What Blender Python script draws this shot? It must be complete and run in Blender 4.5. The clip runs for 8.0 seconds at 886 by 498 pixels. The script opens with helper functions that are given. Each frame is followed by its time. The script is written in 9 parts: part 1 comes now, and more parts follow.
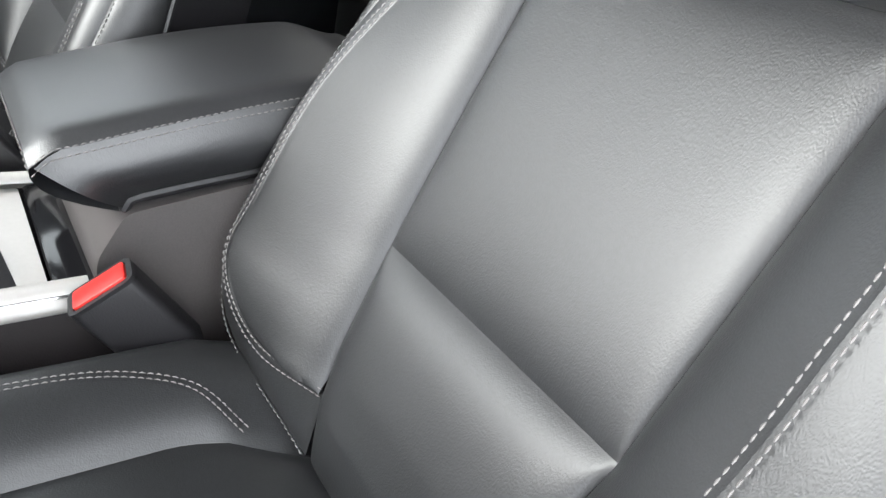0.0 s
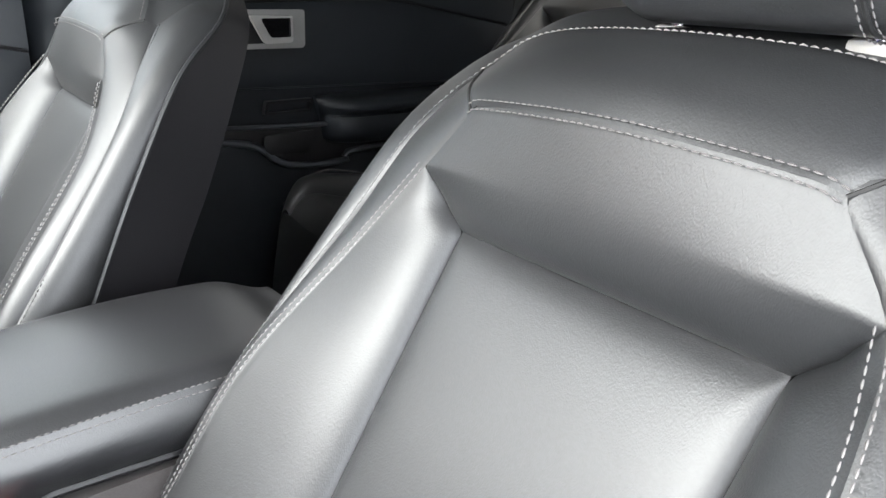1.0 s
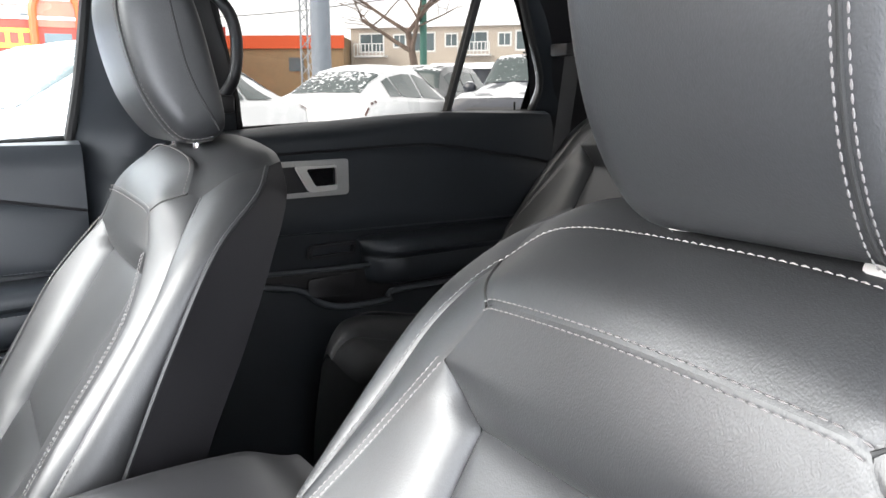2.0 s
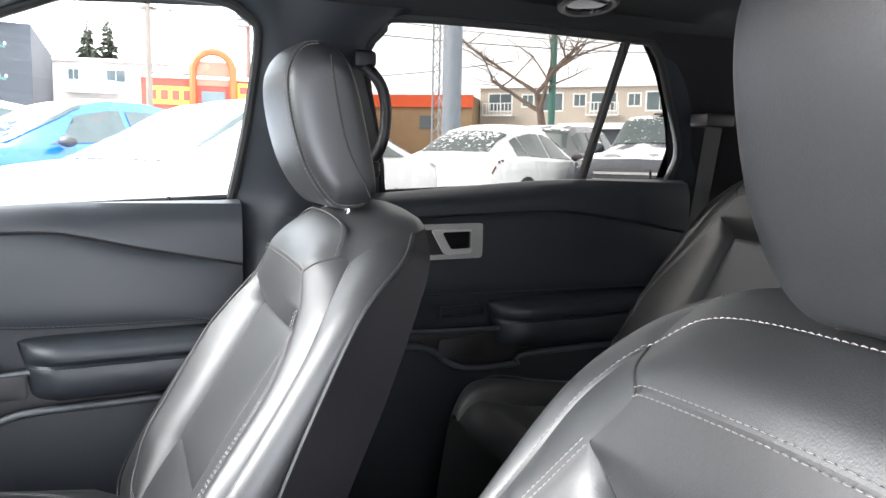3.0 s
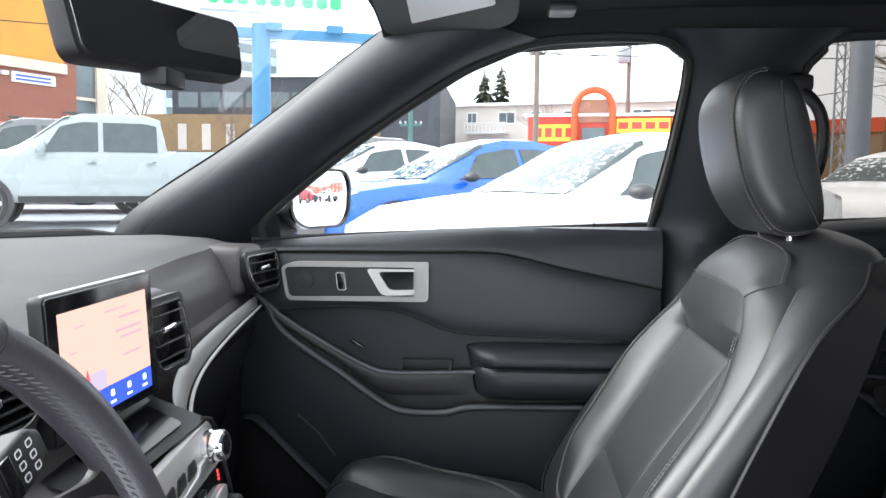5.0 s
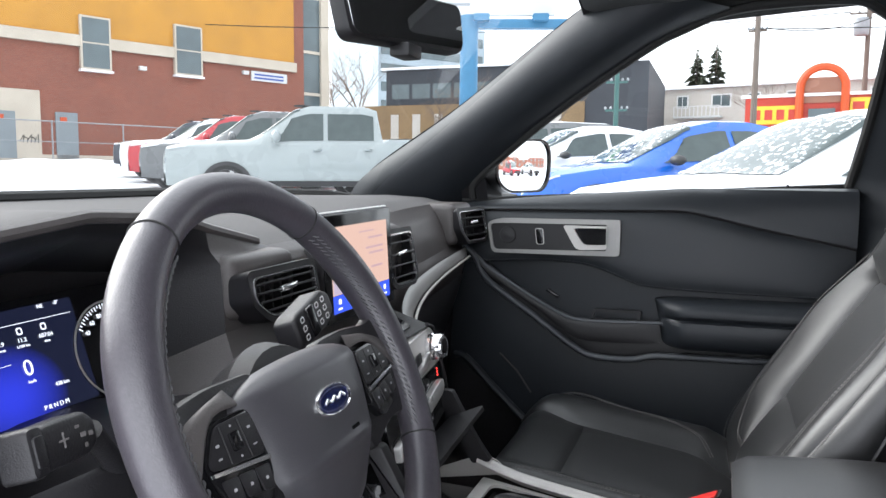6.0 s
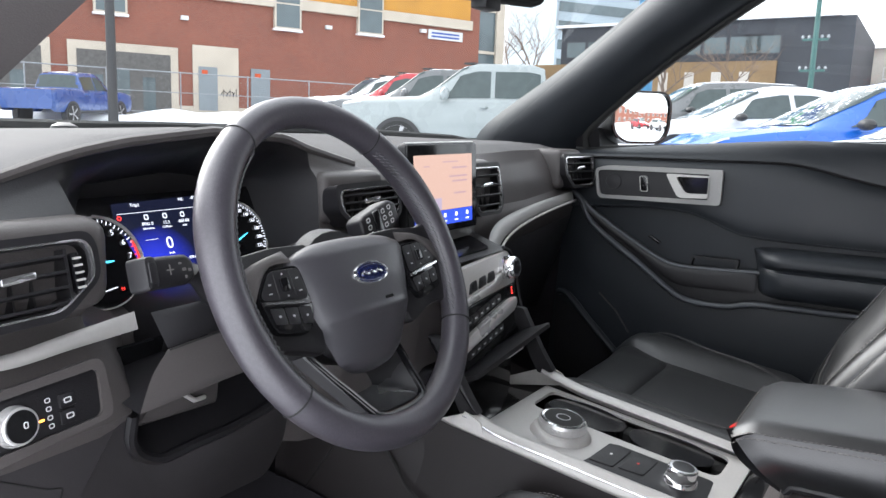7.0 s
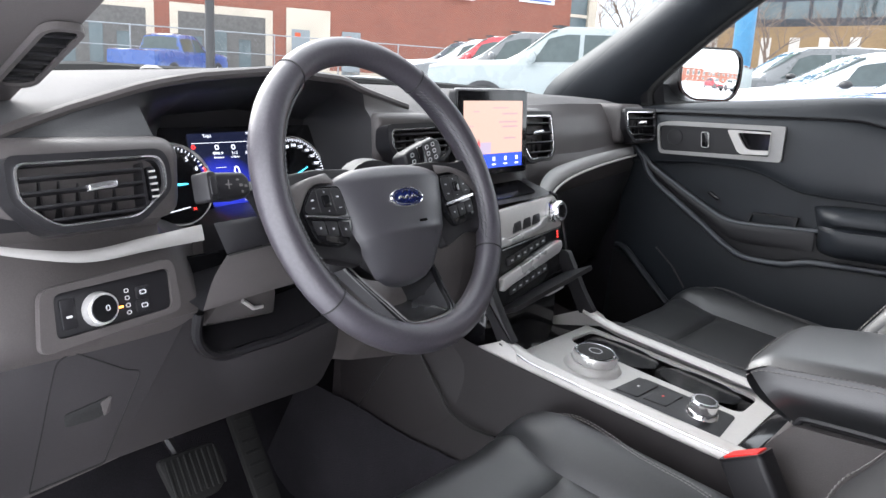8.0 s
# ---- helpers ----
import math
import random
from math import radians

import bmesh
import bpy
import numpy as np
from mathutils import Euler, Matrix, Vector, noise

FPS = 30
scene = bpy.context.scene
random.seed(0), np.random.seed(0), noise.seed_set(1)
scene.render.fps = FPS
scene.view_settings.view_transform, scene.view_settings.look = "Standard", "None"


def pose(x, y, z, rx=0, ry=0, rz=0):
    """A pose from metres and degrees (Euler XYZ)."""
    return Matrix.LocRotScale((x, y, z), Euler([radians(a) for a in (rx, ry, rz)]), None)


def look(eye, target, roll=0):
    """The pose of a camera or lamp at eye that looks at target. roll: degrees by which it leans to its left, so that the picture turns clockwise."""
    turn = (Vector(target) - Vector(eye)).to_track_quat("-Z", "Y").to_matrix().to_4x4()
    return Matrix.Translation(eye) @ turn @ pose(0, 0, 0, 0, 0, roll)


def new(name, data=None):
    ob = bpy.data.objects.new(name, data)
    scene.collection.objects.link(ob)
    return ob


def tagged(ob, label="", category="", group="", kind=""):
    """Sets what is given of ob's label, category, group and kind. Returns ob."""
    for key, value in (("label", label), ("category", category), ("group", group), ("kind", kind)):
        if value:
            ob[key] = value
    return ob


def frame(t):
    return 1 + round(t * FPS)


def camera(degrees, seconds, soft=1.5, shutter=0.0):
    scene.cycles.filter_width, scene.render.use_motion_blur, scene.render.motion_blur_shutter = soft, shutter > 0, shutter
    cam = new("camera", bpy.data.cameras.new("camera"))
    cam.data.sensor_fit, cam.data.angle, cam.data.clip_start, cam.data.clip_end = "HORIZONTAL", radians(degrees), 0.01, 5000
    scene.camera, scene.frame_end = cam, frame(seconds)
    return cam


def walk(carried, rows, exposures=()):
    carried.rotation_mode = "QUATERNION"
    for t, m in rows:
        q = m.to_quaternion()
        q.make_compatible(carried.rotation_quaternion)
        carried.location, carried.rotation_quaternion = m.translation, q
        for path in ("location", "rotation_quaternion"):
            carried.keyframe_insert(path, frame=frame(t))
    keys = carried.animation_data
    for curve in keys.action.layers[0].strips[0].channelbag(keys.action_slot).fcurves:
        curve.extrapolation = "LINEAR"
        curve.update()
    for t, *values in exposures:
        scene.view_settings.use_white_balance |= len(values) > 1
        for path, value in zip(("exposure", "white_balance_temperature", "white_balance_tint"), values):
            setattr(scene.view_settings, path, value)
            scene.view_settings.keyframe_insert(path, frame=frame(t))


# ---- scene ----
cam = camera(61.7, 8.0)
PATH = [
    (0, (-0.733, -0.302, 1.064), (0.665, -1.262, 0.005), 3.9),
    (0.5, (-0.731, -0.334, 1.108), (0.749, -1.391, 0.275), 2.5),
    (1, (-0.728, -0.344, 1.161), (0.776, -1.482, 0.496), 2.1),
    (1.5, (-0.725, -0.372, 1.201), (0.841, -1.513, 0.706), 1.7),
    (1.7, (-0.723, -0.383, 1.211), (0.878, -1.497, 0.769), 0.8),
    (3, (-0.728, -0.35, 1.244), (1.098, -1.13, 1.006), 1.2),
    (3.5, (-0.724, -0.321, 1.247), (1.182, -0.894, 1.042), 0.9),
    (4, (-0.731, -0.282, 1.251), (1.232, -0.619, 1.065), 0.7),
    (4.5, (-0.743, -0.256, 1.242), (1.248, -0.341, 1.073), 0.5),
    (5, (-0.771, -0.247, 1.234), (1.214, -0.069, 1.068), 0.7),
    (6.3, (-1.001, -0.338, 1.169), (0.8, 0.5, 0.937), 0.9),
    (6.5, (-1.019, -0.377, 1.165), (0.738, 0.544, 0.908), 1.3),
    (7, (-1.04, -0.495, 1.15), (0.607, 0.594, 0.832), 2.0),
    (7.5, (-1.059, -0.559, 1.137), (0.499, 0.639, 0.766), 2.6),
    (8, (-1.072, -0.596, 1.122), (0.428, 0.659, 0.706), 2.8),
]
EXPOSURES = [(0, 3.62, 6420, 9), (0.5, 3.72, 6420, 9), (1.0, 3.95, 6410, 9), (1.5, 4.12, 6410, 10), (3, 4.28, 6380, 11), (3.5, 4.05, 6330, 11), (4, 3.82, 6320, 11), (4.5, 3.48, 6320, 12), (5, 3.25, 6350, 12), (6.5, 2.74, 6380, 12), (8, 3.22, 6390, 13.5)]
walk(cam, [(t, look(eye, target, roll)) for t, eye, target, roll in PATH], EXPOSURES)

# ---- light ----
world = bpy.data.worlds.new("overcast_sky")
scene.world = world
world.use_nodes = True
wn = world.node_tree
sky = wn.nodes.new("ShaderNodeTexSky")
sky.sky_type, sky.sun_disc = "NISHITA", False
sky.sun_elevation, sky.sun_rotation = radians(33), radians(9)
sky.air_density, sky.dust_density, sky.ozone_density = 1.0, 6.0, 1.0
grey = wn.nodes.new("ShaderNodeHueSaturation")
grey.inputs["Saturation"].default_value = 0.12
wn.links.new(sky.outputs[0], grey.inputs["Color"])
# cloud cover evens the sky out
even = wn.nodes.new("ShaderNodeMix")
even.data_type = "RGBA"
even.inputs["Factor"].default_value = 0.7
even.inputs["B"].default_value = (8.9, 9.2, 9.6, 1)
wn.links.new(grey.outputs[0], even.inputs["A"])
wn.links.new(even.outputs["Result"], wn.nodes["Background"].inputs["Color"])
wn.nodes["Background"].inputs["Strength"].default_value = 0.075
sun = new("sun", bpy.data.lights.new("sun", "SUN"))
sun.data.energy, sun.data.angle, sun.data.color = 0.8, radians(50), (1.0, 0.97, 0.93)
sun.matrix_world = look((2.5, 16, 10.5), (0, 0, 0))

# ---- materials ----


def material(name, colour, rough=0.5, metal=0.0, vary=0.25, grain=0.0, grain_size=300.0, patch=6.0, spec=0.5, coat=0.0,
             second=None, rough_vary=0.1, stretch=None):
    """A surface with colour variation at two scales, and a fine relief (metres of bump, repeats a metre)."""
    m = bpy.data.materials.new(name)
    m.use_nodes = True
    t = m.node_tree
    b = t.nodes["Principled BSDF"]
    b.inputs["Metallic"].default_value = metal
    b.inputs["Specular IOR Level"].default_value = spec
    b.inputs["Coat Weight"].default_value = coat
    co = t.nodes.new("ShaderNodeTexCoord")
    src = co.outputs["Object"]
    if stretch:
        mp = t.nodes.new("ShaderNodeMapping")
        mp.inputs["Scale"].default_value = stretch
        t.links.new(src, mp.inputs[0])
        src = mp.outputs[0]
    big = t.nodes.new("ShaderNodeTexNoise")
    big.inputs["Scale"].default_value, big.inputs["Detail"].default_value = patch, 5
    t.links.new(src, big.inputs["Vector"])
    fine = t.nodes.new("ShaderNodeTexNoise")
    fine.inputs["Scale"].default_value, fine.inputs["Detail"].default_value = grain_size, 3
    t.links.new(src, fine.inputs["Vector"])
    mix = t.nodes.new("ShaderNodeMix")
    mix.data_type = "FLOAT"
    mix.inputs["Factor"].default_value = 0.4
    t.links.new(big.outputs["Fac"], mix.inputs["A"])
    t.links.new(fine.outputs["Fac"], mix.inputs["B"])
    ramp = t.nodes.new("ShaderNodeValToRGB")
    c2 = second or [c * (1 - vary) for c in colour]
    ramp.color_ramp.elements[0].position, ramp.color_ramp.elements[1].position = 0.36, 0.64
    ramp.color_ramp.elements[0].color = (*c2, 1)
    ramp.color_ramp.elements[1].color = (*[min(1, c * (1 + vary * 0.4)) for c in colour], 1)
    t.links.new(mix.outputs["Result"], ramp.inputs[0])
    t.links.new(ramp.outputs[0], b.inputs["Base Color"])
    rr = t.nodes.new("ShaderNodeMapRange")
    rr.inputs["To Min"].default_value, rr.inputs["To Max"].default_value = max(0.0, rough - rough_vary), min(1.0, rough + rough_vary)
    t.links.new(big.outputs["Fac"], rr.inputs["Value"])
    t.links.new(rr.outputs[0], b.inputs["Roughness"])
    if grain:
        bp = t.nodes.new("ShaderNodeBump")
        bp.inputs["Strength"].default_value, bp.inputs["Distance"].default_value = 1.0, grain
        t.links.new(fine.outputs["Fac"], bp.inputs["Height"])
        t.links.new(bp.outputs[0], b.inputs["Normal"])
    return m


def leather(name, colour, rough, scale=1050.0, depth=0.00016, spec=0.6):
    """Hide with a wrinkled grain of small cells, and broad creases."""
    m = material(name, colour, rough, vary=0.3, patch=7, rough_vary=0.05, spec=spec)
    t = m.node_tree
    b = t.nodes["Principled BSDF"]
    co = t.nodes.new("ShaderNodeTexCoord")
    warp = t.nodes.new("ShaderNodeTexNoise")
    warp.inputs["Scale"].default_value = 60
    add = t.nodes.new("ShaderNodeVectorMath")
    add.operation = "MULTIPLY_ADD"
    add.inputs[1].default_value = (0.006, 0.006, 0.006)
    t.links.new(co.outputs["Object"], warp.inputs["Vector"])
    t.links.new(warp.outputs["Color"], add.inputs[0])
    t.links.new(co.outputs["Object"], add.inputs[2])
    mp = t.nodes.new("ShaderNodeMapping")
    mp.inputs["Scale"].default_value = (1.0, 0.8, 0.55)
    t.links.new(add.outputs[0], mp.inputs[0])
    vor = t.nodes.new("ShaderNodeTexVoronoi")
    vor.feature = "SMOOTH_F1"
    vor.inputs["Scale"].default_value = scale
    t.links.new(mp.outputs[0], vor.inputs["Vector"])
    soft = t.nodes.new("ShaderNodeTexNoise")
    soft.inputs["Scale"].default_value = 35
    t.links.new(co.outputs["Object"], soft.inputs["Vector"])
    b1 = t.nodes.new("ShaderNodeBump")
    b1.inputs["Distance"].default_value = 0.00015
    b1.inputs["Strength"].default_value = 0.5
    t.links.new(soft.outputs["Fac"], b1.inputs["Height"])
    b2 = t.nodes.new("ShaderNodeBump")
    b2.inputs["Distance"].default_value = depth
    b2.inputs["Strength"].default_value = 0.8
    t.links.new(vor.outputs["Distance"], b2.inputs["Height"])
    t.links.new(b1.outputs[0], b2.inputs["Normal"])
    t.links.new(b2.outputs[0], b.inputs["Normal"])
    return m


def glass(name, tint=(1, 1, 1)):
    """A thin pane: clear, with a sheen that grows towards grazing."""
    m = bpy.data.materials.new(name)
    m.use_nodes = True
    t = m.node_tree
    t.nodes.remove(t.nodes["Principled BSDF"])
    clear = t.nodes.new("ShaderNodeBsdfTransparent")
    clear.inputs[0].default_value = (*tint, 1)
    shine = t.nodes.new("ShaderNodeBsdfGlossy")
    shine.inputs["Roughness"].default_value = 0.02
    lw = t.nodes.new("ShaderNodeLayerWeight")
    lw.inputs["Blend"].default_value = 0.5
    pw = t.nodes.new("ShaderNodeMath")
    pw.operation = "POWER"
    pw.inputs[1].default_value = 4.0
    t.links.new(lw.outputs["Facing"], pw.inputs[0])
    sc = t.nodes.new("ShaderNodeMath")
    sc.operation = "MULTIPLY_ADD"
    sc.inputs[1].default_value, sc.inputs[2].default_value = 0.5, 0.03
    t.links.new(pw.outputs[0], sc.inputs[0])
    mx = t.nodes.new("ShaderNodeMixShader")
    t.links.new(sc.outputs[0], mx.inputs[0])
    t.links.new(clear.outputs[0], mx.inputs[1])
    t.links.new(shine.outputs[0], mx.inputs[2])
    t.links.new(mx.outputs[0], t.nodes["Material Output"].inputs[0])
    return m


def glow(name, colour, strength, under=(0.01, 0.01, 0.01)):
    m = bpy.data.materials.new(name)
    m.use_nodes = True
    b = m.node_tree.nodes["Principled BSDF"]
    b.inputs["Base Color"].default_value = (*under, 1)
    b.inputs["Roughness"].default_value = 0.25
    b.inputs["Emission Color"].default_value = (*colour, 1)
    b.inputs["Emission Strength"].default_value = strength
    return m


LEATHER = leather("black_leather", (0.0175, 0.0182, 0.0196), 0.44, spec=0.75)
LEATHER_LID = leather("armrest_leather", (0.020, 0.0203, 0.022), 0.36, spec=0.9)
LEATHER_WHEEL = leather("wheel_leather", (0.050, 0.045, 0.055), 0.40, 900, 0.0002, 0.9)
HUB = material("hub_cover_skin", (0.049, 0.047, 0.054), 0.40, vary=0.15, grain=0.0002, grain_size=900, spec=0.7)
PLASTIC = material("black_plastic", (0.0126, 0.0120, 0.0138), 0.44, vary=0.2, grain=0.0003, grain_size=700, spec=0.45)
# one black trim in two copies: lit for the dash, shaded for the doors
SOFT = material("soft_lit_skin", (0.078, 0.070, 0.069), 0.45, vary=0.2, grain=0.0003, grain_size=700)
SHADESKIN = material("door_skin", (0.0162, 0.0194, 0.0240), 0.45, vary=0.2, grain=0.0003, grain_size=700, spec=0.45)
# door skin made lighter, to paint the lit edges of the linings
LITEDGE = material("lit_edge_skin", (0.056, 0.061, 0.069), 0.42, vary=0.15, grain=0.0003, grain_size=700, spec=0.5)
DASHTOP = material("dash_skin", (0.075, 0.074, 0.076), 0.8, vary=0.15, grain=0.0006, grain_size=450, spec=0.25)
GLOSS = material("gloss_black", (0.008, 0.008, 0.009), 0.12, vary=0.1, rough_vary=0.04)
CLOTH = material("black_headliner", (0.012, 0.012, 0.013), 0.9, vary=0.3, grain=0.0006, grain_size=900)
FLANK = material("console_skin", (0.0180, 0.0152, 0.0158), 0.5, vary=0.2, grain=0.0003, grain_size=700, spec=0.4)
BOWL = material("satin_black", (0.030, 0.030, 0.032), 0.28, vary=0.15, rough_vary=0.08, spec=0.8)
KNEE = material("knee_panel_skin", (0.038, 0.035, 0.037), 0.5, vary=0.2, grain=0.0003, grain_size=700, spec=0.4)
CARPET = material("black_carpet", (0.024, 0.0225, 0.027), 0.95, vary=0.5, grain=0.002, grain_size=500, spec=0.2)
RUBBER = material("black_rubber", (0.014, 0.014, 0.014), 0.75, vary=0.3, grain=0.0004, grain_size=300)
SATIN = material("satin_silver", (0.50, 0.485, 0.465), 0.42, metal=0.2, vary=0.06, grain_size=200)
SILVER = material("silver_paint", (0.62, 0.61, 0.60), 0.30, metal=0.5, vary=0.06)
CHROME = material("chrome", (0.85, 0.85, 0.86), 0.10, metal=0.9, vary=0.03, rough_vary=0.03)
THREAD = material("grey_thread", (0.17, 0.16, 0.157), 0.7, vary=0.25, grain_size=900)
THREAD_MID = material("mid_grey_thread", (0.13, 0.13, 0.13), 0.7, vary=0.25, grain_size=900)
THREAD_DARK = material("dark_thread", (0.10, 0.10, 0.105), 0.7, vary=0.25, grain_size=900)
RED = material("red_plastic", (0.72, 0.03, 0.025), 0.35, vary=0.12)
INK = material("grey_marking", (0.42, 0.42, 0.43), 0.6, vary=0.05)
WHITE_INK = material("white_marking", (0.7, 0.7, 0.7), 0.6, vary=0.05)
CLEAR = glass("clear_glass", (0.60, 0.625, 0.62))
TINTED = glass("tinted_glass", (0.155, 0.148, 0.136))
GREYSATIN = material("grey_satin_trim", (0.32, 0.315, 0.305), 0.38, metal=0.25, vary=0.06, grain_size=200)
MIRROR = material("mirror", (0.85, 0.86, 0.86), 0.02, metal=1.0, vary=0.02, rough_vary=0.015)

# ---- building helpers ----


def bm_from(verts, faces):
    bm = bmesh.new()
    vs = [bm.verts.new(v) for v in verts]
    for f in faces:
        try:
            bm.faces.new([vs[i] for i in f])
        except ValueError:
            pass
    return bm


def part(name, bm, mat, parent=None, label="", smooth=True):
    """Links a bmesh, built in world coordinates, as one mesh under its thing or part."""
    me = bpy.data.meshes.new(name)
    bmesh.ops.recalc_face_normals(bm, faces=bm.faces)
    bm.to_mesh(me)
    bm.free()
    me.materials.append(mat)
    if smooth:
        me.polygons.foreach_set("use_smooth", [True] * len(me.polygons))
        me.set_sharp_from_angle(angle=radians(38))
    ob = new(name, me)
    if parent:
        ob.parent = parent
        ob.matrix_parent_inverse = base_of(parent).inverted()
    if label:
        ob["label"] = label
    return ob


def base_of(ob):
    m = Matrix()
    while ob:
        m = ob.matrix_parent_inverse @ ob.matrix_basis @ m if ob.parent else ob.matrix_basis @ m
        ob = ob.parent
    return m


def thing(name, at, label, category, group="", kind=""):
    ob = new(name)
    ob.empty_display_size = 0.05
    ob.location = at
    return tagged(ob, label, category, group, kind)


def V(*a):
    return np.array(a, float)


def curve(pts):
    """A smooth curve through points: a function of 0 to 1, even in length."""
    p = np.array(pts, float)
    if len(p) == 2:
        return lambda u: p[0] + (p[1] - p[0]) * u
    q = np.vstack([2 * p[0] - p[1], p, 2 * p[-1] - p[-2]])
    out = []
    for i in range(len(p) - 1):
        a, b, c, d = q[i:i + 4]
        for k in range(12):
            t = k / 12
            out.append(0.5 * (2 * b + (c - a) * t + (2 * a - 5 * b + 4 * c - d) * t * t + (3 * b - a - 3 * c + d) * t ** 3))
    out.append(p[-1])
    out = np.array(out)
    ln = np.concatenate([[0], np.cumsum(np.linalg.norm(np.diff(out, axis=0), axis=1))])
    ln /= ln[-1]
    return lambda u: np.array([np.interp(u, ln, out[:, k]) for k in range(out.shape[1])])


def sheet(f, nu, nv, bm=None):
    """A grid of quads over f(u, v)."""
    vs = [f(i / nu, j / nv) for j in range(nv + 1) for i in range(nu + 1)]
    fs = [(j * (nu + 1) + i, j * (nu + 1) + i + 1, (j + 1) * (nu + 1) + i + 1, (j + 1) * (nu + 1) + i) for j in range(nv) for i in range(nu)]
    if bm is None:
        return bm_from(vs, fs)
    w = [bm.verts.new(v) for v in vs]
    for a in fs:
        bm.faces.new([w[i] for i in a])
    return bm


def ease(u, n=6):
    """0 at both ends, 1 over most of the middle."""
    return 1 - abs(2 * u - 1) ** n


def patch(c0, c1, d0, d1, nu=24, nv=24, puff=0.0, n=5, toward=None, extra=None, soft=0.0):
    """A cushion between four edge curves (bottom, top, left, right), swelling by puff."""
    p00, p10, p01, p11 = c0(0), c0(1), c1(0), c1(1)

    def flat(u, v):
        return (1 - v) * c0(u) + v * c1(u) + (1 - u) * d0(v) + u * d1(v) - ((1 - u) * (1 - v) * p00 + u * (1 - v) * p10 + (1 - u) * v * p01 + u * v * p11)

    # steps gather at the edges, where the swelling turns
    def g(u):
        return 0.5 - 0.5 * math.cos(math.pi * u) if puff else u

    def f(u, v):
        u, v = 0.35 * u + 0.65 * g(u), 0.35 * v + 0.65 * g(v)
        e = 0.004
        a = flat(min(u + e, 1), v) - flat(max(u - e, 0), v)
        b = flat(u, min(v + e, 1)) - flat(u, max(v - e, 0))
        nn = np.cross(a, b)
        nn /= np.linalg.norm(nn) + 1e-12
        if toward is not None and nn @ np.array(toward, float) < 0:
            nn = -nn
        w = puff * ease(u, n) * ease(v, n) + soft * ease(u, 2) * ease(v, 2)
        if extra:
            w += extra(u, v)
        return flat(u, v) + nn * w

    return sheet(f, nu, nv)


def tube(pts, r, seg=10, closed=False, bm=None, flat=None):
    """A round bar along points; r may be a list; flat squeezes it across the second axis."""
    p = np.array(pts, float)
    n = len(p)
    rs = np.full(n, r) if np.isscalar(r) else np.array(r, float)
    bm = bm or bmesh.new()
    rings = []
    side = None
    for i in range(n):
        a, b = (p[(i - 1) % n], p[(i + 1) % n]) if closed else (p[max(i - 1, 0)], p[min(i + 1, n - 1)])
        d = b - a
        d /= np.linalg.norm(d) + 1e-12
        if side is None:
            side = np.cross(d, (0, 0, 1)) if abs(d[2]) < 0.9 else np.cross(d, (0, 1, 0))
        side = side - d * (side @ d)
        side /= np.linalg.norm(side) + 1e-12
        up = np.cross(side, d) * (flat or 1)
        rings.append([bm.verts.new(p[i] + rs[i] * (math.cos(2 * math.pi * k / seg) * side + math.sin(2 * math.pi * k / seg) * up)) for k in range(seg)])
    for i in range(n if closed else n - 1):
        a, b = rings[i], rings[(i + 1) % n]
        for k in range(seg):
            bm.faces.new((a[k], a[(k + 1) % seg], b[(k + 1) % seg], b[k]))
    if not closed:
        bm.faces.new(rings[0][::-1])
        bm.faces.new(rings[-1])
    return bm


def along(c, n):
    return [c(i / n) for i in range(n + 1)]


def block(lo, hi, bevel=0.0, seg=2, bm=None):
    """A box between two corners, edges rounded."""
    b = bmesh.new()
    lo, hi = Vector(lo), Vector(hi)
    bmesh.ops.create_cube(b, size=1, matrix=Matrix.Translation((lo + hi) / 2) @ Matrix.Diagonal((*(hi - lo), 1)))
    if bevel:
        bmesh.ops.bevel(b, geom=b.edges[:], offset=bevel, segments=seg, affect="EDGES", profile=0.5)
    return merge(bm, b)


def merge(bm, b):
    if bm is None:
        return b
    me = bpy.data.meshes.new("join")
    b.to_mesh(me)
    b.free()
    bm.from_mesh(me)
    bpy.data.meshes.remove(me)
    return bm


def prism(poly, place, depth, bevel=0.0, seg=2, bm=None):
    """A plate: a 2D outline put into space by place(u, v, w), w from 0 to depth, its edges rounded."""
    b = bmesh.new()
    lo = [b.verts.new(place(u, v, 0)) for u, v in poly]
    hi = [b.verts.new(place(u, v, depth)) for u, v in poly]
    n = len(poly)
    b.faces.new(lo[::-1])
    b.faces.new(hi)
    for i in range(n):
        b.faces.new((lo[i], lo[(i + 1) % n], hi[(i + 1) % n], hi[i]))
    if bevel:
        bmesh.ops.recalc_face_normals(b, faces=b.faces)
        es = [e for e in b.edges if e.verts[0] in hi and e.verts[1] in hi]
        bmesh.ops.bevel(b, geom=es, offset=bevel, segments=seg, affect="EDGES", profile=0.5)
    return merge(bm, b)


def rounded(w, h, r, n=5, cx=0.0, cy=0.0):
    """Outline of a rounded rectangle."""
    out = []
    for sx, sy, a0 in ((1, 1, 0), (-1, 1, 90), (-1, -1, 180), (1, -1, 270)):
        for k in range(n + 1):
            a = radians(a0 + 90 * k / n)
            out.append((cx + sx * (w / 2 - r) + r * math.cos(a), cy + sy * (h / 2 - r) + r * math.sin(a)))
    return out


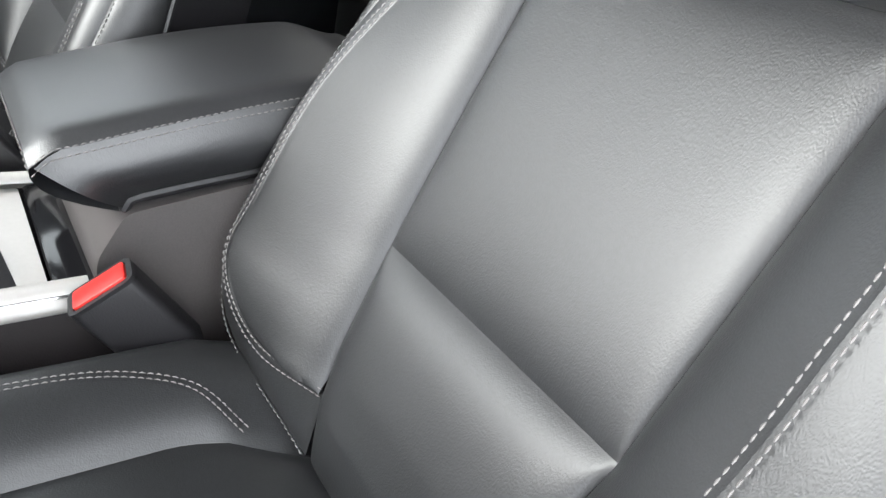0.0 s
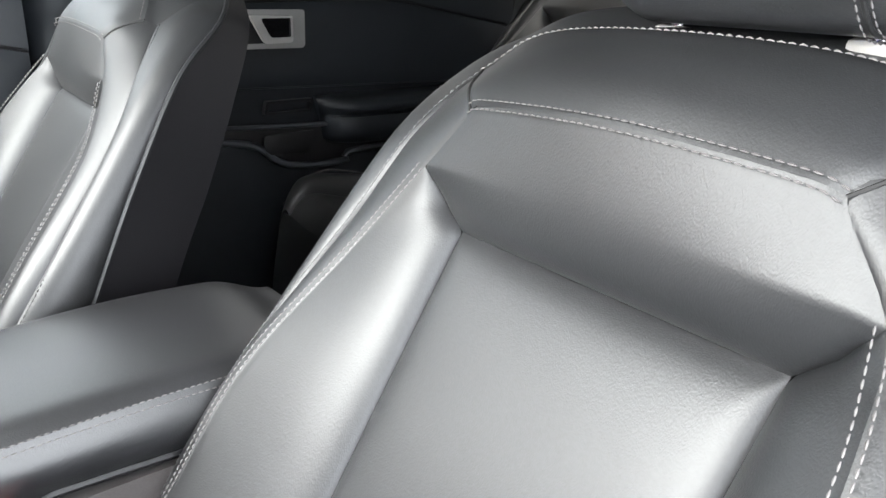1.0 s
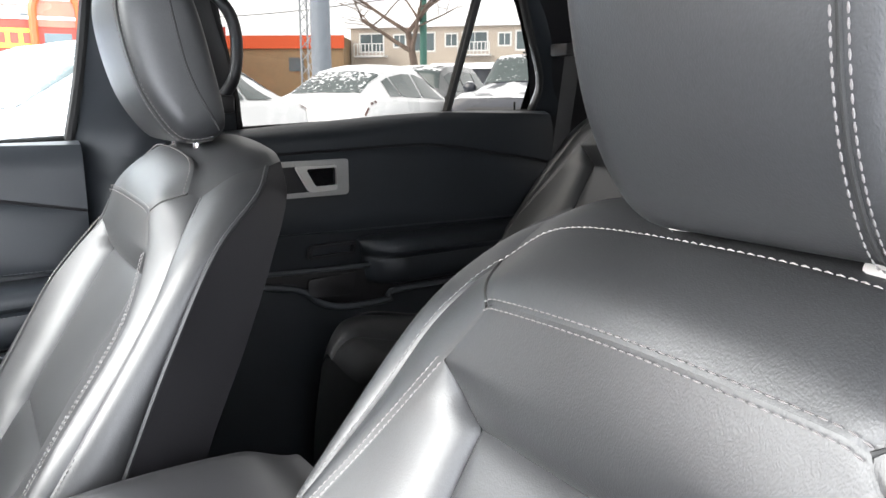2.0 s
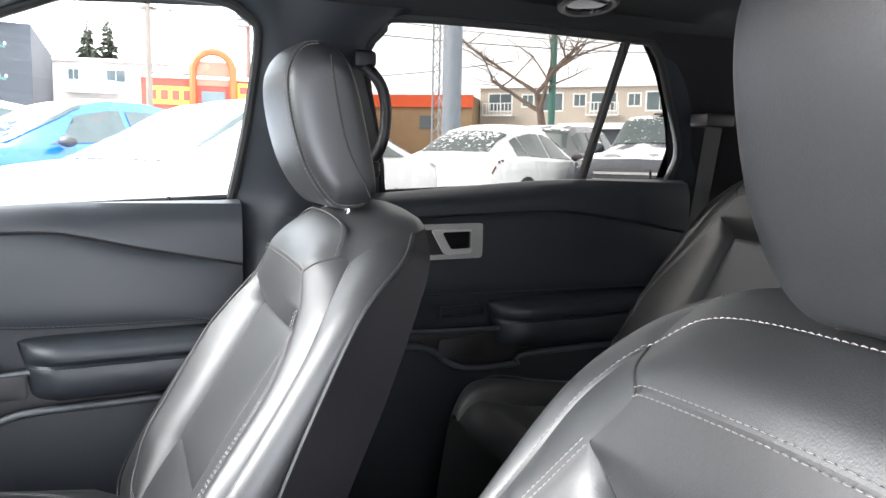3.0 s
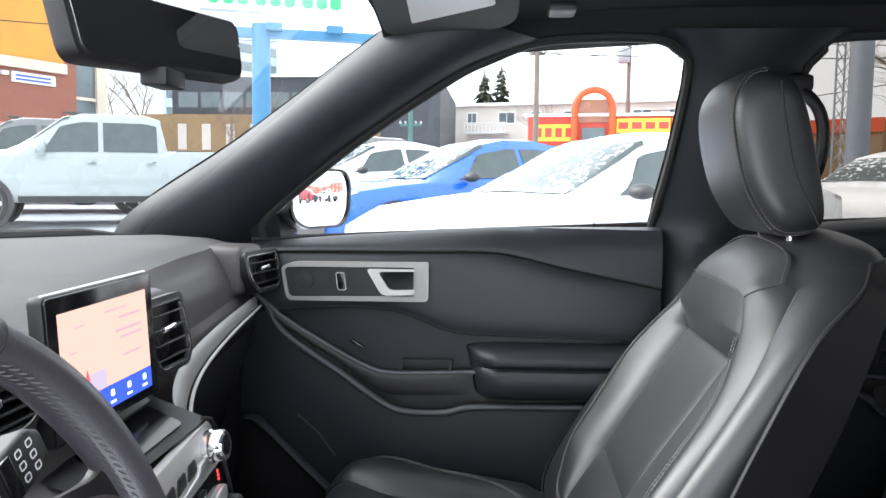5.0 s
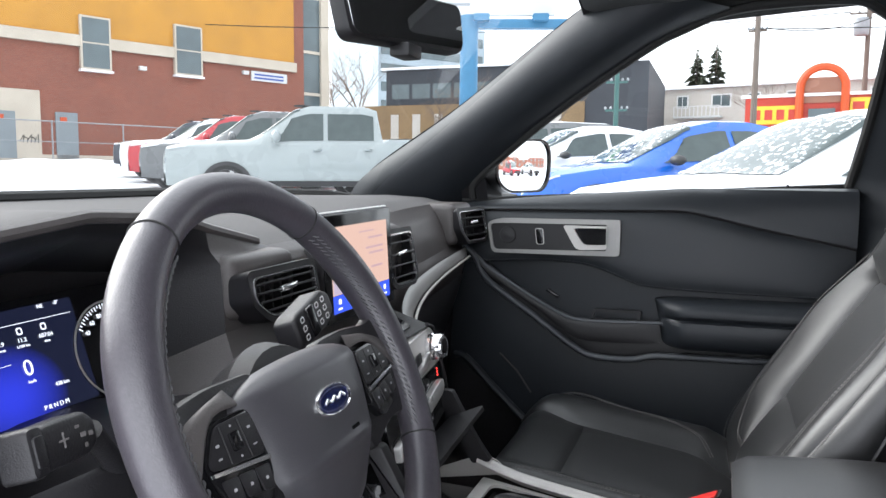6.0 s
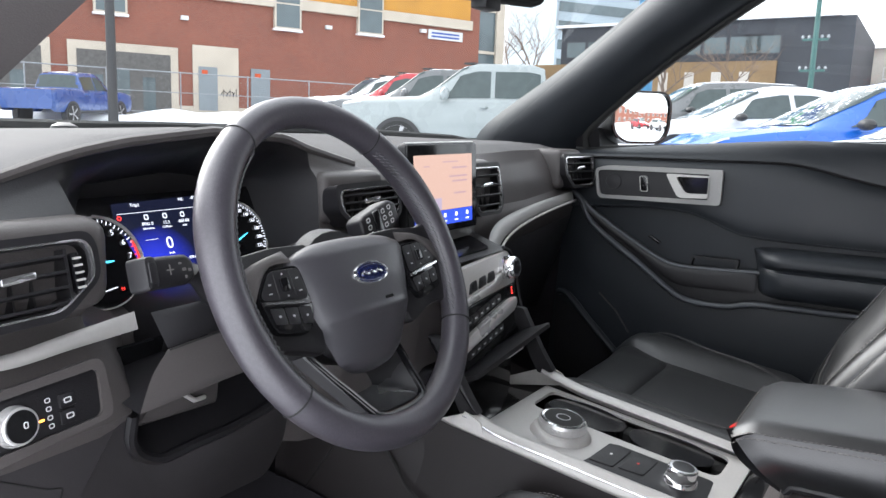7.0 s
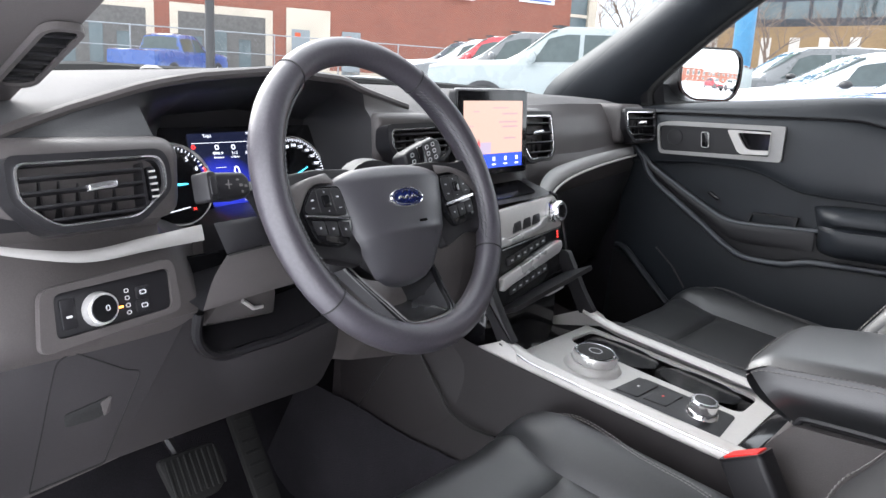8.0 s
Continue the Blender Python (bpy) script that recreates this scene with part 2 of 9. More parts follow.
def smooth_poly(pts, n=6):
    """A closed outline rounded through its points."""
    p = np.array(pts, float)
    m = len(p)
    out = []
    for i in range(m):
        a, b, c, d = p[(i - 1) % m], p[i], p[(i + 1) % m], p[(i + 2) % m]
        for k in range(n):
            t = k / n
            out.append(tuple(0.5 * (2 * b + (c - a) * t + (2 * a - 5 * b + 4 * c - d) * t * t + (3 * b - a - 3 * c + d) * t ** 3)))
    return out


def corner_poly(pts, r, n=4):
    """A closed outline with its corners cut round; r one radius or one for each corner."""
    p = np.array(pts, float)
    m = len(p)
    out = []
    for i in range(m):
        ri = r if np.isscalar(r) else r[i]
        a, b, c = p[i - 1], p[i], p[(i + 1) % m]
        u, v = (a - b) / np.linalg.norm(a - b), (c - b) / np.linalg.norm(c - b)
        s, e = b + u * min(ri, 0.45 * np.linalg.norm(a - b)), b + v * min(ri, 0.45 * np.linalg.norm(c - b))
        for k in range(n + 1):
            t = k / n
            out.append(tuple((1 - t) ** 2 * s + 2 * t * (1 - t) * b + t * t * e))
    return out


def ring_plate(outer, inner, place, depth, bm=None):
    """A flat frame between two outlines of equal count."""
    b = bm or bmesh.new()
    n = len(outer)
    q = [[b.verts.new(place(u, v, w)) for u, v in o] for o in (outer, inner) for w in (0, depth)]
    for i in range(n):
        j = (i + 1) % n
        for a, c in ((0, 1), (1, 3), (3, 2), (2, 0)):
            b.faces.new((q[a][i], q[a][j], q[c][j], q[c][i]))
    return b


def plane_xyz(o, u, v):
    """A place function: origin, two axes in the plane; w goes along their cross product."""
    o, u, v = V(*o), V(*u), V(*v)
    u, v = u / np.linalg.norm(u), v / np.linalg.norm(v)
    w = np.cross(u, v)
    return lambda a, b, c=0.0: o + a * u + b * v + c * w


def lathe(profile, place, seg=32, bm=None):
    """A turned form: (radius, height) rows round the w axis of place."""
    b = bm or bmesh.new()
    rows = [[b.verts.new(place(r * math.cos(2 * math.pi * k / seg), r * math.sin(2 * math.pi * k / seg), h)) for k in range(seg)] for r, h in profile]
    for a, c in zip(rows, rows[1:]):
        for k in range(seg):
            b.faces.new((a[k], a[(k + 1) % seg], c[(k + 1) % seg], c[k]))
    b.faces.new(rows[0][::-1])
    b.faces.new(rows[-1])
    return b


def stitches(c, out, step=0.0062, length=0.0046, r=0.0007, offset=0.0, zig=0.0, lift=0.0):
    """Single thread stitches along a curve; out: the way off the surface; offset: to the side of the curve."""
    bm = bmesh.new()
    pts = along(c, 80)
    total = sum(np.linalg.norm(pts[i + 1] - pts[i]) for i in range(80))
    n = max(3, int(total / step))
    for i in range(n):
        u = (i + 0.5) / n
        p = c(u)
        d = c(min(u + 0.004, 1)) - c(max(u - 0.004, 0))
        d /= np.linalg.norm(d) + 1e-12
        o = out(u) if callable(out) else V(*out)
        s = np.cross(d, o)
        s /= np.linalg.norm(s) + 1e-12
        o = np.cross(s, d)
        q = p + s * offset + o * (0.0008 + lift)
        h, z = d * length / 2, s * zig
        ends = [q - h + z, q + h - z]
        vs = []
        for e, k in ((ends[0], 0.5), (ends[0] * 0.5 + ends[1] * 0.5 + o * 0.0006, 1.0), (ends[1], 0.5)):
            vs.append([bm.verts.new(e + k * r * w) for w in (s, o * 1.2, -s, -o)])
        for a, b in zip(vs, vs[1:]):
            for k in range(4):
                bm.faces.new((a[k], a[(k + 1) % 4], b[(k + 1) % 4], b[k]))
    return bm


def letters(text, place, size, mat, parent, name="lettering", depth=0.0004, align="CENTER"):
    """Writing in the built-in font, as a mesh."""
    cu = bpy.data.curves.new("text", "FONT")
    cu.body, cu.size, cu.align_x, cu.align_y, cu.extrude = text, size, align, "CENTER", depth / 2
    ob = bpy.data.objects.new("text", cu)
    scene.collection.objects.link(ob)
    bpy.context.view_layer.update()
    me = bpy.data.meshes.new_from_object(ob.evaluated_get(bpy.context.evaluated_depsgraph_get()))
    bpy.data.objects.remove(ob)
    bm = bmesh.new()
    bm.from_mesh(me)
    bpy.data.meshes.remove(me)
    for v in bm.verts:
        v.co = Vector(place(v.co.x, v.co.y, v.co.z + depth / 2))
    return part(name, bm, mat, parent, smooth=False)



# ---- car shell ----


def step(x, a, b):
    t = min(1.0, max(0.0, (x - a) / (b - a)))
    return t * t * (3 - 2 * t)


tagged(part("floor", sheet(lambda u, v: V(-0.80 + 1.6 * u, 0.95 - 3.4 * v, 0.30 + 0.42 * step(0.95 - 3.4 * v, 0.48, 0.95)), 24, 60), CARPET), "black carpet on the cabin floor", "carpet", kind="structure")


def roof(u, v):
    x, y = -0.74 + 1.48 * u, 0.0 - 2.6 * v
    k = abs(2 * u - 1)
    z = 1.585 + 0.03 * math.sin(math.pi * min(1, v * 1.2)) - 0.085 * k ** 5 - 0.02 * (1 - v) ** 8
    return V(x, y, z)


tagged(part("ceiling", sheet(roof, 40, 30), CLOTH), "black cloth headliner", "headliner", kind="structure")
tagged(part("roof_skin", sheet(lambda u, v: roof(u, v) * V(1.08, 1, 1) + V(0, 0, 0.05), 20, 20), PLASTIC), "roof panel over the headliner", "roof", kind="structure")


def pillar(name, front, rear, bulge, mat, label, n=24, back=0.05):
    """A trim cover between two edge curves, swelling into the cabin, closed behind."""
    cf, cr = curve(front), curve(rear)

    def f(u, v):
        p = cf(v) * (1 - u) + cr(v) * u
        return p + V(-1 if p[0] > 0 else 1, 0, -0.25) * bulge * (1 - abs(2 * u - 1) ** 2.2)

    bm = sheet(f, 12, n)
    sheet(lambda u, v: cf(v) * (1 - u) + cr(v) * u + V(back if cf(v)[0] > 0 else -back, 0, 0.02), 4, n, bm)
    return tagged(part(name, bm, mat), label, "pillar trim", kind="structure")


A_IN = [(0.87, 0.68, 1.10), (0.823, 0.592, 1.178), (0.759, 0.333, 1.325), (0.692, 0.094, 1.476), (0.665, 0.0, 1.535), (0.64, -0.07, 1.58)]
A_OUT = [(0.865, 0.34, 1.10), (0.829, 0.284, 1.166), (0.765, 0.092, 1.311), (0.708, -0.116, 1.44), (0.69, -0.203, 1.481), (0.676, -0.309, 1.513)]
# passenger pillar takes the shaded copy of the trim, the driver's the lit one
pillar("trim_pillar_a_passenger", A_IN, A_OUT, 0.045, SHADESKIN, "dark grey windscreen pillar cover")
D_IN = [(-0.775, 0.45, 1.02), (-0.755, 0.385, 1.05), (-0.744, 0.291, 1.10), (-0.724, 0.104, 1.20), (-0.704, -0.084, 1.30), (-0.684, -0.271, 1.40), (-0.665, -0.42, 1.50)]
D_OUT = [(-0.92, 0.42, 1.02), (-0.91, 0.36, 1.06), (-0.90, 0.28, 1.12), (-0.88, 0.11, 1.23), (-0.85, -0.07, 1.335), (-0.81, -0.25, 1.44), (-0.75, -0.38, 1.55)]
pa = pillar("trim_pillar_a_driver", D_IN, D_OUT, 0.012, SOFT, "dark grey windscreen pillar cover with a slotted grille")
B_F = [(0.80, -0.555, 0.35), (0.80, -0.555, 1.0), (0.84, -0.548, 1.14), (0.769, -0.568, 1.301), (0.70, -0.581, 1.461), (0.68, -0.56, 1.505), (0.67, -0.50, 1.535)]
B_R = [(0.80, -0.70, 0.35), (0.80, -0.74, 1.0), (0.84, -0.87, 1.15), (0.775, -0.84, 1.30), (0.711, -0.789, 1.434), (0.685, -0.815, 1.492), (0.67, -0.88, 1.535)]
for s, nm in ((1, "trim_pillar_b_passenger"), (-1, "trim_pillar_b_driver")):
    back = 0 if s > 0 else -0.12
    pillar(nm, [(s * x, y + back, z) for x, y, z in B_F], [(s * x, y + back, z) for x, y, z in B_R], 0.05, SHADESKIN, "black centre pillar cover")
C_F = [(0.82, -1.66, 0.35), (0.82, -1.66, 1.0), (0.828, -1.64, 1.17), (0.79, -1.645, 1.26), (0.72, -1.55, 1.42), (0.676, -1.46, 1.51), (0.66, -1.42, 1.54)]
C_R = [(0.80, -2.35, 0.35), (0.80, -2.35, 1.0), (0.80, -2.35, 1.17), (0.76, -2.35, 1.26), (0.70, -2.35, 1.42), (0.67, -2.3, 1.51), (0.66, -2.3, 1.56)]
for s, nm in ((1, "trim_pillar_c_passenger"), (-1, "trim_pillar_c_driver")):
    pillar(nm, [(s * x, y, z) for x, y, z in C_F], [(s * x, y, z) for x, y, z in C_R], 0.06, PLASTIC, "black rear quarter cover")
# rails above the doors
for s, nm in ((1, "trim_rail_passenger"), (-1, "trim_rail_driver")):
    bm = sheet(lambda u, v: V(s * (0.676 - 0.05 * u), -0.20 - 1.35 * v, 1.512 + 0.045 * u ** 0.7 + 0.006 * math.sin(v * 3.1)), 6, 30)
    sheet(lambda u, v: V(s * (0.676 + 0.06 * u), -0.20 - 1.35 * v, 1.512 + 0.006 * math.sin(v * 3.1) + 0.05 * u), 3, 30, bm)
    tagged(part(nm, bm, CLOTH), "black cloth rail above the doors", "roof rail trim", kind="structure")
tagged(part("wall_rear", block((-0.8, -2.45, 0.35), (0.8, -2.35, 1.12), 0.02), PLASTIC), "black trim panel under the tailgate window", "tailgate trim", kind="structure")
hdr = sheet(lambda u, v: V(-0.66 + 1.32 * u, 0.005 - 0.06 * v, 1.545 + 0.025 * (1 - abs(2 * u - 1) ** 2) + 0.03 * v), 20, 3)
tagged(part("trim_header", hdr, CLOTH), "black cloth header over the windscreen", "header trim", kind="structure")


def pane(name, pts, mat, label, y_bow=0.0):
    """A glass pane as a thin shell between a lower and an upper edge curve."""
    lo, hi = curve(pts[0]), curve(pts[1])
    bm = sheet(lambda u, v: lo(u) * (1 - v) + hi(u) * v, 16, 8)
    ob = tagged(part(name, bm, mat), label, "window", kind="structure")
    ob.visible_shadow = mat is not CLEAR
    return ob


pane("window_1", ([(-0.86, 0.60, 1.09), (-0.45, 0.74, 1.12), (0, 0.78, 1.13), (0.45, 0.74, 1.12), (0.86, 0.60, 1.09)], [(-0.66, -0.02, 1.555), (0, 0.03, 1.575), (0.66, -0.02, 1.555)]), CLEAR, "clear windscreen")
pane("window_2", ([(0.853, 0.34, 1.11), (0.853, -0.56, 1.11)], [(0.675, 0.0, 1.515), (0.675, -0.60, 1.515)]), CLEAR, "clear front passenger side window")
pane("window_3", ([(0.845, -0.82, 1.13), (0.845, -1.66, 1.13)], [(0.675, -0.76, 1.52), (0.675, -1.50, 1.52)]), TINTED, "tinted rear side window")
pane("window_4", ([(-0.845, -0.93, 1.13), (-0.845, -1.66, 1.13)], [(-0.675, -0.90, 1.53), (-0.675, -1.50, 1.53)]), TINTED, "tinted rear side window")
pane("window_5", ([(-0.72, -2.40, 1.12), (0.72, -2.40, 1.12)], [(-0.66, -2.30, 1.58), (0.66, -2.30, 1.58)]), TINTED, "tinted tailgate window")


tagged(part("trim_sill_driver", block((-0.88, -0.62, 0.28), (-0.72, 0.45, 0.38), 0.03), PLASTIC), "black door sill of the open driver's doorway", "door sill", kind="structure")
# unseen block, added to keep snow light out of the slot below the doors
tagged(part("trim_leak_stop_passenger", block((0.74, -1.75, 0.26), (0.965, 0.46, 0.385), 0.03), PLASTIC), "unseen black sill block, added to stop light under the passenger doors", "door sill", kind="structure")
tagged(part("wall_driver_rear", block((-0.86, -2.4, 0.28), (-0.80, -0.84, 1.15), 0.02), PLASTIC), "black rear door lining", "door lining", kind="structure")


# ---- dashboard ----
DASH = [  # x, then twelve (y, z) from the windscreen down to the footwell
    (-0.89, [(0.62, 1.075), (0.40, 1.065), (0.20, 1.05), (0.16, 1.042), (0.15, 1.03), (0.15, 1.01), (0.155, 0.975), (0.16, 0.955), (0.155, 0.935), (0.15, 0.87), (0.20, 0.80), (0.28, 0.62)]),
    (-0.83, [(0.68, 1.09), (0.42, 1.082), (0.22, 1.06), (0.18, 1.052), (0.165, 1.038), (0.155, 1.03), (0.155, 0.972), (0.165, 0.957), (0.155, 0.937), (0.135, 0.865), (0.20, 0.80), (0.28, 0.62)]),
    (-0.73, [(0.74, 1.11), (0.48, 1.105), (0.26, 1.090), (0.215, 1.082), (0.20, 1.066), (0.165, 1.048), (0.160, 0.970), (0.178, 0.957), (0.165, 0.937), (0.135, 0.865), (0.20, 0.80), (0.28, 0.63)]),
    (-0.645, [(0.75, 1.12), (0.5, 1.12), (0.28, 1.115), (0.225, 1.107), (0.22, 1.088), (0.185, 1.052), (0.175, 0.97), (0.19, 0.957), (0.178, 0.937), (0.14, 0.865), (0.2, 0.80), (0.28, 0.64)]),
    (-0.615, [(0.75, 1.12), (0.5, 1.123), (0.28, 1.121), (0.23, 1.114), (0.24, 1.093), (0.27, 1.06), (0.30, 0.96), (0.24, 0.945), (0.20, 0.935), (0.15, 0.865), (0.2, 0.80), (0.28, 0.65)]),
    (-0.56, [(0.75, 1.122), (0.5, 1.128), (0.28, 1.131), (0.235, 1.124), (0.25, 1.105), (0.33, 1.07), (0.325, 0.945), (0.27, 0.93), (0.26, 0.925), (0.25, 0.86), (0.25, 0.79), (0.30, 0.66)]),
    (-0.44, [(0.755, 1.128), (0.5, 1.135), (0.29, 1.142), (0.24, 1.137), (0.255, 1.118), (0.345, 1.08), (0.325, 0.94), (0.27, 0.925), (0.26, 0.92), (0.25, 0.86), (0.25, 0.78), (0.32, 0.68)]),
    (-0.32, [(0.755, 1.128), (0.5, 1.133), (0.29, 1.136), (0.24, 1.130), (0.255, 1.110), (0.335, 1.065), (0.325, 0.95), (0.27, 0.93), (0.26, 0.925), (0.25, 0.86), (0.25, 0.78), (0.32, 0.68)]),
    (-0.275, [(0.755, 1.128), (0.5, 1.128), (0.30, 1.124), (0.245, 1.116), (0.24, 1.092), (0.225, 1.076), (0.22, 1.0), (0.21, 0.97), (0.20, 0.96), (0.17, 0.86), (0.18, 0.80), (0.26, 0.68)]),
    (-0.15, [(0.755, 1.13), (0.5, 1.115), (0.30, 1.098), (0.25, 1.087), (0.235, 1.078), (0.225, 1.066), (0.22, 1.0), (0.20, 0.965), (0.15, 0.94), (0.13, 0.86), (0.14, 0.79), (0.20, 0.68)]),
    (0.10, [(0.755, 1.13), (0.5, 1.115), (0.30, 1.10), (0.25, 1.09), (0.235, 1.08), (0.225, 1.066), (0.22, 1.0), (0.20, 0.965), (0.15, 0.94), (0.13, 0.86), (0.14, 0.79), (0.20, 0.68)]),
    (0.17, [(0.755, 1.13), (0.5, 1.12), (0.33, 1.11), (0.28, 1.10), (0.26, 1.085), (0.245, 1.05), (0.24, 1.0), (0.235, 0.97), (0.235, 0.93), (0.27, 0.86), (0.31, 0.80), (0.38, 0.66)]),
    (0.45, [(0.75, 1.13), (0.5, 1.128), (0.36, 1.122), (0.315, 1.108), (0.295, 1.08), (0.28, 1.04), (0.275, 1.0), (0.265, 0.985), (0.265, 0.95), (0.30, 0.88), (0.34, 0.80), (0.40, 0.66)]),
    (0.76, [(0.66, 1.12), (0.5, 1.125), (0.40, 1.12), (0.35, 1.11), (0.33, 1.085), (0.31, 1.05), (0.30, 1.02), (0.29, 1.0), (0.29, 0.975), (0.31, 0.90), (0.35, 0.80), (0.42, 0.66)]),
    (0.86, [(0.60, 1.10), (0.5, 1.11), (0.42, 1.11), (0.37, 1.10), (0.35, 1.08), (0.33, 1.05), (0.32, 1.02), (0.31, 1.0), (0.31, 0.975), (0.33, 0.90), (0.37, 0.80), (0.44, 0.66)]),
]
XS = np.array([r[0] for r in DASH])
DP = np.array([r[1] for r in DASH])


def dash_at(x, k):
    """The dashboard's profile at x, at row k (a real number of rows)."""
    i = min(int(k), 10)
    f = k - i
    row = DP[:, i] * (1 - f) + DP[:, i + 1] * f
    return V(x, np.interp(x, XS, row[:, 0]), np.interp(x, XS, row[:, 1]))


dash = thing("dashboard", (0, 0.4, 0.7), "black moulded dashboard with satin trim, under the windscreen", "dashboard")
UX = np.unique(np.concatenate([np.linspace(-0.89, 0.86, 60), XS]))


def dash_sheet(k0, k1, n, lo=-9, hi=9):
    xs = UX[(UX >= lo - 1e-6) & (UX <= hi + 1e-6)]
    vs = [dash_at(x, k0 + (k1 - k0) * j / n) for j in range(n + 1) for x in xs]
    m = len(xs)
    return bm_from(vs, [(j * m + i, j * m + i + 1, (j + 1) * m + i + 1, (j + 1) * m + i) for j in range(n) for i in range(m - 1)])


part("top_pad", dash_sheet(0, 3, 12), DASHTOP, dash, "dark grey grained top pad")
# same profile rows as the upper fascia, darker left of the split
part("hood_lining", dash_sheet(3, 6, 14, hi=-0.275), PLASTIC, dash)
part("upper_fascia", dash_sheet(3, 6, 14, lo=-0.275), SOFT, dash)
part("fascia", dash_sheet(6, 11, 16), SOFT, dash)
part("hood_lip", tube([dash_at(x, 2.95) + V(0, 0.0, 0.001) for x in np.linspace(-0.87, -0.17, 50)], 0.0065, 8), SOFT, dash)
part("windscreen_seal", tube([dash_at(x, 0) + V(0, 0.012, 0.004) for x in np.linspace(-0.88, 0.84, 40)], 0.012, 8), RUBBER, dash)
part("sensor", lathe([(0.02, 0), (0.018, 0.006), (0.008, 0.011)], plane_xyz(dash_at(-0.42, 0.6) + V(0, 0, -0.002), (1, 0, 0), (0, 1, 0)), 16), PLASTIC, dash)
# satin bands across the fascia
tl = [(-0.862, 0.125, 0.975), (-0.80, 0.135, 0.958), (-0.74, 0.150, 0.947), (-0.67, 0.165, 0.950), (-0.592, 0.182, 0.953)]
part("satin_band", patch(curve([(x, y - 0.006, z - 0.018) for x, y, z in tl]), curve(tl), curve([V(*tl[0]) - V(0, 0.006, 0.006), tl[0]]), curve([V(*tl[-1]) - V(0, 0.006, 0.018), tl[-1]]), 30, 5, 0.004, 3, (0, -1, 0.3)), SATIN, dash, "satin grey band")
tr = [(0.125, 0.16, 0.925), (0.16, 0.195, 0.948), (0.22, 0.215, 0.972), (0.32, 0.232, 0.985), (0.48, 0.25, 0.997), (0.70, 0.270, 1.008)]
lo = [(0.10, 0.130, 0.898), (0.150, 0.170, 0.912), (0.215, 0.198, 0.937), (0.32, 0.221, 0.956), (0.48, 0.242, 0.972), (0.70, 0.266, 0.986)]
part("satin_band", patch(curve(lo), curve(tr), curve([lo[0], tr[0]]), curve([lo[-1], tr[-1]]), 40, 6, 0.004, 3, (0, -1, 0.3)), GREYSATIN, dash, "satin grey band")
part("bright_edge", tube([p + V(0, -0.006, 0) for p in along(curve(lo), 40)], 0.0028, 8), SATIN, dash)
part("glovebox_lid", patch(curve([(0.17, 0.33, 0.70), (0.72, 0.36, 0.70)]), curve([(0.17, 0.24, 0.905), (0.72, 0.28, 0.945)]), curve([(0.17, 0.33, 0.70), (0.17, 0.24, 0.905)]), curve([(0.72, 0.36, 0.70), (0.72, 0.28, 0.945)]), 16, 10, 0.012, 5, (0, -1, 0)), PLASTIC, dash)
part("side_cheek", patch(curve([(-0.885, 0.15, 1.04), (-0.885, 0.15, 0.62)]), curve([(-0.84, 0.45, 1.06), (-0.84, 0.45, 0.62)]), curve([(-0.885, 0.15, 1.04), (-0.84, 0.45, 1.06)]), curve([(-0.885, 0.15, 0.62), (-0.84, 0.45, 0.62)]), 8, 8), SOFT, dash)

# knee panel with its lidded pocket, under the switches
kn = plane_xyz((-0.6, 0.165, 0.84), (1, 0, 0), (0, -0.339, 0.941))
part("knee_panel", prism(corner_poly([(-0.285, 0.03), (-0.285, -0.20), (-0.186, -0.197), (-0.0995, -0.186), (0.082, -0.180), (0.232, -0.179), (0.245, -0.12), (0.235, -0.052), (0.136, -0.066), (0.040, -0.072), (0.002, -0.052), (-0.014, -0.020), (-0.018, 0.03)], [0.01, 0.02, 0.01, 0.01, 0.01, 0.02, 0.01, 0.01, 0.02, 0.02, 0.02, 0.01, 0.004]), lambda a, b, c=0: kn(a, b, c - 0.012), 0.012, 0.004), KNEE, dash, "plain grey-black knee panel")
lid_o = corner_poly([(-0.156, -0.002), (-0.1715, -0.010), (-0.1756, -0.052), (-0.1784, -0.097), (-0.186, -0.193), (-0.1015, -0.184), (-0.0745, -0.062), (-0.0745, -0.051), (-0.090, -0.047)], [0.006, 0.010, 0.02, 0.02, 0.004, 0.004, 0.006, 0.006, 0.01])
mid_l = np.mean(np.array(lid_o), axis=0)
part("lid_seam", ring_plate(lid_o, [tuple(mid_l + (np.array(q) - mid_l) * 0.975) for q in lid_o], lambda a, b, c=0: kn(a, b, c + 0.0004), 0.0008), RUBBER, dash)
pull = part("finger_pull", prism(corner_poly([(-0.157, -0.088), (-0.154, -0.107), (-0.119, -0.107), (-0.107, -0.100), (-0.107, -0.078), (-0.116, -0.080)], 0.005), lambda a, b, c=0: kn(a, b, c + 0.0003), 0.0016, 0.0005), RUBBER, dash)
part("pull_lip", prism(corner_poly([(-0.118, -0.083), (-0.112, -0.104), (-0.106, -0.100), (-0.106, -0.077)], 0.002), lambda a, b, c=0: kn(a, b, c + 0.001), 0.003, 0.001), SOFT, pull)
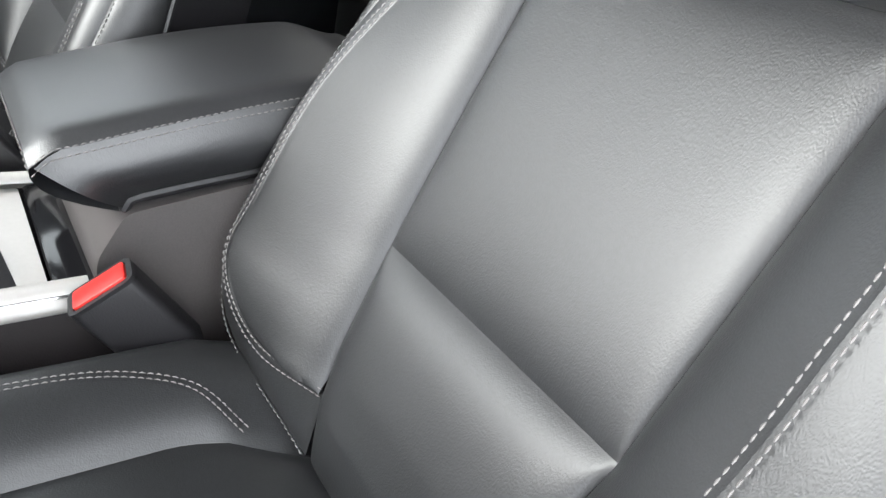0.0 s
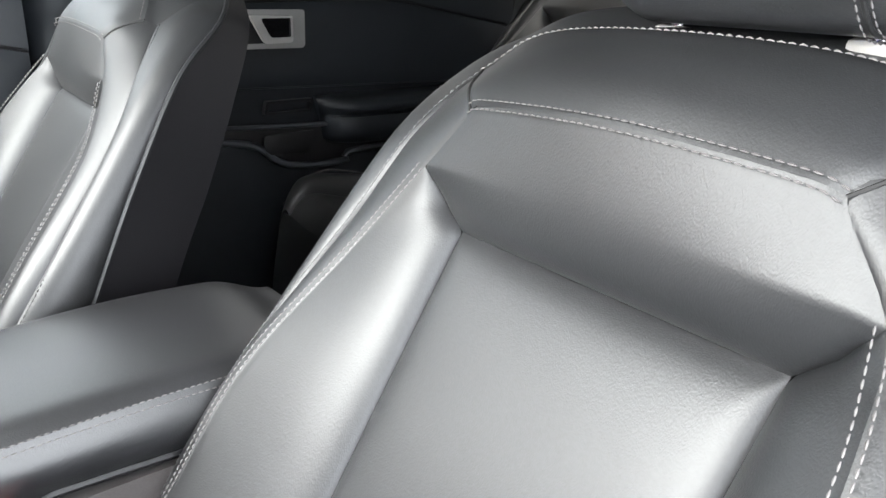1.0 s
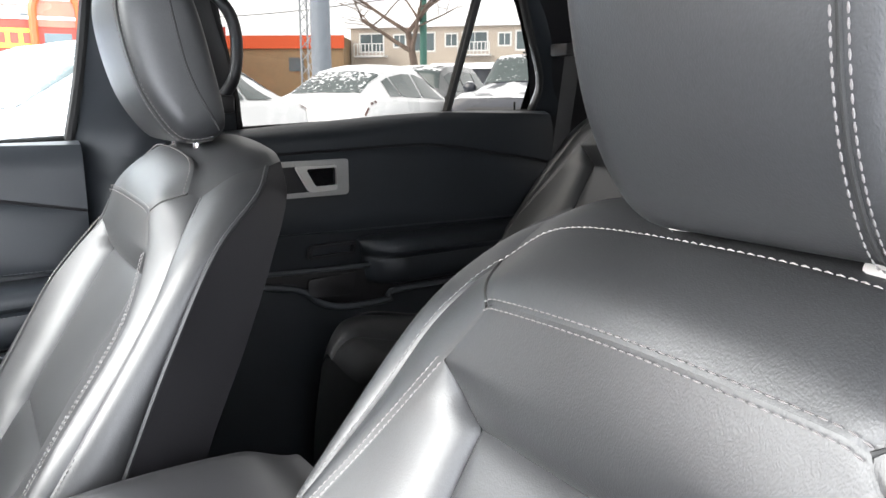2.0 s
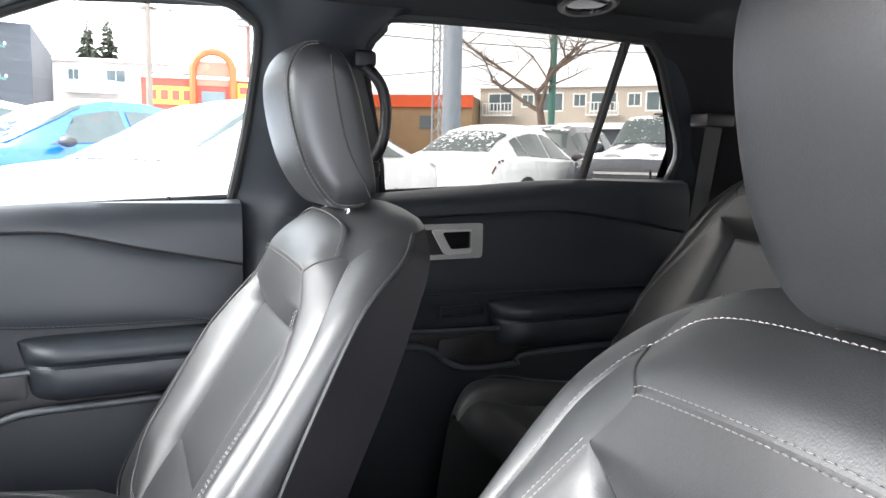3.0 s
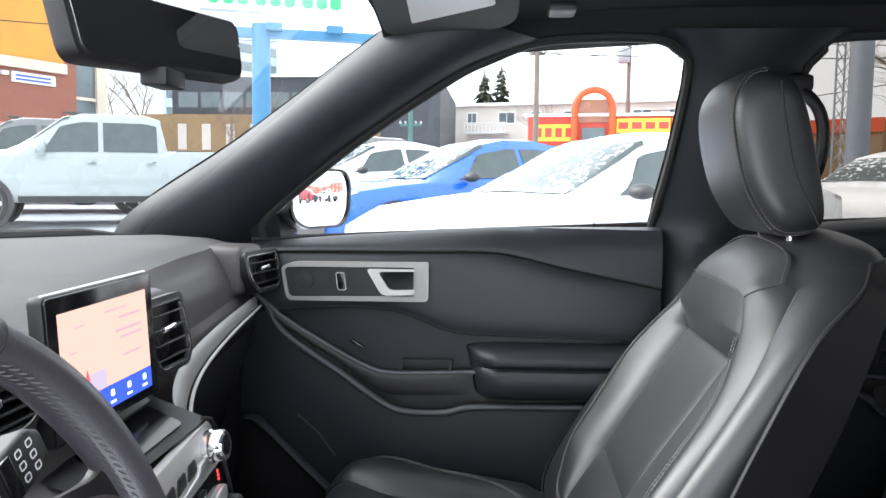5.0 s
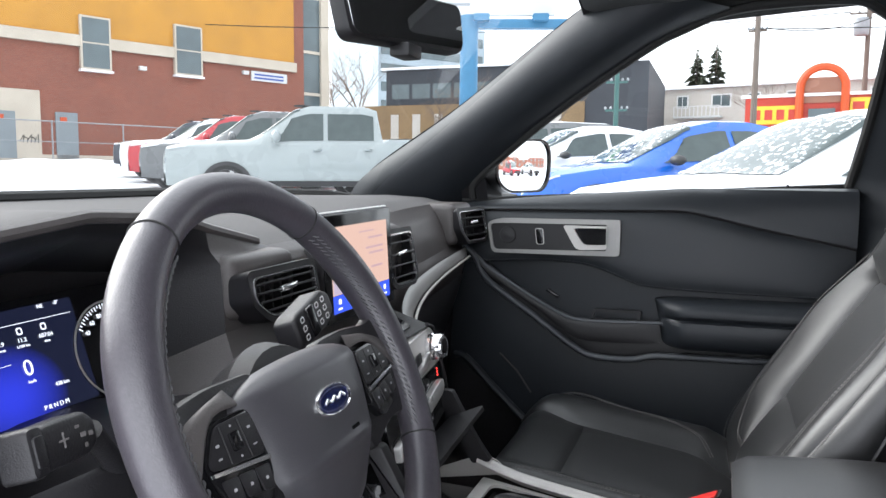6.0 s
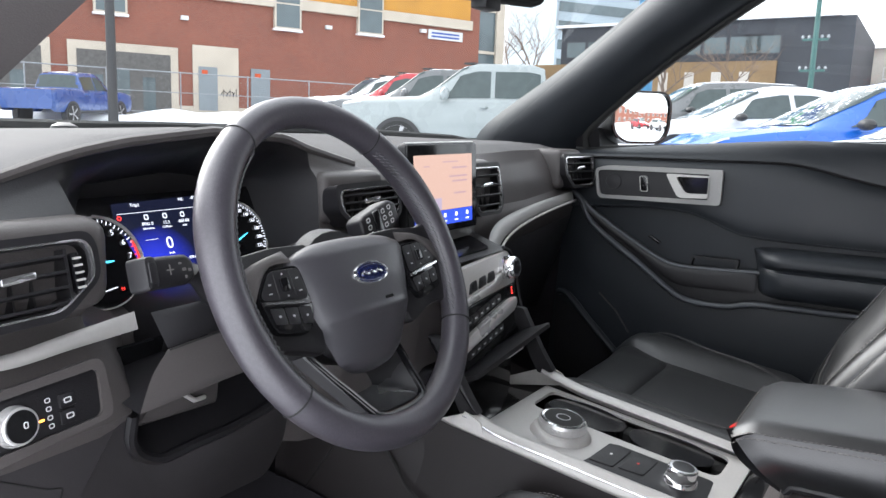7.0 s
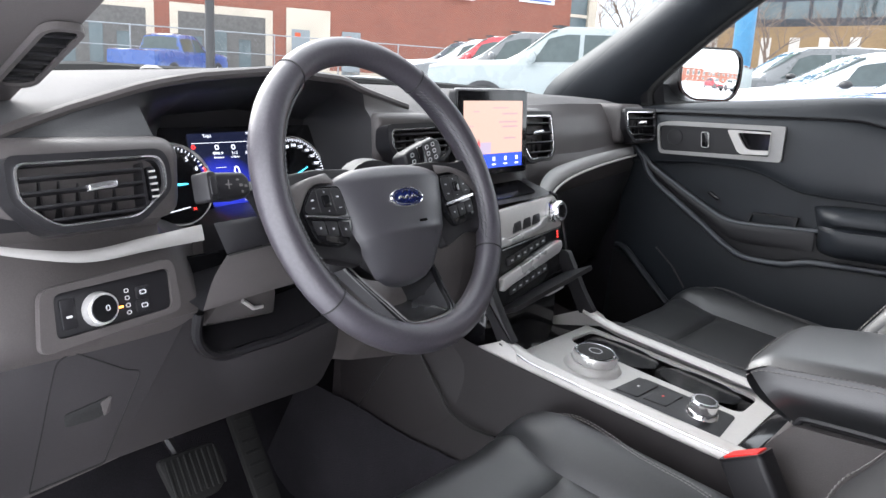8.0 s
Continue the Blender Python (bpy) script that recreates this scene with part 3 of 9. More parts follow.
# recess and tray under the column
# black sheet behind the tray paints the shade inside the recess
part("column_recess_shade", prism([(-0.02, 0.05), (-0.02, -0.05), (0.03, -0.08), (0.26, -0.08), (0.26, 0.06)], lambda a, b, c=0: kn(a, b, c - 0.065), 0.004), GLOSS, dash)
part("tray_rim", tube(along(curve([kn(a, b, 0.002) for a, b in ((-0.013, 0.015), (-0.009, -0.020), (0.0075, -0.0464), (0.038, -0.0637), (0.082, -0.0607), (0.136, -0.058), (0.222, -0.0394))]), 36), 0.0065, 8), PLASTIC, dash)
part("tray", patch(curve([kn(a, b, -0.06) for a, b in ((0.0, -0.012), (0.04, -0.042), (0.136, -0.036), (0.24, -0.018))]), curve([kn(a, b, 0.0) for a, b in ((-0.006, -0.03), (0.040, -0.066), (0.136, -0.058), (0.24, -0.036))]), curve([kn(0, -0.012, -0.06), kn(-0.006, -0.03)]), curve([kn(0.24, -0.018, -0.06), kn(0.24, -0.036)]), 20, 4), PLASTIC, dash)
part("bracket", prism(corner_poly([(0.012, -0.030), (0.125, -0.034), (0.118, 0.008), (0.075, 0.016), (0.030, 0.004)], 0.008), lambda a, b, c=0: kn(a, b, c - 0.05), 0.030, 0.006), SOFT, dash, "grey bracket inside the recess")
part("latch", tube([kn(0.062, 0.004, -0.016), kn(0.080, -0.010, -0.014), kn(0.096, -0.012, -0.016)], 0.003, 8), SATIN, dash)


def air_vent(at, u, v, w, h, slats, label, poly=None, wheel_at=None):
    """Louvred outlet: bright ring, dark well, slats, a bright tab and a thumb wheel."""
    th = thing("air_vent", at, label, "air vent", "dashboard vents")
    pl = plane_xyz(at, u, v)
    out = poly or corner_poly([(-w / 2, h / 2), (w / 2, h / 2), (w / 2, -h * 0.3), (w * 0.36, -h / 2), (-w * 0.30, -h / 2), (-w / 2, -h * 0.1)], 0.008, 4)
    cx, cy = np.mean(np.array(out), axis=0)

    def sc(k, d=0.0):
        return [(cx + (x - cx) * (1 + k / w * 2), cy + (y - cy) * (1 + k / h * 2)) for x, y in out]

    part("housing", ring_plate(sc(0.008), sc(0.0), lambda a, b, c=0: pl(a, b, c * 1.0 - 0.035), 0.038), PLASTIC, th)
    part("bright_ring", ring_plate(sc(0.0012), sc(-0.0006), lambda a, b, c=0: pl(a, b, c), 0.005), CHROME, th, "thin bright ring")
    part("well", prism(sc(0.001), lambda a, b, c=0: pl(a, b, c - 0.04), 0.008), GLOSS, th)
    wall = bmesh.new()
    ring_plate(sc(0.001), sc(-0.002), lambda a, b, c=0: pl(a, b, c - 0.038), 0.037, wall)
    part("well_wall", wall, PLASTIC, th)
    lim = 0.80 if wheel_at else 1.0
    P2 = np.array(out)
    for i in range(slats):
        y = h / 2 - h * (i + 0.8) / (slats + 0.4)
        xs = []
        for (x0, y0), (x1, y1) in zip(P2, np.roll(P2, -1, axis=0)):
            if (y0 - y) * (y1 - y) < 0:
                xs.append(x0 + (x1 - x0) * (y - y0) / (y1 - y0))
        if len(xs) < 2:
            continue
        a, b = min(xs) + 0.002, max(xs) - 0.002
        if wheel_at:
            b = min(b, wheel_at - 0.008)
        part("slat", prism(rounded(b - a, 0.003, 0.001, 2, (a + b) / 2, y), lambda p, q, c=0: pl(p, q + (c - 0.006) * 0.12, c - 0.008), 0.013, 0.001), PLASTIC, th)
    for i in range(5):
        x = -w * 0.34 + w * 0.62 * i / 4 * lim
        part("vane", prism(rounded(0.002, h * 0.8, 0.0008, 2, x, 0), lambda p, q, c=0: pl(p + (c - 0.02) * 0.3, q, c - 0.036), 0.018), PLASTIC, th)
    part("tab", prism(corner_poly([(-0.014, 0.003), (0.016, 0.005), (0.016, -0.002), (-0.014, -0.004)], 0.002), lambda p, q, c=0: pl(p - w * 0.02, q + h * 0.10, c + 0.004), 0.006, 0.0015), CHROME, th, "chrome louvre tab")
    if wheel_at:
        part("divider", prism(rounded(0.003, h * 0.88, 0.001, 2, wheel_at - 0.0065, 0), lambda p, q, c=0: pl(p, q, c - 0.02), 0.022), PLASTIC, th)
        wh = part("thumb_wheel", prism(rounded(0.008, h * 0.62, 0.003, 3, wheel_at + 0.002, 0.003), lambda p, q, c=0: pl(p, q, c - 0.008 + 0.006 * math.cos(q / h * 3)), 0.008, 0.001), GLOSS, th)
        for i in range(5):
            part("rib", prism(rounded(0.007, 0.002, 0.0006, 2, wheel_at + 0.002, 0.003 + h * 0.11 * (i - 2)), lambda p, q, c=0: pl(p, q, c - 0.002 + 0.006 * math.cos(q / h * 3)), 0.0035), SATIN, wh)
    return th


DRIVER_VENT = corner_poly([(-0.0792, 0.0335), (0.062, 0.0318), (0.069, 0.022), (0.069, -0.003), (0.0325, -0.0275), (-0.044, -0.0275), (-0.056, -0.0215), (-0.080, 0.0005)], [0.009, 0.010, 0.006, 0.010, 0.010, 0.008, 0.006, 0.010], 5)
air_vent((-0.731, 0.135, 1.007), (1, 0.05, 0.03), (0, 0.25, 1), 0.148, 0.060, 4, "wide black air vent with chrome ring beside the instruments", poly=DRIVER_VENT, wheel_at=0.052)
air_vent((-0.207, 0.185, 1.040), (1, -0.05, 0.03), (0, 0.2, 1), 0.118, 0.046, 4, "black air vent with chrome ring beside the touchscreen")
air_vent((0.108, 0.178, 1.046), (1, -0.04, 0.02), (0, 0.2, 1), 0.095, 0.078, 4, "black air vent with chrome ring beside the touchscreen")
air_vent((0.690, 0.250, 1.060), (1, -0.22, 0.02), (0, 0.2, 1), 0.108, 0.068, 3, "small black air vent with chrome ring near the passenger door")
part("vent_pod", block((-0.845, 0.155, 0.968), (-0.628, 0.24, 1.058), 0.022, 4), SOFT, dash)
part("vent_pod", block((0.05, 0.195, 0.99), (0.172, 0.30, 1.098), 0.018, 3), SOFT, dash)
part("vent_pod", block((0.628, 0.272, 1.015), (0.752, 0.38, 1.112), 0.015, 3), SOFT, dash)
part("vent_pod", block((-0.275, 0.21, 1.01), (-0.14, 0.28, 1.085), 0.015, 3), SOFT, dash)

# headlamp switches
sw = thing("headlight_switch", (-0.725, 0.125, 0.89), "black switch panel with a silver rotary headlamp knob", "switch panel")
sp = plane_xyz((-0.722, 0.130, 0.891), (1, 0.10, 0.02), (0, 0.25, 1))
so_ = corner_poly([(-0.078, 0.030), (0.069, 0.036), (0.072, -0.022), (-0.086, -0.032)], 0.012, 5)
si_ = corner_poly([(-0.066, 0.0235), (0.0625, 0.0265), (0.0600, -0.0175), (-0.0685, -0.0205)], 0.008, 5)
part("surround", ring_plate(so_, si_, lambda a, b, c=0: sp(a, b, c - 0.006), 0.009), SOFT, sw)
part("face", prism(si_, lambda a, b, c=0: sp(a, b, c - 0.006), 0.006, 0.001), PLASTIC, sw)
knob = part("knob", lathe([(0.0175, 0), (0.0175, 0.003), (0.0160, 0.005), (0.0160, 0.011), (0.0148, 0.0125)], lambda a, b, c=0: sp(a - 0.022, b, c), 40), SILVER, sw, "silver ribbed knob")
part("cap", lathe([(0.0138, 0.0122), (0.0133, 0.0132), (0.0005, 0.0132)], lambda a, b, c=0: sp(a - 0.022, b, c), 32), GLOSS, knob)
part("button", prism(rounded(0.016, 0.030, 0.002, 3, -0.0530, 0.002), sp, 0.002, 0.0008), PLASTIC, sw)
part("button", prism(rounded(0.0165, 0.0125, 0.002, 3, 0.0285, 0.0070), sp, 0.002, 0.0006), PLASTIC, sw)
part("button", prism(rounded(0.0165, 0.0125, 0.002, 3, 0.0270, -0.0072), sp, 0.002, 0.0006), PLASTIC, sw)
for dy in (0.0118, 0.0042, -0.0036, -0.011):
    part("symbol", ring_plate(rounded(0.0052, 0.0044, 0.0018, 4, 0.0105, dy), rounded(0.0036, 0.0028, 0.0012, 4, 0.0105, dy), lambda a, b, c=0: sp(a, b, c + 0.0002), 0.0004), WHITE_INK, sw)
part("symbol", ring_plate(rounded(0.0042, 0.0058, 0.002, 4, -0.019, 0), rounded(0.0028, 0.0042, 0.001, 4, -0.019, 0), lambda a, b, c=0: sp(a, b, c + 0.0134), 0.0004), WHITE_INK, sw)
part("symbol", prism(rounded(0.006, 0.0022, 0.0008, 2, -0.053, -0.001), lambda a, b, c=0: sp(a, b, c + 0.0021), 0.0003), WHITE_INK, sw)
for b0 in (0.007, -0.0072):
    part("symbol", ring_plate(rounded(0.0075, 0.0048, 0.0015, 4, 0.028, b0), rounded(0.0055, 0.0030, 0.001, 4, 0.028, b0), lambda a, b, c=0: sp(a, b, c + 0.0021), 0.0004), WHITE_INK, sw)
part("indicator", prism(rounded(0.0055, 0.0018, 0.0008, 2, 0.0022, -0.0036), lambda a, b, c=0: sp(a, b, c), 0.001), glow("amber_light", (1.0, 0.22, 0.03), 1.5), sw)

# instruments
ic = thing("instrument_cluster", (-0.45, 0.30, 0.95), "lit instrument cluster with two dials and a blue display", "instrument cluster")
kp = plane_xyz((-0.45, 0.300, 1.0), (1, 0, 0), (0, 0.34, 0.94))
part("backing", prism(corner_poly([(-0.185, 0.06), (0.165, 0.065), (0.165, -0.055), (-0.15, -0.062), (-0.185, -0.05)], 0.015), lambda a, b, c=0: kp(a, b, c - 0.006), 0.005), GLOSS, ic)
LIT = glow("lit_white", (0.85, 0.9, 1.0), 0.24)
LITRED = glow("lit_red", (1.0, 0.05, 0.04), 0.35)
LITBLUE = glow("lit_cyan", (0.08, 0.65, 0.9), 0.4)
for dx, dy, r, marks in ((-0.111, -0.016, 0.055, ["1", "2", "3", "4", "5", "6", "7", "8"]), (0.0935, -0.007, 0.053, ["40", "60", "80", "100", "120", "140", "160", "180", "200", "220"])):
    dial = part("dial", lathe([(r, -0.003), (r, 0.001), (r - 0.003, 0.0015), (r - 0.004, 0.0)], lambda a, b, c=0: kp(a + dx, b + dy, c), 56), GLOSS, ic)
    part("dial_ring", ring_plate([(dx + r * math.cos(a), dy + r * math.sin(a)) for a in np.linspace(0, 2 * math.pi, 64, endpoint=False)], [(dx + (r - 0.0018) * math.cos(a), dy + (r - 0.0018) * math.sin(a)) for a in np.linspace(0, 2 * math.pi, 64, endpoint=False)], lambda a, b, c=0: kp(a, b, c + 0.0015), 0.0008), SATIN, dial)
    n = len(marks)
    tach = n == 8
    for i in range(n * 2 - 1):
        a = radians(152.5 - 171.5 * (i / (2 * n - 2)) if tach else 145 - 167 * (i / (2 * n - 2)))
        ca, sa = math.cos(a), math.sin(a)
        red = tach and i >= 11
        for k in range(2 if i < n * 2 - 2 else 1):
            a2 = a - radians((171.5 if tach else 167) / (4 * n - 4)) * k
            ca2, sa2 = math.cos(a2), math.sin(a2)
            q = [(dx + (r - e) * ca2 + f * sa2, dy + (r - e) * sa2 - f * ca2) for e, f in ((0.0035, -0.0006), (0.0035, 0.0006), (0.0085 - 0.002 * k, 0.0006), (0.0085 - 0.002 * k, -0.0006))]
            part("tick", prism(q, lambda a, b, c=0: kp(a, b, c + 0.0022), 0.0002), LITRED if red else LIT, dial, smooth=False)
        if i % 2 == 0:
            letters(marks[i // 2], lambda p, q, c=0: kp(dx + (r - 0.0142) * ca + p, dy + (r - 0.0142) * sa + q, c + 0.0022), 0.0095 if tach else 0.0064, LIT, dial, "numeral")
    if tach:
        q = [(-0.1084, -0.0150), (-0.0935, -0.0156), (-0.0935, -0.0170), (-0.1084, -0.0182)]
    else:
        q = [(0.0715, -0.0195), (0.1111, -0.0020), (0.1115, -0.0032), (0.073, -0.0225)]
    part("needle", prism(q, lambda a, b, c=0: kp(a, b, c + 0.0035), 0.0006), LITBLUE, dial)
ARC = np.linspace(0.44, -0.34, 16)
part("red_arc", ring_plate([(-0.111 + 0.052 * math.cos(a), -0.016 + 0.052 * math.sin(a)) for a in ARC] + [(-0.111 + 0.0495 * math.cos(a), -0.016 + 0.0495 * math.sin(a)) for a in ARC[::-1]], [(-0.111 + 0.0511 * math.cos(a), -0.016 + 0.0511 * math.sin(a)) for a in ARC] + [(-0.111 + 0.0504 * math.cos(a), -0.016 + 0.0504 * math.sin(a)) for a in ARC[::-1]], lambda a, b, c=0: kp(a, b, c + 0.0022), 0.0003), LITRED, ic)
RIM_LIGHT = [(-0.111 + 0.0555 * math.cos(a), -0.016 + 0.0555 * math.sin(a)) for a in np.linspace(1.5, -0.45, 24)]
part("dial_edge", tube([kp(a, b, 0.003) for a, b in RIM_LIGHT], 0.0011, 6), SILVER, ic)


def screen_blue(name):
    """A display that glows deep blue towards its lower middle."""
    m = bpy.data.materials.new(name)
    m.use_nodes = True
    t = m.node_tree
    b = t.nodes["Principled BSDF"]
    b.inputs["Base Color"].default_value = (0.004, 0.004, 0.008, 1)
    b.inputs["Roughness"].default_value = 0.2
    co = t.nodes.new("ShaderNodeTexCoord")
    mp = t.nodes.new("ShaderNodeMapping")
    mp.inputs["Location"].default_value = (-0.45, -0.45, -0.0)
    mp.inputs["Scale"].default_value = (1.4, 1.0, 0.95)
    gr = t.nodes.new("ShaderNodeTexGradient")
    gr.gradient_type = "SPHERICAL"
    ramp = t.nodes.new("ShaderNodeValToRGB")
    ramp.color_ramp.elements[0].color, ramp.color_ramp.elements[1].color = (0.006, 0.008, 0.02, 1), (0.03, 0.05, 0.75, 1)
    ramp.color_ramp.elements[0].position, ramp.color_ramp.elements[1].position = 0.30, 0.95
    t.links.new(co.outputs["Generated"], mp.inputs[0])
    t.links.new(mp.outputs[0], gr.inputs[0])
    t.links.new(gr.outputs[0], ramp.inputs[0])
    t.links.new(ramp.outputs[0], b.inputs["Emission Color"])
    b.inputs["Emission Strength"].default_value = 0.26
    return m


disp = part("display", prism(corner_poly([(-0.079, 0.052), (0.055, 0.056), (0.055, -0.048), (-0.06, -0.05), (-0.06, -0.02), (-0.079, 0.03)], 0.003), lambda a, b, c=0: kp(a, b, c - 0.0005), 0.0008), screen_blue("display_glow"), ic, "blue glowing trip display")


def on_kp(dz=0.0012):
    return lambda x, y: (lambda p, q, c=0: kp(x + p, y + q, c + dz))


K = on_kp()
letters("Trip1", K(-0.049, 0.0485), 0.0062, LIT, disp)
letters("NE", K(0.018, 0.0520), 0.0055, LIT, disp)
letters("-8°", K(0.0365, 0.0530), 0.0055, LIT, disp)
part("rule", prism([(-0.075, 0.0382), (0.05, 0.0405), (0.05, 0.0411), (-0.075, 0.0388)], lambda a, b, c=0: kp(a, b, c + 0.001), 0.0002), LIT, disp, smooth=False)
for x, a, b in ((-0.037, "8941.9", "kilometres"), (-0.0105, "11.2", "L/100 km"), (0.0155, "607:04", "time")):
    part("pictogram", ring_plate(rounded(0.0062, 0.0070, 0.002, 3, x, 0.0325), rounded(0.0038, 0.0042, 0.001, 3, x, 0.0325), lambda p, q, c=0: kp(p, q, c + 0.001), 0.0002), LIT, disp)
    letters(a, K(x, 0.0238), 0.0058, LIT, disp)
    letters(b, K(x, 0.0182), 0.0036, LIT, disp)
letters("0", K(-0.0126, -0.003), 0.021, LIT, disp)
letters("km/h", K(-0.0126, -0.0155), 0.004, LIT, disp)
letters("438 km", K(0.0175, -0.0245), 0.0052, LIT, disp)
letters("P R N D M", K(0.005, -0.043), 0.0062, LIT, disp)
part("rule", prism([(-0.045, 0.0035), (-0.028, 0.004), (-0.028, 0.0045), (-0.045, 0.004)], lambda a, b, c=0: kp(a, b, c + 0.001), 0.0002), LIT, disp, smooth=False)
part("warning_lamp", ring_plate(rounded(0.0058, 0.0058, 0.0028, 4, -0.073, 0.0335), rounded(0.0032, 0.0032, 0.0014, 4, -0.073, 0.0335), lambda p, q, c=0: kp(p, q, c + 0.001), 0.0002), LITRED, ic)
part("gauge_bar", prism([(-0.138, -0.0545), (-0.095, -0.0475), (-0.095, -0.0463), (-0.138, -0.0533)], lambda p, q, c=0: kp(p, q, c + 0.001), 0.0002), LIT, ic, smooth=False)
letters("H", K(-0.089, -0.050), 0.006, LITRED, ic)

# steering wheel
wl = thing("steering_wheel", (-0.441, 0.02, 1.0), "black leather steering wheel with worn rim and control pads", "steering wheel")
WC, WU, WV = V(-0.4408, 0.0145, 1.003), V(0.99915, 0.04119, 0), V(-0.0179, 0.43425, 0.90061)
wp = plane_xyz(WC, WU, WV)
WN = np.cross(WU, WV)
R0 = 0.1775
ring = [wp(R0 * math.sin(2 * math.pi * i / 96), R0 * math.cos(2 * math.pi * i / 96)) for i in range(96)]


def rim_r(i):
    a = 360 * i / 96
    return 0.0170 + 0.0016 * (math.exp(-((a - 62) / 18) ** 2) + math.exp(-((a - 298) / 18) ** 2)) + 0.0012 * math.exp(-((a - 180) / 40) ** 2)


rim = part("rim", tube(ring, [rim_r(i) for i in range(96)], 24, True), LEATHER_WHEEL, wl, "worn black leather rim")
for a in (36, 324, 122, 232):
    q = radians(a)
    c0 = wp(R0 * math.sin(q), R0 * math.cos(q))
    rad = (c0 - WC) / R0
    part("seam", tube([c0 + (rim_r(a * 96 / 360) + 0.0002) * (math.cos(t) * rad + math.sin(t) * WN) for t in np.linspace(0, 2 * math.pi, 28, endpoint=False)], 0.0009, 6, True), RUBBER, rim)
for a0, a1 in ((38, 120), (234, 322)):
    for e, w in ((0.0150, 0.0085), (0.0172, 0.0035)):
        cc = curve([wp((R0 - e) * math.sin(radians(a)), (R0 - e) * math.cos(radians(a)), w) for a in np.linspace(a0, a1, 24)])
        part("lacing", stitches(cc, lambda u: (lambda p: (WC - p) / np.linalg.norm(WC - p) + 0.5 * WN)(cc(u)), 0.0062, 0.0056, 0.0010, zig=0.0016, lift=0.0008), THREAD_DARK, rim)


def pad_half(b):
    """Half width of the hub cover at a height in the wheel's plane."""
    return np.interp(b, [-0.110, -0.106, -0.095, -0.052, -0.02, 0.010, 0.018, 0.025, 0.031], [0.020, 0.036, 0.052, 0.077, 0.088, 0.0985, 0.095, 0.080, 0.055])


def pad_f(u, v):
    # a shield: wide above, folded below the middle, tapering down
    b = -0.110 + 0.141 * v
    t = 2 * u - 1
    a = t * pad_half(b)
    crown = np.interp(b, [-0.110, -0.060, -0.050, -0.02, 0.012, 0.031], [-0.012, 0.0125, 0.0155, 0.0180, 0.0165, 0.008])
    edge = np.interp(b, [-0.110, -0.06, 0.031], [-0.024, -0.010, -0.007])
    e = max(0.0, 1 - abs(t) ** 3.2) ** 0.62 * max(0.0, 1 - abs(2 * v - 1) ** 14) ** 0.5
    fold = 0.0022 * math.exp(-((b + 0.052) / 0.004) ** 2) * (1 - t * t)
    return wp(a, b + 0.004 * (1 - t * t) * (v - 0.4), edge + (crown - edge) * e + fold)


part("hub_pad", sheet(pad_f, 40, 56), HUB, wl, "smooth black hub cover")
EB = 0.0180
em = part("emblem", lathe([(1.0, -0.003), (1.0, 0.0012), (0.94, 0.0026), (0.89, 0.0014)], lambda a, b, c=0: wp(a * 0.0290, b * 0.0125 - 0.0136, c + EB), 44), CHROME, wl, "oval chrome-rimmed blue badge")
part("badge_face", lathe([(1.0, 0), (1.0, 0.0008)], lambda a, b, c=0: wp(a * 0.0262, b * 0.0102 - 0.0136, c + EB + 0.0008), 44), material("badge_blue", (0.010, 0.016, 0.075), 0.15, vary=0.1, coat=0.5), em)
part("badge_line", ring_plate([(0.0243 * math.cos(a), 0.0088 * math.sin(a) - 0.0136) for a in np.linspace(0, 2 * math.pi, 40, endpoint=False)], [(0.0236 * math.cos(a), 0.0081 * math.sin(a) - 0.0136) for a in np.linspace(0, 2 * math.pi, 40, endpoint=False)], lambda a, b, c=0: wp(a, b, c + EB + 0.0016), 0.0003), CHROME, em)
for x0, x1 in ((-0.0165, -0.0065), (-0.0045, 0.0045), (0.0065, 0.0165)):
    part("badge_mark", tube([wp(x0, -0.0150, EB + 0.0018), wp((x0 + x1) / 2, -0.0122, EB + 0.0020), wp(x1, -0.0150, EB + 0.0018)], 0.0014, 6), CHROME, em)
part("pad_mark", prism(rounded(0.014, 0.0045, 0.001, 2, -0.045, -0.020), lambda a, b, c=0: wp(a, b, c + 0.0125), 0.0004), GLOSS, wl)
part("pad_mark", prism(rounded(0.014, 0.0030, 0.001, 2, 0.020, -0.043), lambda a, b, c=0: wp(a, b, c + 0.0158), 0.0004), GLOSS, wl)
part("hub_core", lathe([(0.070, -0.060), (0.078, -0.03), (0.070, -0.016)], lambda a, b, c=0: wp(a, b - 0.025, c), 32), PLASTIC, wl)


def low_h(a, b, c=0.0):
    """The lower spoke comes forward towards the foot of the rim."""
    return wp(a, b, -0.004 - 0.034 * (b + 0.16) / 0.067 + c)


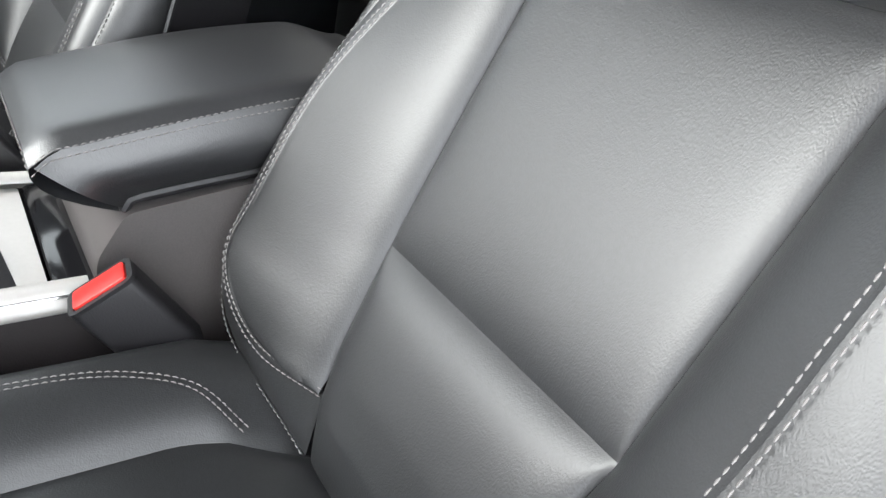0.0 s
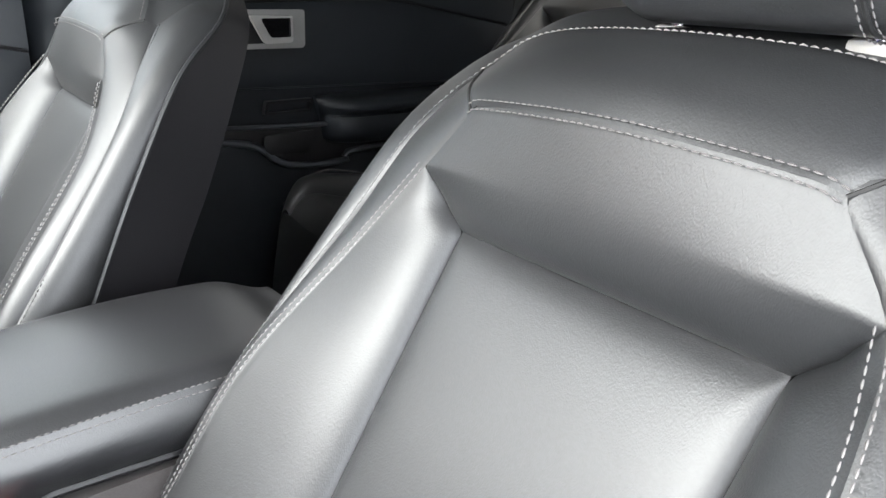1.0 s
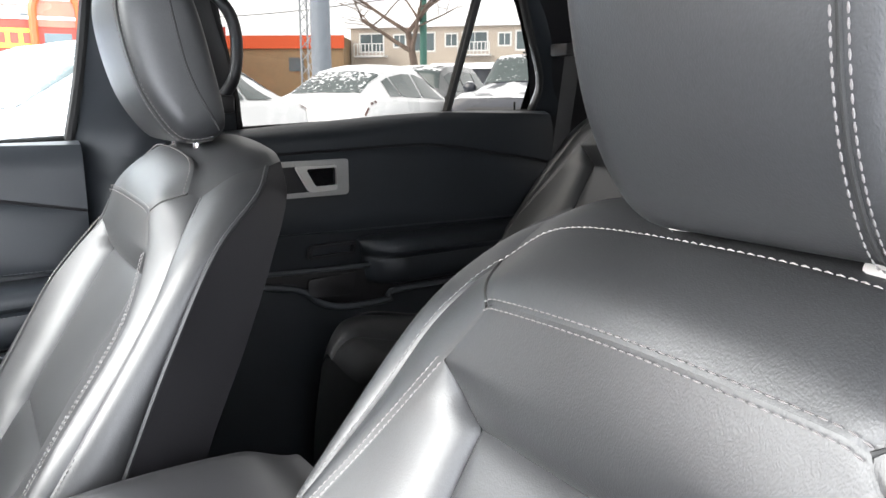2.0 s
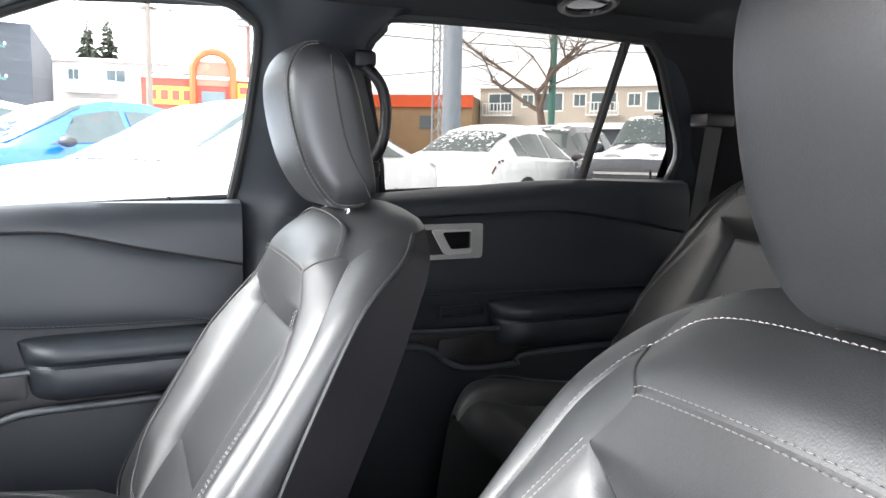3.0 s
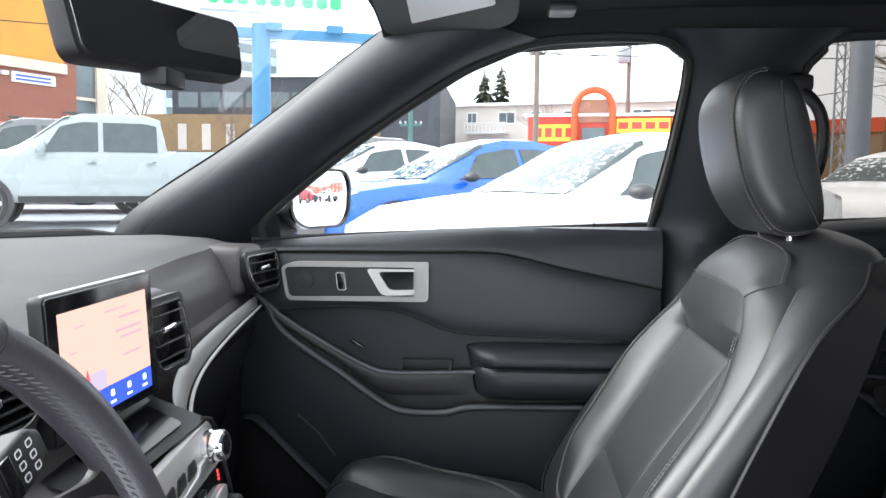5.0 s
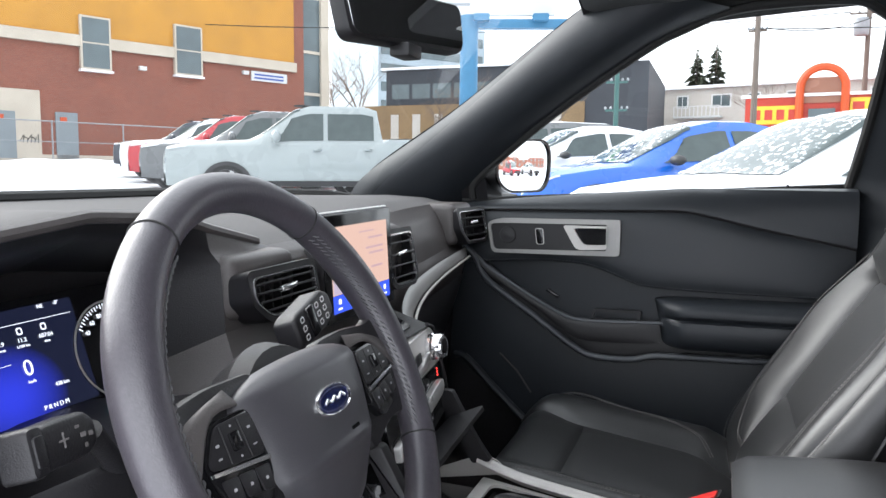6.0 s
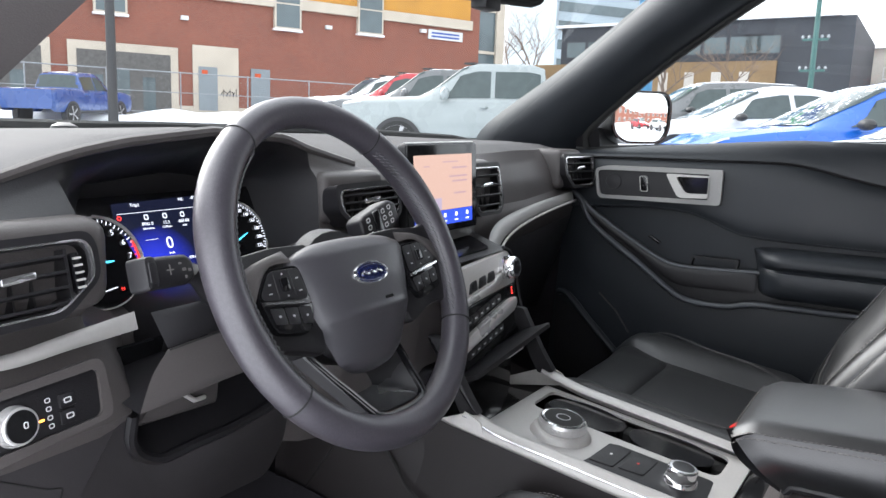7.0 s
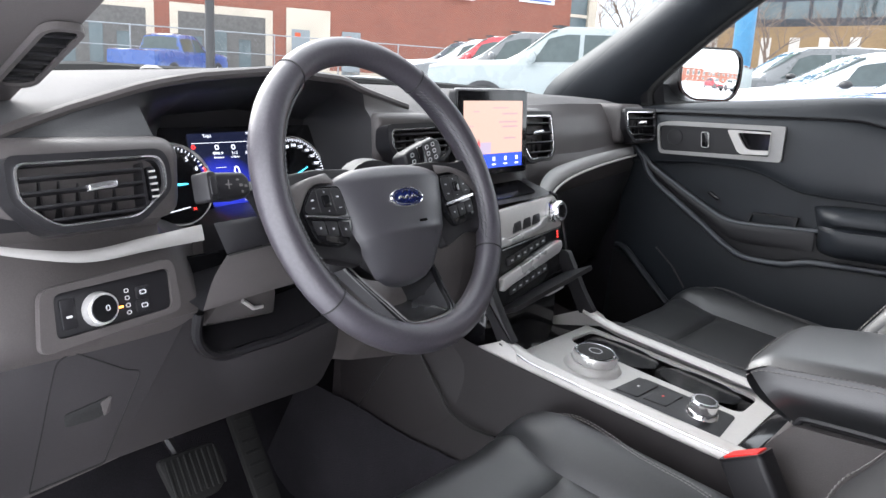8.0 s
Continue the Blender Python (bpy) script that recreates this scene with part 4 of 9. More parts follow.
for s in (1, -1):
    arm = corner_poly([(s * 0.050, 0.034), (s * 0.105, 0.036), (s * 0.150, 0.031), (s * 0.170, 0.040), (s * 0.174, -0.030), (s * 0.170, -0.075), (s * 0.145, -0.062), (s * 0.118, -0.066), (s * 0.075, -0.080)], [0.01, 0.012, 0.012, 0.002, 0.002, 0.002, 0.014, 0.01, 0.01])
    part("spoke", prism(arm[::s], lambda a, b, c=0: wp(a, b, c - 0.020 + 0.006 * step(abs(a), 0.12, 0.17)), 0.014, 0.004), PLASTIC, wl)
    part("spoke_cover", patch(curve([wp(s * 0.094, 0.030, -0.004), wp(s * 0.135, 0.022, -0.003), wp(s * 0.163, 0.012, -0.002)]), curve([wp(s * 0.088, 0.016, 0.0), wp(s * 0.125, 0.014, 0.002), wp(s * 0.158, -0.02, 0.004)]), curve([wp(s * 0.094, 0.030, -0.004), wp(s * 0.088, 0.016, 0.0)]), curve([wp(s * 0.163, 0.012, -0.002), wp(s * 0.158, -0.02, 0.004)]), 12, 6, 0.003, 4, tuple(WN)), SOFT, wl)
    bo = corner_poly([(s * 0.085, 0.0125), (s * 0.128, 0.0135), (s * 0.149, -0.010), (s * 0.140, -0.047), (s * 0.098, -0.056), (s * 0.083, -0.034)], 0.009)
    cl = part("control_pad", prism(bo[::s], lambda a, b, c=0: wp(a, b, c - 0.008), 0.012, 0.002), GLOSS, wl)
    up = corner_poly([(s * 0.0885, 0.0095), (s * 0.127, 0.0105), (s * 0.145, -0.010), (s * 0.143, -0.0155), (s * 0.0875, -0.0225)], 0.006)
    upper = part("button_pad", prism(up[::s], lambda a, b, c=0: wp(a, b, c + 0.003), 0.0026, 0.0009), PLASTIC, cl)
    part("button", prism(rounded(0.010, 0.013, 0.002, 3, s * 0.114, -0.0045), lambda a, b, c=0: wp(a, b, c + 0.005), 0.0030, 0.0008), GLOSS, cl)
    part("button_gap", tube([wp(s * 0.104, 0.0098, 0.0056), wp(s * 0.103, -0.020, 0.0056)], 0.0006, 4), RUBBER, cl)
    part("button_gap", tube([wp(s * 0.124, 0.0098, 0.0056), wp(s * 0.125, -0.0175, 0.0056)], 0.0006, 4), RUBBER, cl)
    for i in range(3):
        q = [(s * (0.0885 + 0.0175 * i), -0.0300 + 0.0022 * i), (s * (0.1050 + 0.0175 * i), -0.0278 + 0.0022 * i), (s * (0.1035 + 0.0172 * i), -0.0445 + 0.0028 * i), (s * (0.0920 + 0.0162 * i), -0.0470 + 0.0028 * i)]
        key = part("button", prism(corner_poly(q[::s], 0.002), lambda a, b, c=0: wp(a, b, c + 0.003), 0.0022, 0.0007), PLASTIC, cl)
        part("symbol", prism(rounded(0.0030, 0.0022, 0.0008, 2, s * (0.0970 + 0.0172 * i), -0.0375 + 0.0025 * i), lambda a, b, c=0: wp(a, b, c + 0.0053), 0.0002), INK, key)
    for x, y, w, h in ((0.0955, -0.0005, 0.0052, 0.0024), (0.0955, -0.0130, 0.0066, 0.0018), (0.113, 0.0060, 0.0026, 0.0024), (0.113, -0.0155, 0.0026, 0.0024), (0.132, -0.002, 0.0052, 0.0026), (0.134, -0.0105, 0.0060, 0.0018)):
        part("symbol", prism(rounded(w * 0.7, h * 0.7, 0.0005, 2, s * x, y), lambda a, b, c=0: wp(a, b, c + 0.0057), 0.0002), INK, upper)
    part("bright_bar", prism([(s * 0.0865, -0.0275), (s * 0.1455, -0.0190), (s * 0.1460, -0.0165), (s * 0.0860, -0.0243)][::s], lambda a, b, c=0: wp(a, b, c + 0.003), 0.0036), CHROME, cl)
# the lower spoke: a thin U from the hub to the foot of the rim, with a flange sunk inside it
half_u = [(0.074, -0.074), (0.066, -0.102), (0.056, -0.130), (0.0485, -0.152), (0.041, -0.1605), (0.020, -0.1635), (0.0, -0.164)]
u_out = curve([(-a, b, 0) for a, b in half_u] + [(a, b, 0) for a, b in half_u[-2::-1]])
u_in = curve([(-a * 0.86, b + 0.0085 * step(-b, 0.08, 0.15), 0) for a, b in half_u] + [(a * 0.86, b + 0.0085 * step(-b, 0.08, 0.15), 0) for a, b in half_u[-2::-1]])
u_mid = curve([(u_out(i / 60) + u_in(i / 60)) / 2 for i in range(61)])


def u_frame(u, v):
    p = (1 - v) * u_out(u) + v * u_in(u)
    return low_h(p[0], p[1], 0.010 - 0.005 * (2 * v - 1) ** 4)


def u_flange(u, v):
    p = u_in(u)
    return low_h(p[0] * (1 - 0.42 * v), p[1] + (-0.095 - p[1]) * 0.42 * v, 0.005 - 0.034 * v ** 0.8)


part("lower_spoke", sheet(u_frame, 60, 8), GLOSS, wl, "gloss black U-shaped lower spoke")
part("spoke_back", sheet(lambda u, v: low_h(*u_out(u)[:2], 0.005 - 0.016 * v), 60, 3), PLASTIC, wl)
part("spoke_bowl", sheet(u_flange, 60, 10), BOWL, wl, "satin black flange inside the lower spoke")
part("spoke_edge", tube([low_h(*u_mid(i / 50)[:2], 0.0105) for i in range(51)], 0.0012, 6), BOWL, wl)

# column and stalks
sc_ = thing("steering_column", (-0.441, 0.15, 0.9), "black plastic steering column shroud", "steering column")
rows = []
for h, rx, ry, cb in ((-0.055, 0.060, 0.050, -0.03), (-0.07, 0.080, 0.052, -0.03), (-0.12, 0.088, 0.052, -0.02), (-0.22, 0.092, 0.055, 0.0), (-0.30, 0.095, 0.06, 0.03)):
    rows.append([(wp(rx * math.copysign(abs(math.cos(t)) ** 0.6, math.cos(t)), cb + ry * math.copysign(abs(math.sin(t)) ** 0.6, math.sin(t)), h)) for t in np.linspace(0, 2 * math.pi, 32, endpoint=False)])
bm = bmesh.new()
rr = [[bm.verts.new(p) for p in r] for r in rows]
for a, b in zip(rr, rr[1:]):
    for k in range(32):
        bm.faces.new((a[k], a[(k + 1) % 32], b[(k + 1) % 32], b[k]))
bm.faces.new(rr[0][::-1])
part("shroud", bm, PLASTIC, sc_)
# lower shroud: a tray of grey plastic hanging under the column, its upper flank dark
sh_lo = [(-0.628, 0.124, 0.866), (-0.52, 0.112, 0.880), (-0.44, 0.108, 0.884), (-0.36, 0.112, 0.880), (-0.262, 0.124, 0.866)]
sh_hi = [(-0.612, 0.100, 0.933), (-0.530, 0.096, 0.941), (-0.44, 0.090, 0.945), (-0.35, 0.096, 0.941), (-0.28, 0.100, 0.933)]
part("lower_shroud", patch(curve(sh_lo), curve(sh_hi), curve([sh_lo[0], (-0.622, 0.112, 0.905), sh_hi[0]]), curve([sh_lo[-1], (-0.268, 0.112, 0.905), sh_hi[-1]]), 30, 14, 0.004, 5, (0, -1, -0.5)), SOFT, sc_, "grey-black lower column shroud")
sh_top = [(-0.612, 0.125, 0.965), (-0.53, 0.10, 0.975), (-0.44, 0.085, 0.985), (-0.35, 0.10, 0.975), (-0.28, 0.125, 0.965)]
part("upper_shroud", patch(curve([V(*p) + V(0, 0, 0.0015) for p in sh_hi]), curve(sh_top), curve([V(*sh_hi[0]) + V(0, 0, 0.0015), sh_top[0]]), curve([V(*sh_hi[-1]) + V(0, 0, 0.0015), sh_top[-1]]), 24, 8, 0.004, 5, (0, -1, 0)), PLASTIC, sc_)
part("shroud_floor", patch(curve(sh_lo), curve([(x, y + 0.13, z + 0.02) for x, y, z in sh_lo]), curve([sh_lo[0], V(*sh_lo[0]) + V(0, 0.13, 0.02)]), curve([sh_lo[-1], V(*sh_lo[-1]) + V(0, 0.13, 0.02)]), 20, 4), PLASTIC, sc_)
part("shroud_seam", tube([p + V(0, -0.0035, 0.0005) for p in along(curve(sh_hi), 24)], 0.0011, 6), RUBBER, sc_)
part("stalk_socket", prism(rounded(0.050, 0.036, 0.010, 4), plane_xyz((-0.532, 0.112, 0.948), (1, -0.25, 0.12), (0, 0.35, 0.94)), 0.004, 0.0015), SOFT, sc_)
part("stalk_socket", prism(rounded(0.050, 0.036, 0.010, 4), plane_xyz((-0.350, 0.112, 0.948), (1, 0.25, -0.12), (0, 0.35, 0.94)), 0.004, 0.0015), SOFT, sc_)


def stalk(pts, head, label):
    th = thing("column_stalk", pts[0], label, "control stalk", "column stalks")
    part("arm", tube(along(curve(pts), 18), np.interp(np.linspace(0, 1, 19), [0, 0.3, 0.8, 1], [0.0125, 0.009, 0.0085, 0.011]), 14, flat=0.8), PLASTIC, th)
    return th, part("head", head, PLASTIC, th)


def stalk_head(pl, w, h, d):
    """A boxy lever end, its far corners chamfered."""
    return prism(corner_poly([(-w / 2, h * 0.40), (-w * 0.36, h / 2), (w * 0.34, h / 2), (w / 2, h * 0.25), (w / 2, -h * 0.30), (w * 0.30, -h / 2), (-w * 0.40, -h / 2), (-w / 2, -h * 0.42)], 0.004), lambda a, b, c=0: pl(a, b, c - d / 2), d, 0.005, 3)


lp = plane_xyz((-0.620, 0.088, 1.011), (1, 0.16, -0.06), (0.02, 0.28, 0.96))
_, hd_ = stalk([(-0.529, 0.118, 0.945), (-0.551, 0.108, 0.965), (-0.575, 0.098, 0.992), (-0.592, 0.093, 1.008)], stalk_head(lp, 0.052, 0.029, 0.022), "black indicator stalk with a push end")
part("push_end", prism(rounded(0.014, 0.031, 0.004, 3, -0.028, 0), lambda a, b, c=0: lp(a, b, c - 0.011), 0.0235, 0.004), PLASTIC, hd_)
part("push_button", prism(rounded(0.008, 0.019, 0.002, 3, -0.028, 0), lambda a, b, c=0: lp(a, b, c + 0.0120), 0.0018, 0.0006), PLASTIC, hd_)
for x, y, w, h in ((-0.006, 0.001, 0.0014, 0.010), (-0.006, 0.001, 0.0090, 0.0014), (0.007, 0.006, 0.004, 0.002), (0.011, 0.0, 0.005, 0.003), (0.018, -0.001, 0.004, 0.003), (0.012, -0.007, 0.003, 0.003)):
    part("symbol", prism(rounded(w, h, 0.0006, 2, x, y), lambda a, b, c=0: lp(a, b, c + 0.0111), 0.0003), THREAD, hd_)
rp = plane_xyz((-0.303, 0.100, 1.030), (1, 0.10, 0.30), (-0.14, 0.30, 0.94))
_, hd_ = stalk([(-0.352, 0.118, 0.950), (-0.335, 0.112, 0.975), (-0.318, 0.104, 1.0), (-0.305, 0.10, 1.018)], stalk_head(rp, 0.080, 0.036, 0.026), "black wiper stalk with white markings")
part("thumb_ring", prism(rounded(0.014, 0.030, 0.002, 3, -0.008, 0.0), lambda a, b, c=0: rp(a, b, c + 0.0115), 0.0035, 0.001), GLOSS, hd_)
for x in (-0.026, 0.008, 0.022):
    for y in (-0.009, 0.0, 0.009):
        part("symbol", ring_plate(rounded(0.0075, 0.0058, 0.002, 3, x, y), rounded(0.0052, 0.0036, 0.001, 3, x, y), lambda a, b, c=0: rp(a, b, c + 0.0131), 0.0003), WHITE_INK, hd_)

# touchscreen
ts = thing("touchscreen", (-0.04, 0.19, 0.99), "lit dashboard touchscreen showing a pale map and a blue bar", "touchscreen")
tp = plane_xyz((-0.029, 0.176, 1.056), (1, -0.03, 0.02), (0, 0.06, 1))
TK = 0.88
part("case", prism(rounded(0.196, 0.146, 0.007, 4), lambda a, b, c=0: tp(a, b, c - 0.016), 0.015, 0.003), PLASTIC, ts)
part("bezel", prism(rounded(0.192, 0.142, 0.005, 4), lambda a, b, c=0: tp(a, b, c - 0.001), 0.002, 0.0008), GLOSS, ts)
part("top_edge", tube([tp(-0.094, 0.0725, -0.006), tp(0.094, 0.0725, -0.006)], 0.0022, 8), SILVER, ts, "bright top edge")
part("neck", block((-0.09, 0.188, 0.985), (0.03, 0.24, 1.08), 0.01), PLASTIC, ts)
part("map", prism([(-0.092, -0.038), (0.092, -0.038), (0.092, 0.052), (-0.092, 0.052)], lambda a, b, c=0: tp(TK * a, b + 0.002, c + 0.0012), 0.0003), glow("map_glow", (0.80, 0.54, 0.44), 0.155), ts, "pale pink map", smooth=False)
bar = part("menu_bar", prism([(-0.092, -0.062), (0.092, -0.062), (0.092, -0.0385), (-0.092, -0.0385)], lambda a, b, c=0: tp(TK * a, b + 0.002, c + 0.0012), 0.0003), glow("menu_glow", (0.03, 0.07, 0.55), 0.28), ts, "blue menu bar", smooth=False)
for i in range(5):
    part("menu_symbol", prism(rounded(0.008, 0.007, 0.002, 3, -0.074 + 0.037 * i, -0.047), lambda a, b, c=0: tp(TK * a, b + 0.002, c + 0.0018), 0.0002), LIT, bar)
    part("menu_word", prism(rounded(0.012, 0.0025, 0.0008, 2, -0.074 + 0.037 * i, -0.0565), lambda a, b, c=0: tp(TK * a, b + 0.002, c + 0.0018), 0.0002), LIT, bar)
FAINT = glow("map_line", (0.62, 0.42, 0.45), 0.15)
for x, y, w, h in ((0.05, 0.030, 0.05, 0.003), (0.045, 0.016, 0.06, 0.003), (0.05, 0.008, 0.05, 0.003), (0.05, -0.012, 0.04, 0.003), (0.02, 0.040, 0.05, 0.002), (-0.055, 0.034, 0.018, 0.002), (-0.07, 0.01, 0.014, 0.002)):
    part("map_label", prism(rounded(w, h, 0.001, 2, x, y), lambda a, b, c=0: tp(TK * a, b + 0.002, c + 0.0018), 0.0002), FAINT, ts)
part("map_panel", prism([(-0.09, -0.037), (-0.01, -0.037), (-0.01, -0.018), (-0.09, -0.018)], lambda a, b, c=0: tp(TK * a, b + 0.002, c + 0.0017), 0.0002), glow("map_panel_glow", (0.55, 0.47, 0.60), 0.16), ts, smooth=False)
part("map_pointer", prism([(-0.052, -0.024), (-0.0475, -0.011), (-0.043, -0.024)], lambda a, b, c=0: tp(TK * a, b + 0.002, c + 0.002), 0.0002), glow("pointer_red", (0.7, 0.05, 0.05), 0.35), ts, smooth=False)

# climate and audio controls
hv = thing("climate_panel", (0.01, 0.12, 0.85), "grey audio and climate panel with silver bars and a knob", "control panel")
hp = plane_xyz((0.005, 0.100, 0.865), (1, 0.06, 0.03), (0, 0.16, 1))
part("upper_panel", prism(corner_poly([(-0.125, 0.072), (0.085, 0.080), (0.098, 0.066), (0.108, 0.020), (-0.125, 0.010)], 0.008), lambda a, b, c=0: hp(a, b, c - 0.012), 0.012, 0.003), SATIN, hv, "satin grey audio panel")
part("lower_panel", prism(corner_poly([(-0.125, 0.008), (0.108, 0.018), (0.122, -0.058), (-0.12, -0.095)], 0.008), lambda a, b, c=0: hp(a, b, c - 0.012), 0.010, 0.003), GLOSS, hv)
part("side_edge", tube([hp(x, y, 0.0) for x, y in ((0.070, 0.086), (0.092, 0.078), (0.106, 0.06), (0.116, 0.0), (0.126, -0.062))], 0.003, 8), PLASTIC, hv)
part("tray_floor", patch(curve([(-0.14, 0.125, 0.938), (0.09, 0.118, 0.948)]), curve([(-0.14, 0.21, 0.965), (0.12, 0.215, 0.968)]), curve([(-0.14, 0.125, 0.938), (-0.14, 0.21, 0.965)]), curve([(0.09, 0.118, 0.948), (0.12, 0.215, 0.968)]), 12, 8), PLASTIC, hv)
part("shelf_well", prism(corner_poly([(-0.085, 0.0), (0.055, 0.0), (0.065, 0.05), (-0.085, 0.05)], 0.008), plane_xyz((0.0, 0.135, 0.9475), (1, -0.02, 0.05), (0, 0.95, 0.30)), 0.003), GLOSS, hv)
vk = part("volume_knob", lathe([(0.0205, 0), (0.0205, 0.008), (0.0185, 0.010), (0.0185, 0.022), (0.0165, 0.025), (0.013, 0.0245)], lambda a, b, c=0: hp(a + 0.067, b + 0.052, c), 36), CHROME, hv, "chrome rotary knob")
part("cap", lathe([(0.012, 0.0245), (0.012, 0.0255)], lambda a, b, c=0: hp(a + 0.067, b + 0.052, c), 28), GLOSS, vk)
part("silver_bar", prism(corner_poly([(-0.11, 0.026), (-0.095, 0.030), (-0.085, 0.024), (0.02, 0.036), (0.03, 0.044), (0.048, 0.046), (0.046, 0.034), (0.03, 0.028), (-0.085, 0.013), (-0.11, 0.014)], 0.003), hp, 0.006, 0.002), SILVER, hv)
for i in range(3):
    part("button", prism(corner_poly([(-0.065 + 0.032 * i, 0.030 + 0.003 * i), (-0.037 + 0.032 * i, 0.033 + 0.003 * i), (-0.038 + 0.032 * i, 0.050 + 0.002 * i), (-0.058 + 0.032 * i, 0.047 + 0.003 * i)], 0.003), hp, 0.002, 0.0008), PLASTIC, hv)
part("silver_bar", prism(corner_poly([(-0.112, -0.058), (-0.112, -0.036), (-0.09, -0.032), (0.06, -0.006), (0.078, -0.004), (0.092, -0.004), (0.094, -0.016), (0.08, -0.026), (-0.085, -0.052)], 0.004), lambda a, b, c=0: hp(a, b, c - 0.002), 0.010, 0.003), SILVER, hv)
for k, (y0, w) in enumerate(((-0.012, 0.15), (-0.062, 0.15))):
    for i in range(6):
        x = -0.075 + 0.021 * i
        y = y0 + 0.0032 * i
        b = part("button", prism(corner_poly([(x - 0.0095, y - 0.0075), (x + 0.0095, y - 0.0045), (x + 0.0095, y + 0.0075), (x - 0.0095, y + 0.0045)], 0.001), lambda a, b, c=0: hp(a, b, c - 0.002), 0.005, 0.001), PLASTIC, hv)
        part("symbol", prism(rounded(0.008, 0.003, 0.001, 2, x, y), lambda a, b, c=0: hp(a, b, c + 0.0031), 0.0002), WHITE_INK, b)
for i in range(3):
    part("temperature_light", prism(rounded(0.005, 0.003, 0.001, 2, 0.092, 0.002 + 0.005 * i), lambda a, b, c=0: hp(a, b, c - 0.0018), 0.0004), LITRED, hv)
# flap left standing open under the controls
fl = thing("storage_flap", (0.0, 0.08, 0.80), "open black storage flap with a silver catch below the climate panel", "storage flap")
fp = plane_xyz((0.0, 0.085, 0.792), (1, -0.10, 0.20), (0, -0.9, 0.35))
part("lid", prism(corner_poly([(-0.125, -0.01), (0.095, -0.01), (0.105, 0.045), (-0.12, 0.055)], 0.008), fp, 0.008, 0.003), PLASTIC, fl)
part("catch", prism(rounded(0.045, 0.012, 0.004, 4, 0.0, 0.035), lambda a, b, c=0: fp(a, b, c + 0.007), 0.006, 0.002), SILVER, fl)
# solid gloss black block in place of an open bay
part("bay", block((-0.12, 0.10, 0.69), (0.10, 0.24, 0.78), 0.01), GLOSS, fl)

# ---- centre console ----


def con_z(y):
    return 0.727 + 0.125 * y


cn = thing("centre_console", (-0.02, -0.2, 0.3), "black centre console with satin rails and two cup holders", "centre console")
LX, RX = -0.145, 0.105


def wallside(s):
    x = LX - 0.012 if s < 0 else RX + 0.012
    return sheet(lambda u, v: V(x + s * 0.03 * (1 - v) ** 1.5 + s * 0.01 * math.sin(u * 3), 0.42 - 0.80 * u, 0.33 + (con_z(0.42 - 0.80 * u) - 0.012 - 0.33) * v + 0.12 * step(-u, -0.45, 0.0) * v * 0.5), 20, 10)


for s in (-1, 1):
    part("side_wall", wallside(s), FLANK, cn)
    x = LX if s < 0 else RX
    pts = [(x + s * 0.003, 0.042, 0.743), (x + s * 0.002, 0.022, con_z(0.022) + 0.007), (x + s * 0.002, -0.01, con_z(-0.01) + 0.002), (x, -0.05, con_z(-0.05)), (x - s * 0.004, -0.20, con_z(-0.20)), (x - s * 0.010, -0.345, con_z(-0.345))]
    rl = curve(pts)
    section = curve([(-0.012, 0, -0.004), (-0.009, 0, 0.001), (0.0, 0, 0.0035), (0.008, 0, 0.001), (0.013, 0, -0.005), (0.016, 0, -0.014), (0.0165, 0, -0.023)])

    def rail_face(u, v):
        q = section(v)
        return rl(u) + V(s * q[0], 0, q[2])

    part("satin_rail", sheet(rail_face, 44, 16), SATIN, cn, "satin side rail")
    part("rail_edge", tube([rail_face(i / 40, 0.60) for i in range(41)], 0.0016, 8), CHROME, cn)
    # the rail's forward wing, and the dark pillar that rises from its corner
    part("rail_wing", prism(corner_poly([(0.036, 0.745), (0.010, 0.735), (0.004, 0.716), (0.070, 0.702), (0.118, 0.692), (0.128, 0.704)], [0.004, 0.006, 0.004, 0.02, 0.006, 0.004])[::s], lambda a, b, c=0: V(x + s * (0.0135 + 0.10 * (0.735 - b) + c), a, b), 0.003, 0.001), SATIN, cn, "satin wing")
    part("front_leg", prism(corner_poly([(0.050, 0.735), (0.020, 0.742), (0.045, 0.775), (0.085, 0.845), (0.115, 0.845)], [0.004, 0.004, 0.02, 0.004, 0.004])[::s], lambda a, b, c=0: V(x + s * (c - 0.006), a, b), 0.016, 0.004), PLASTIC, cn)
tz = lambda a, b, c=0.0: V(a, b, con_z(b) - 0.014 + c)
part("top_plate", ring_plate(corner_poly([(LX + 0.010, 0.03), (RX - 0.010, 0.03), (RX - 0.012, -0.315), (LX + 0.014, -0.315)], 0.006), corner_poly([(0.0, 0.012), (0.085, 0.012), (0.082, -0.285), (0.0, -0.285)], 0.02), lambda a, b, c=0: tz(a, b, c - 0.004), 0.005), SATIN, cn, "satin grey console plate")
part("switch_plate", prism(corner_poly([(-0.118, -0.125), (-0.020, -0.140), (-0.016, -0.284), (-0.112, -0.292)], 0.008), lambda a, b, c=0: tz(a, b, c - 0.002), 0.004, 0.001), PLASTIC, cn)
cup = bmesh.new()
for cy in (-0.068, -0.205):
    lathe([(0.003, -0.075), (0.038, -0.075), (0.041, -0.004), (0.043, 0.0)], lambda a, b, c=0: tz(0.042 + a * 0.98, cy + b * 1.5, c), 40, cup)
part("cup_well", cup, GLOSS, cn)
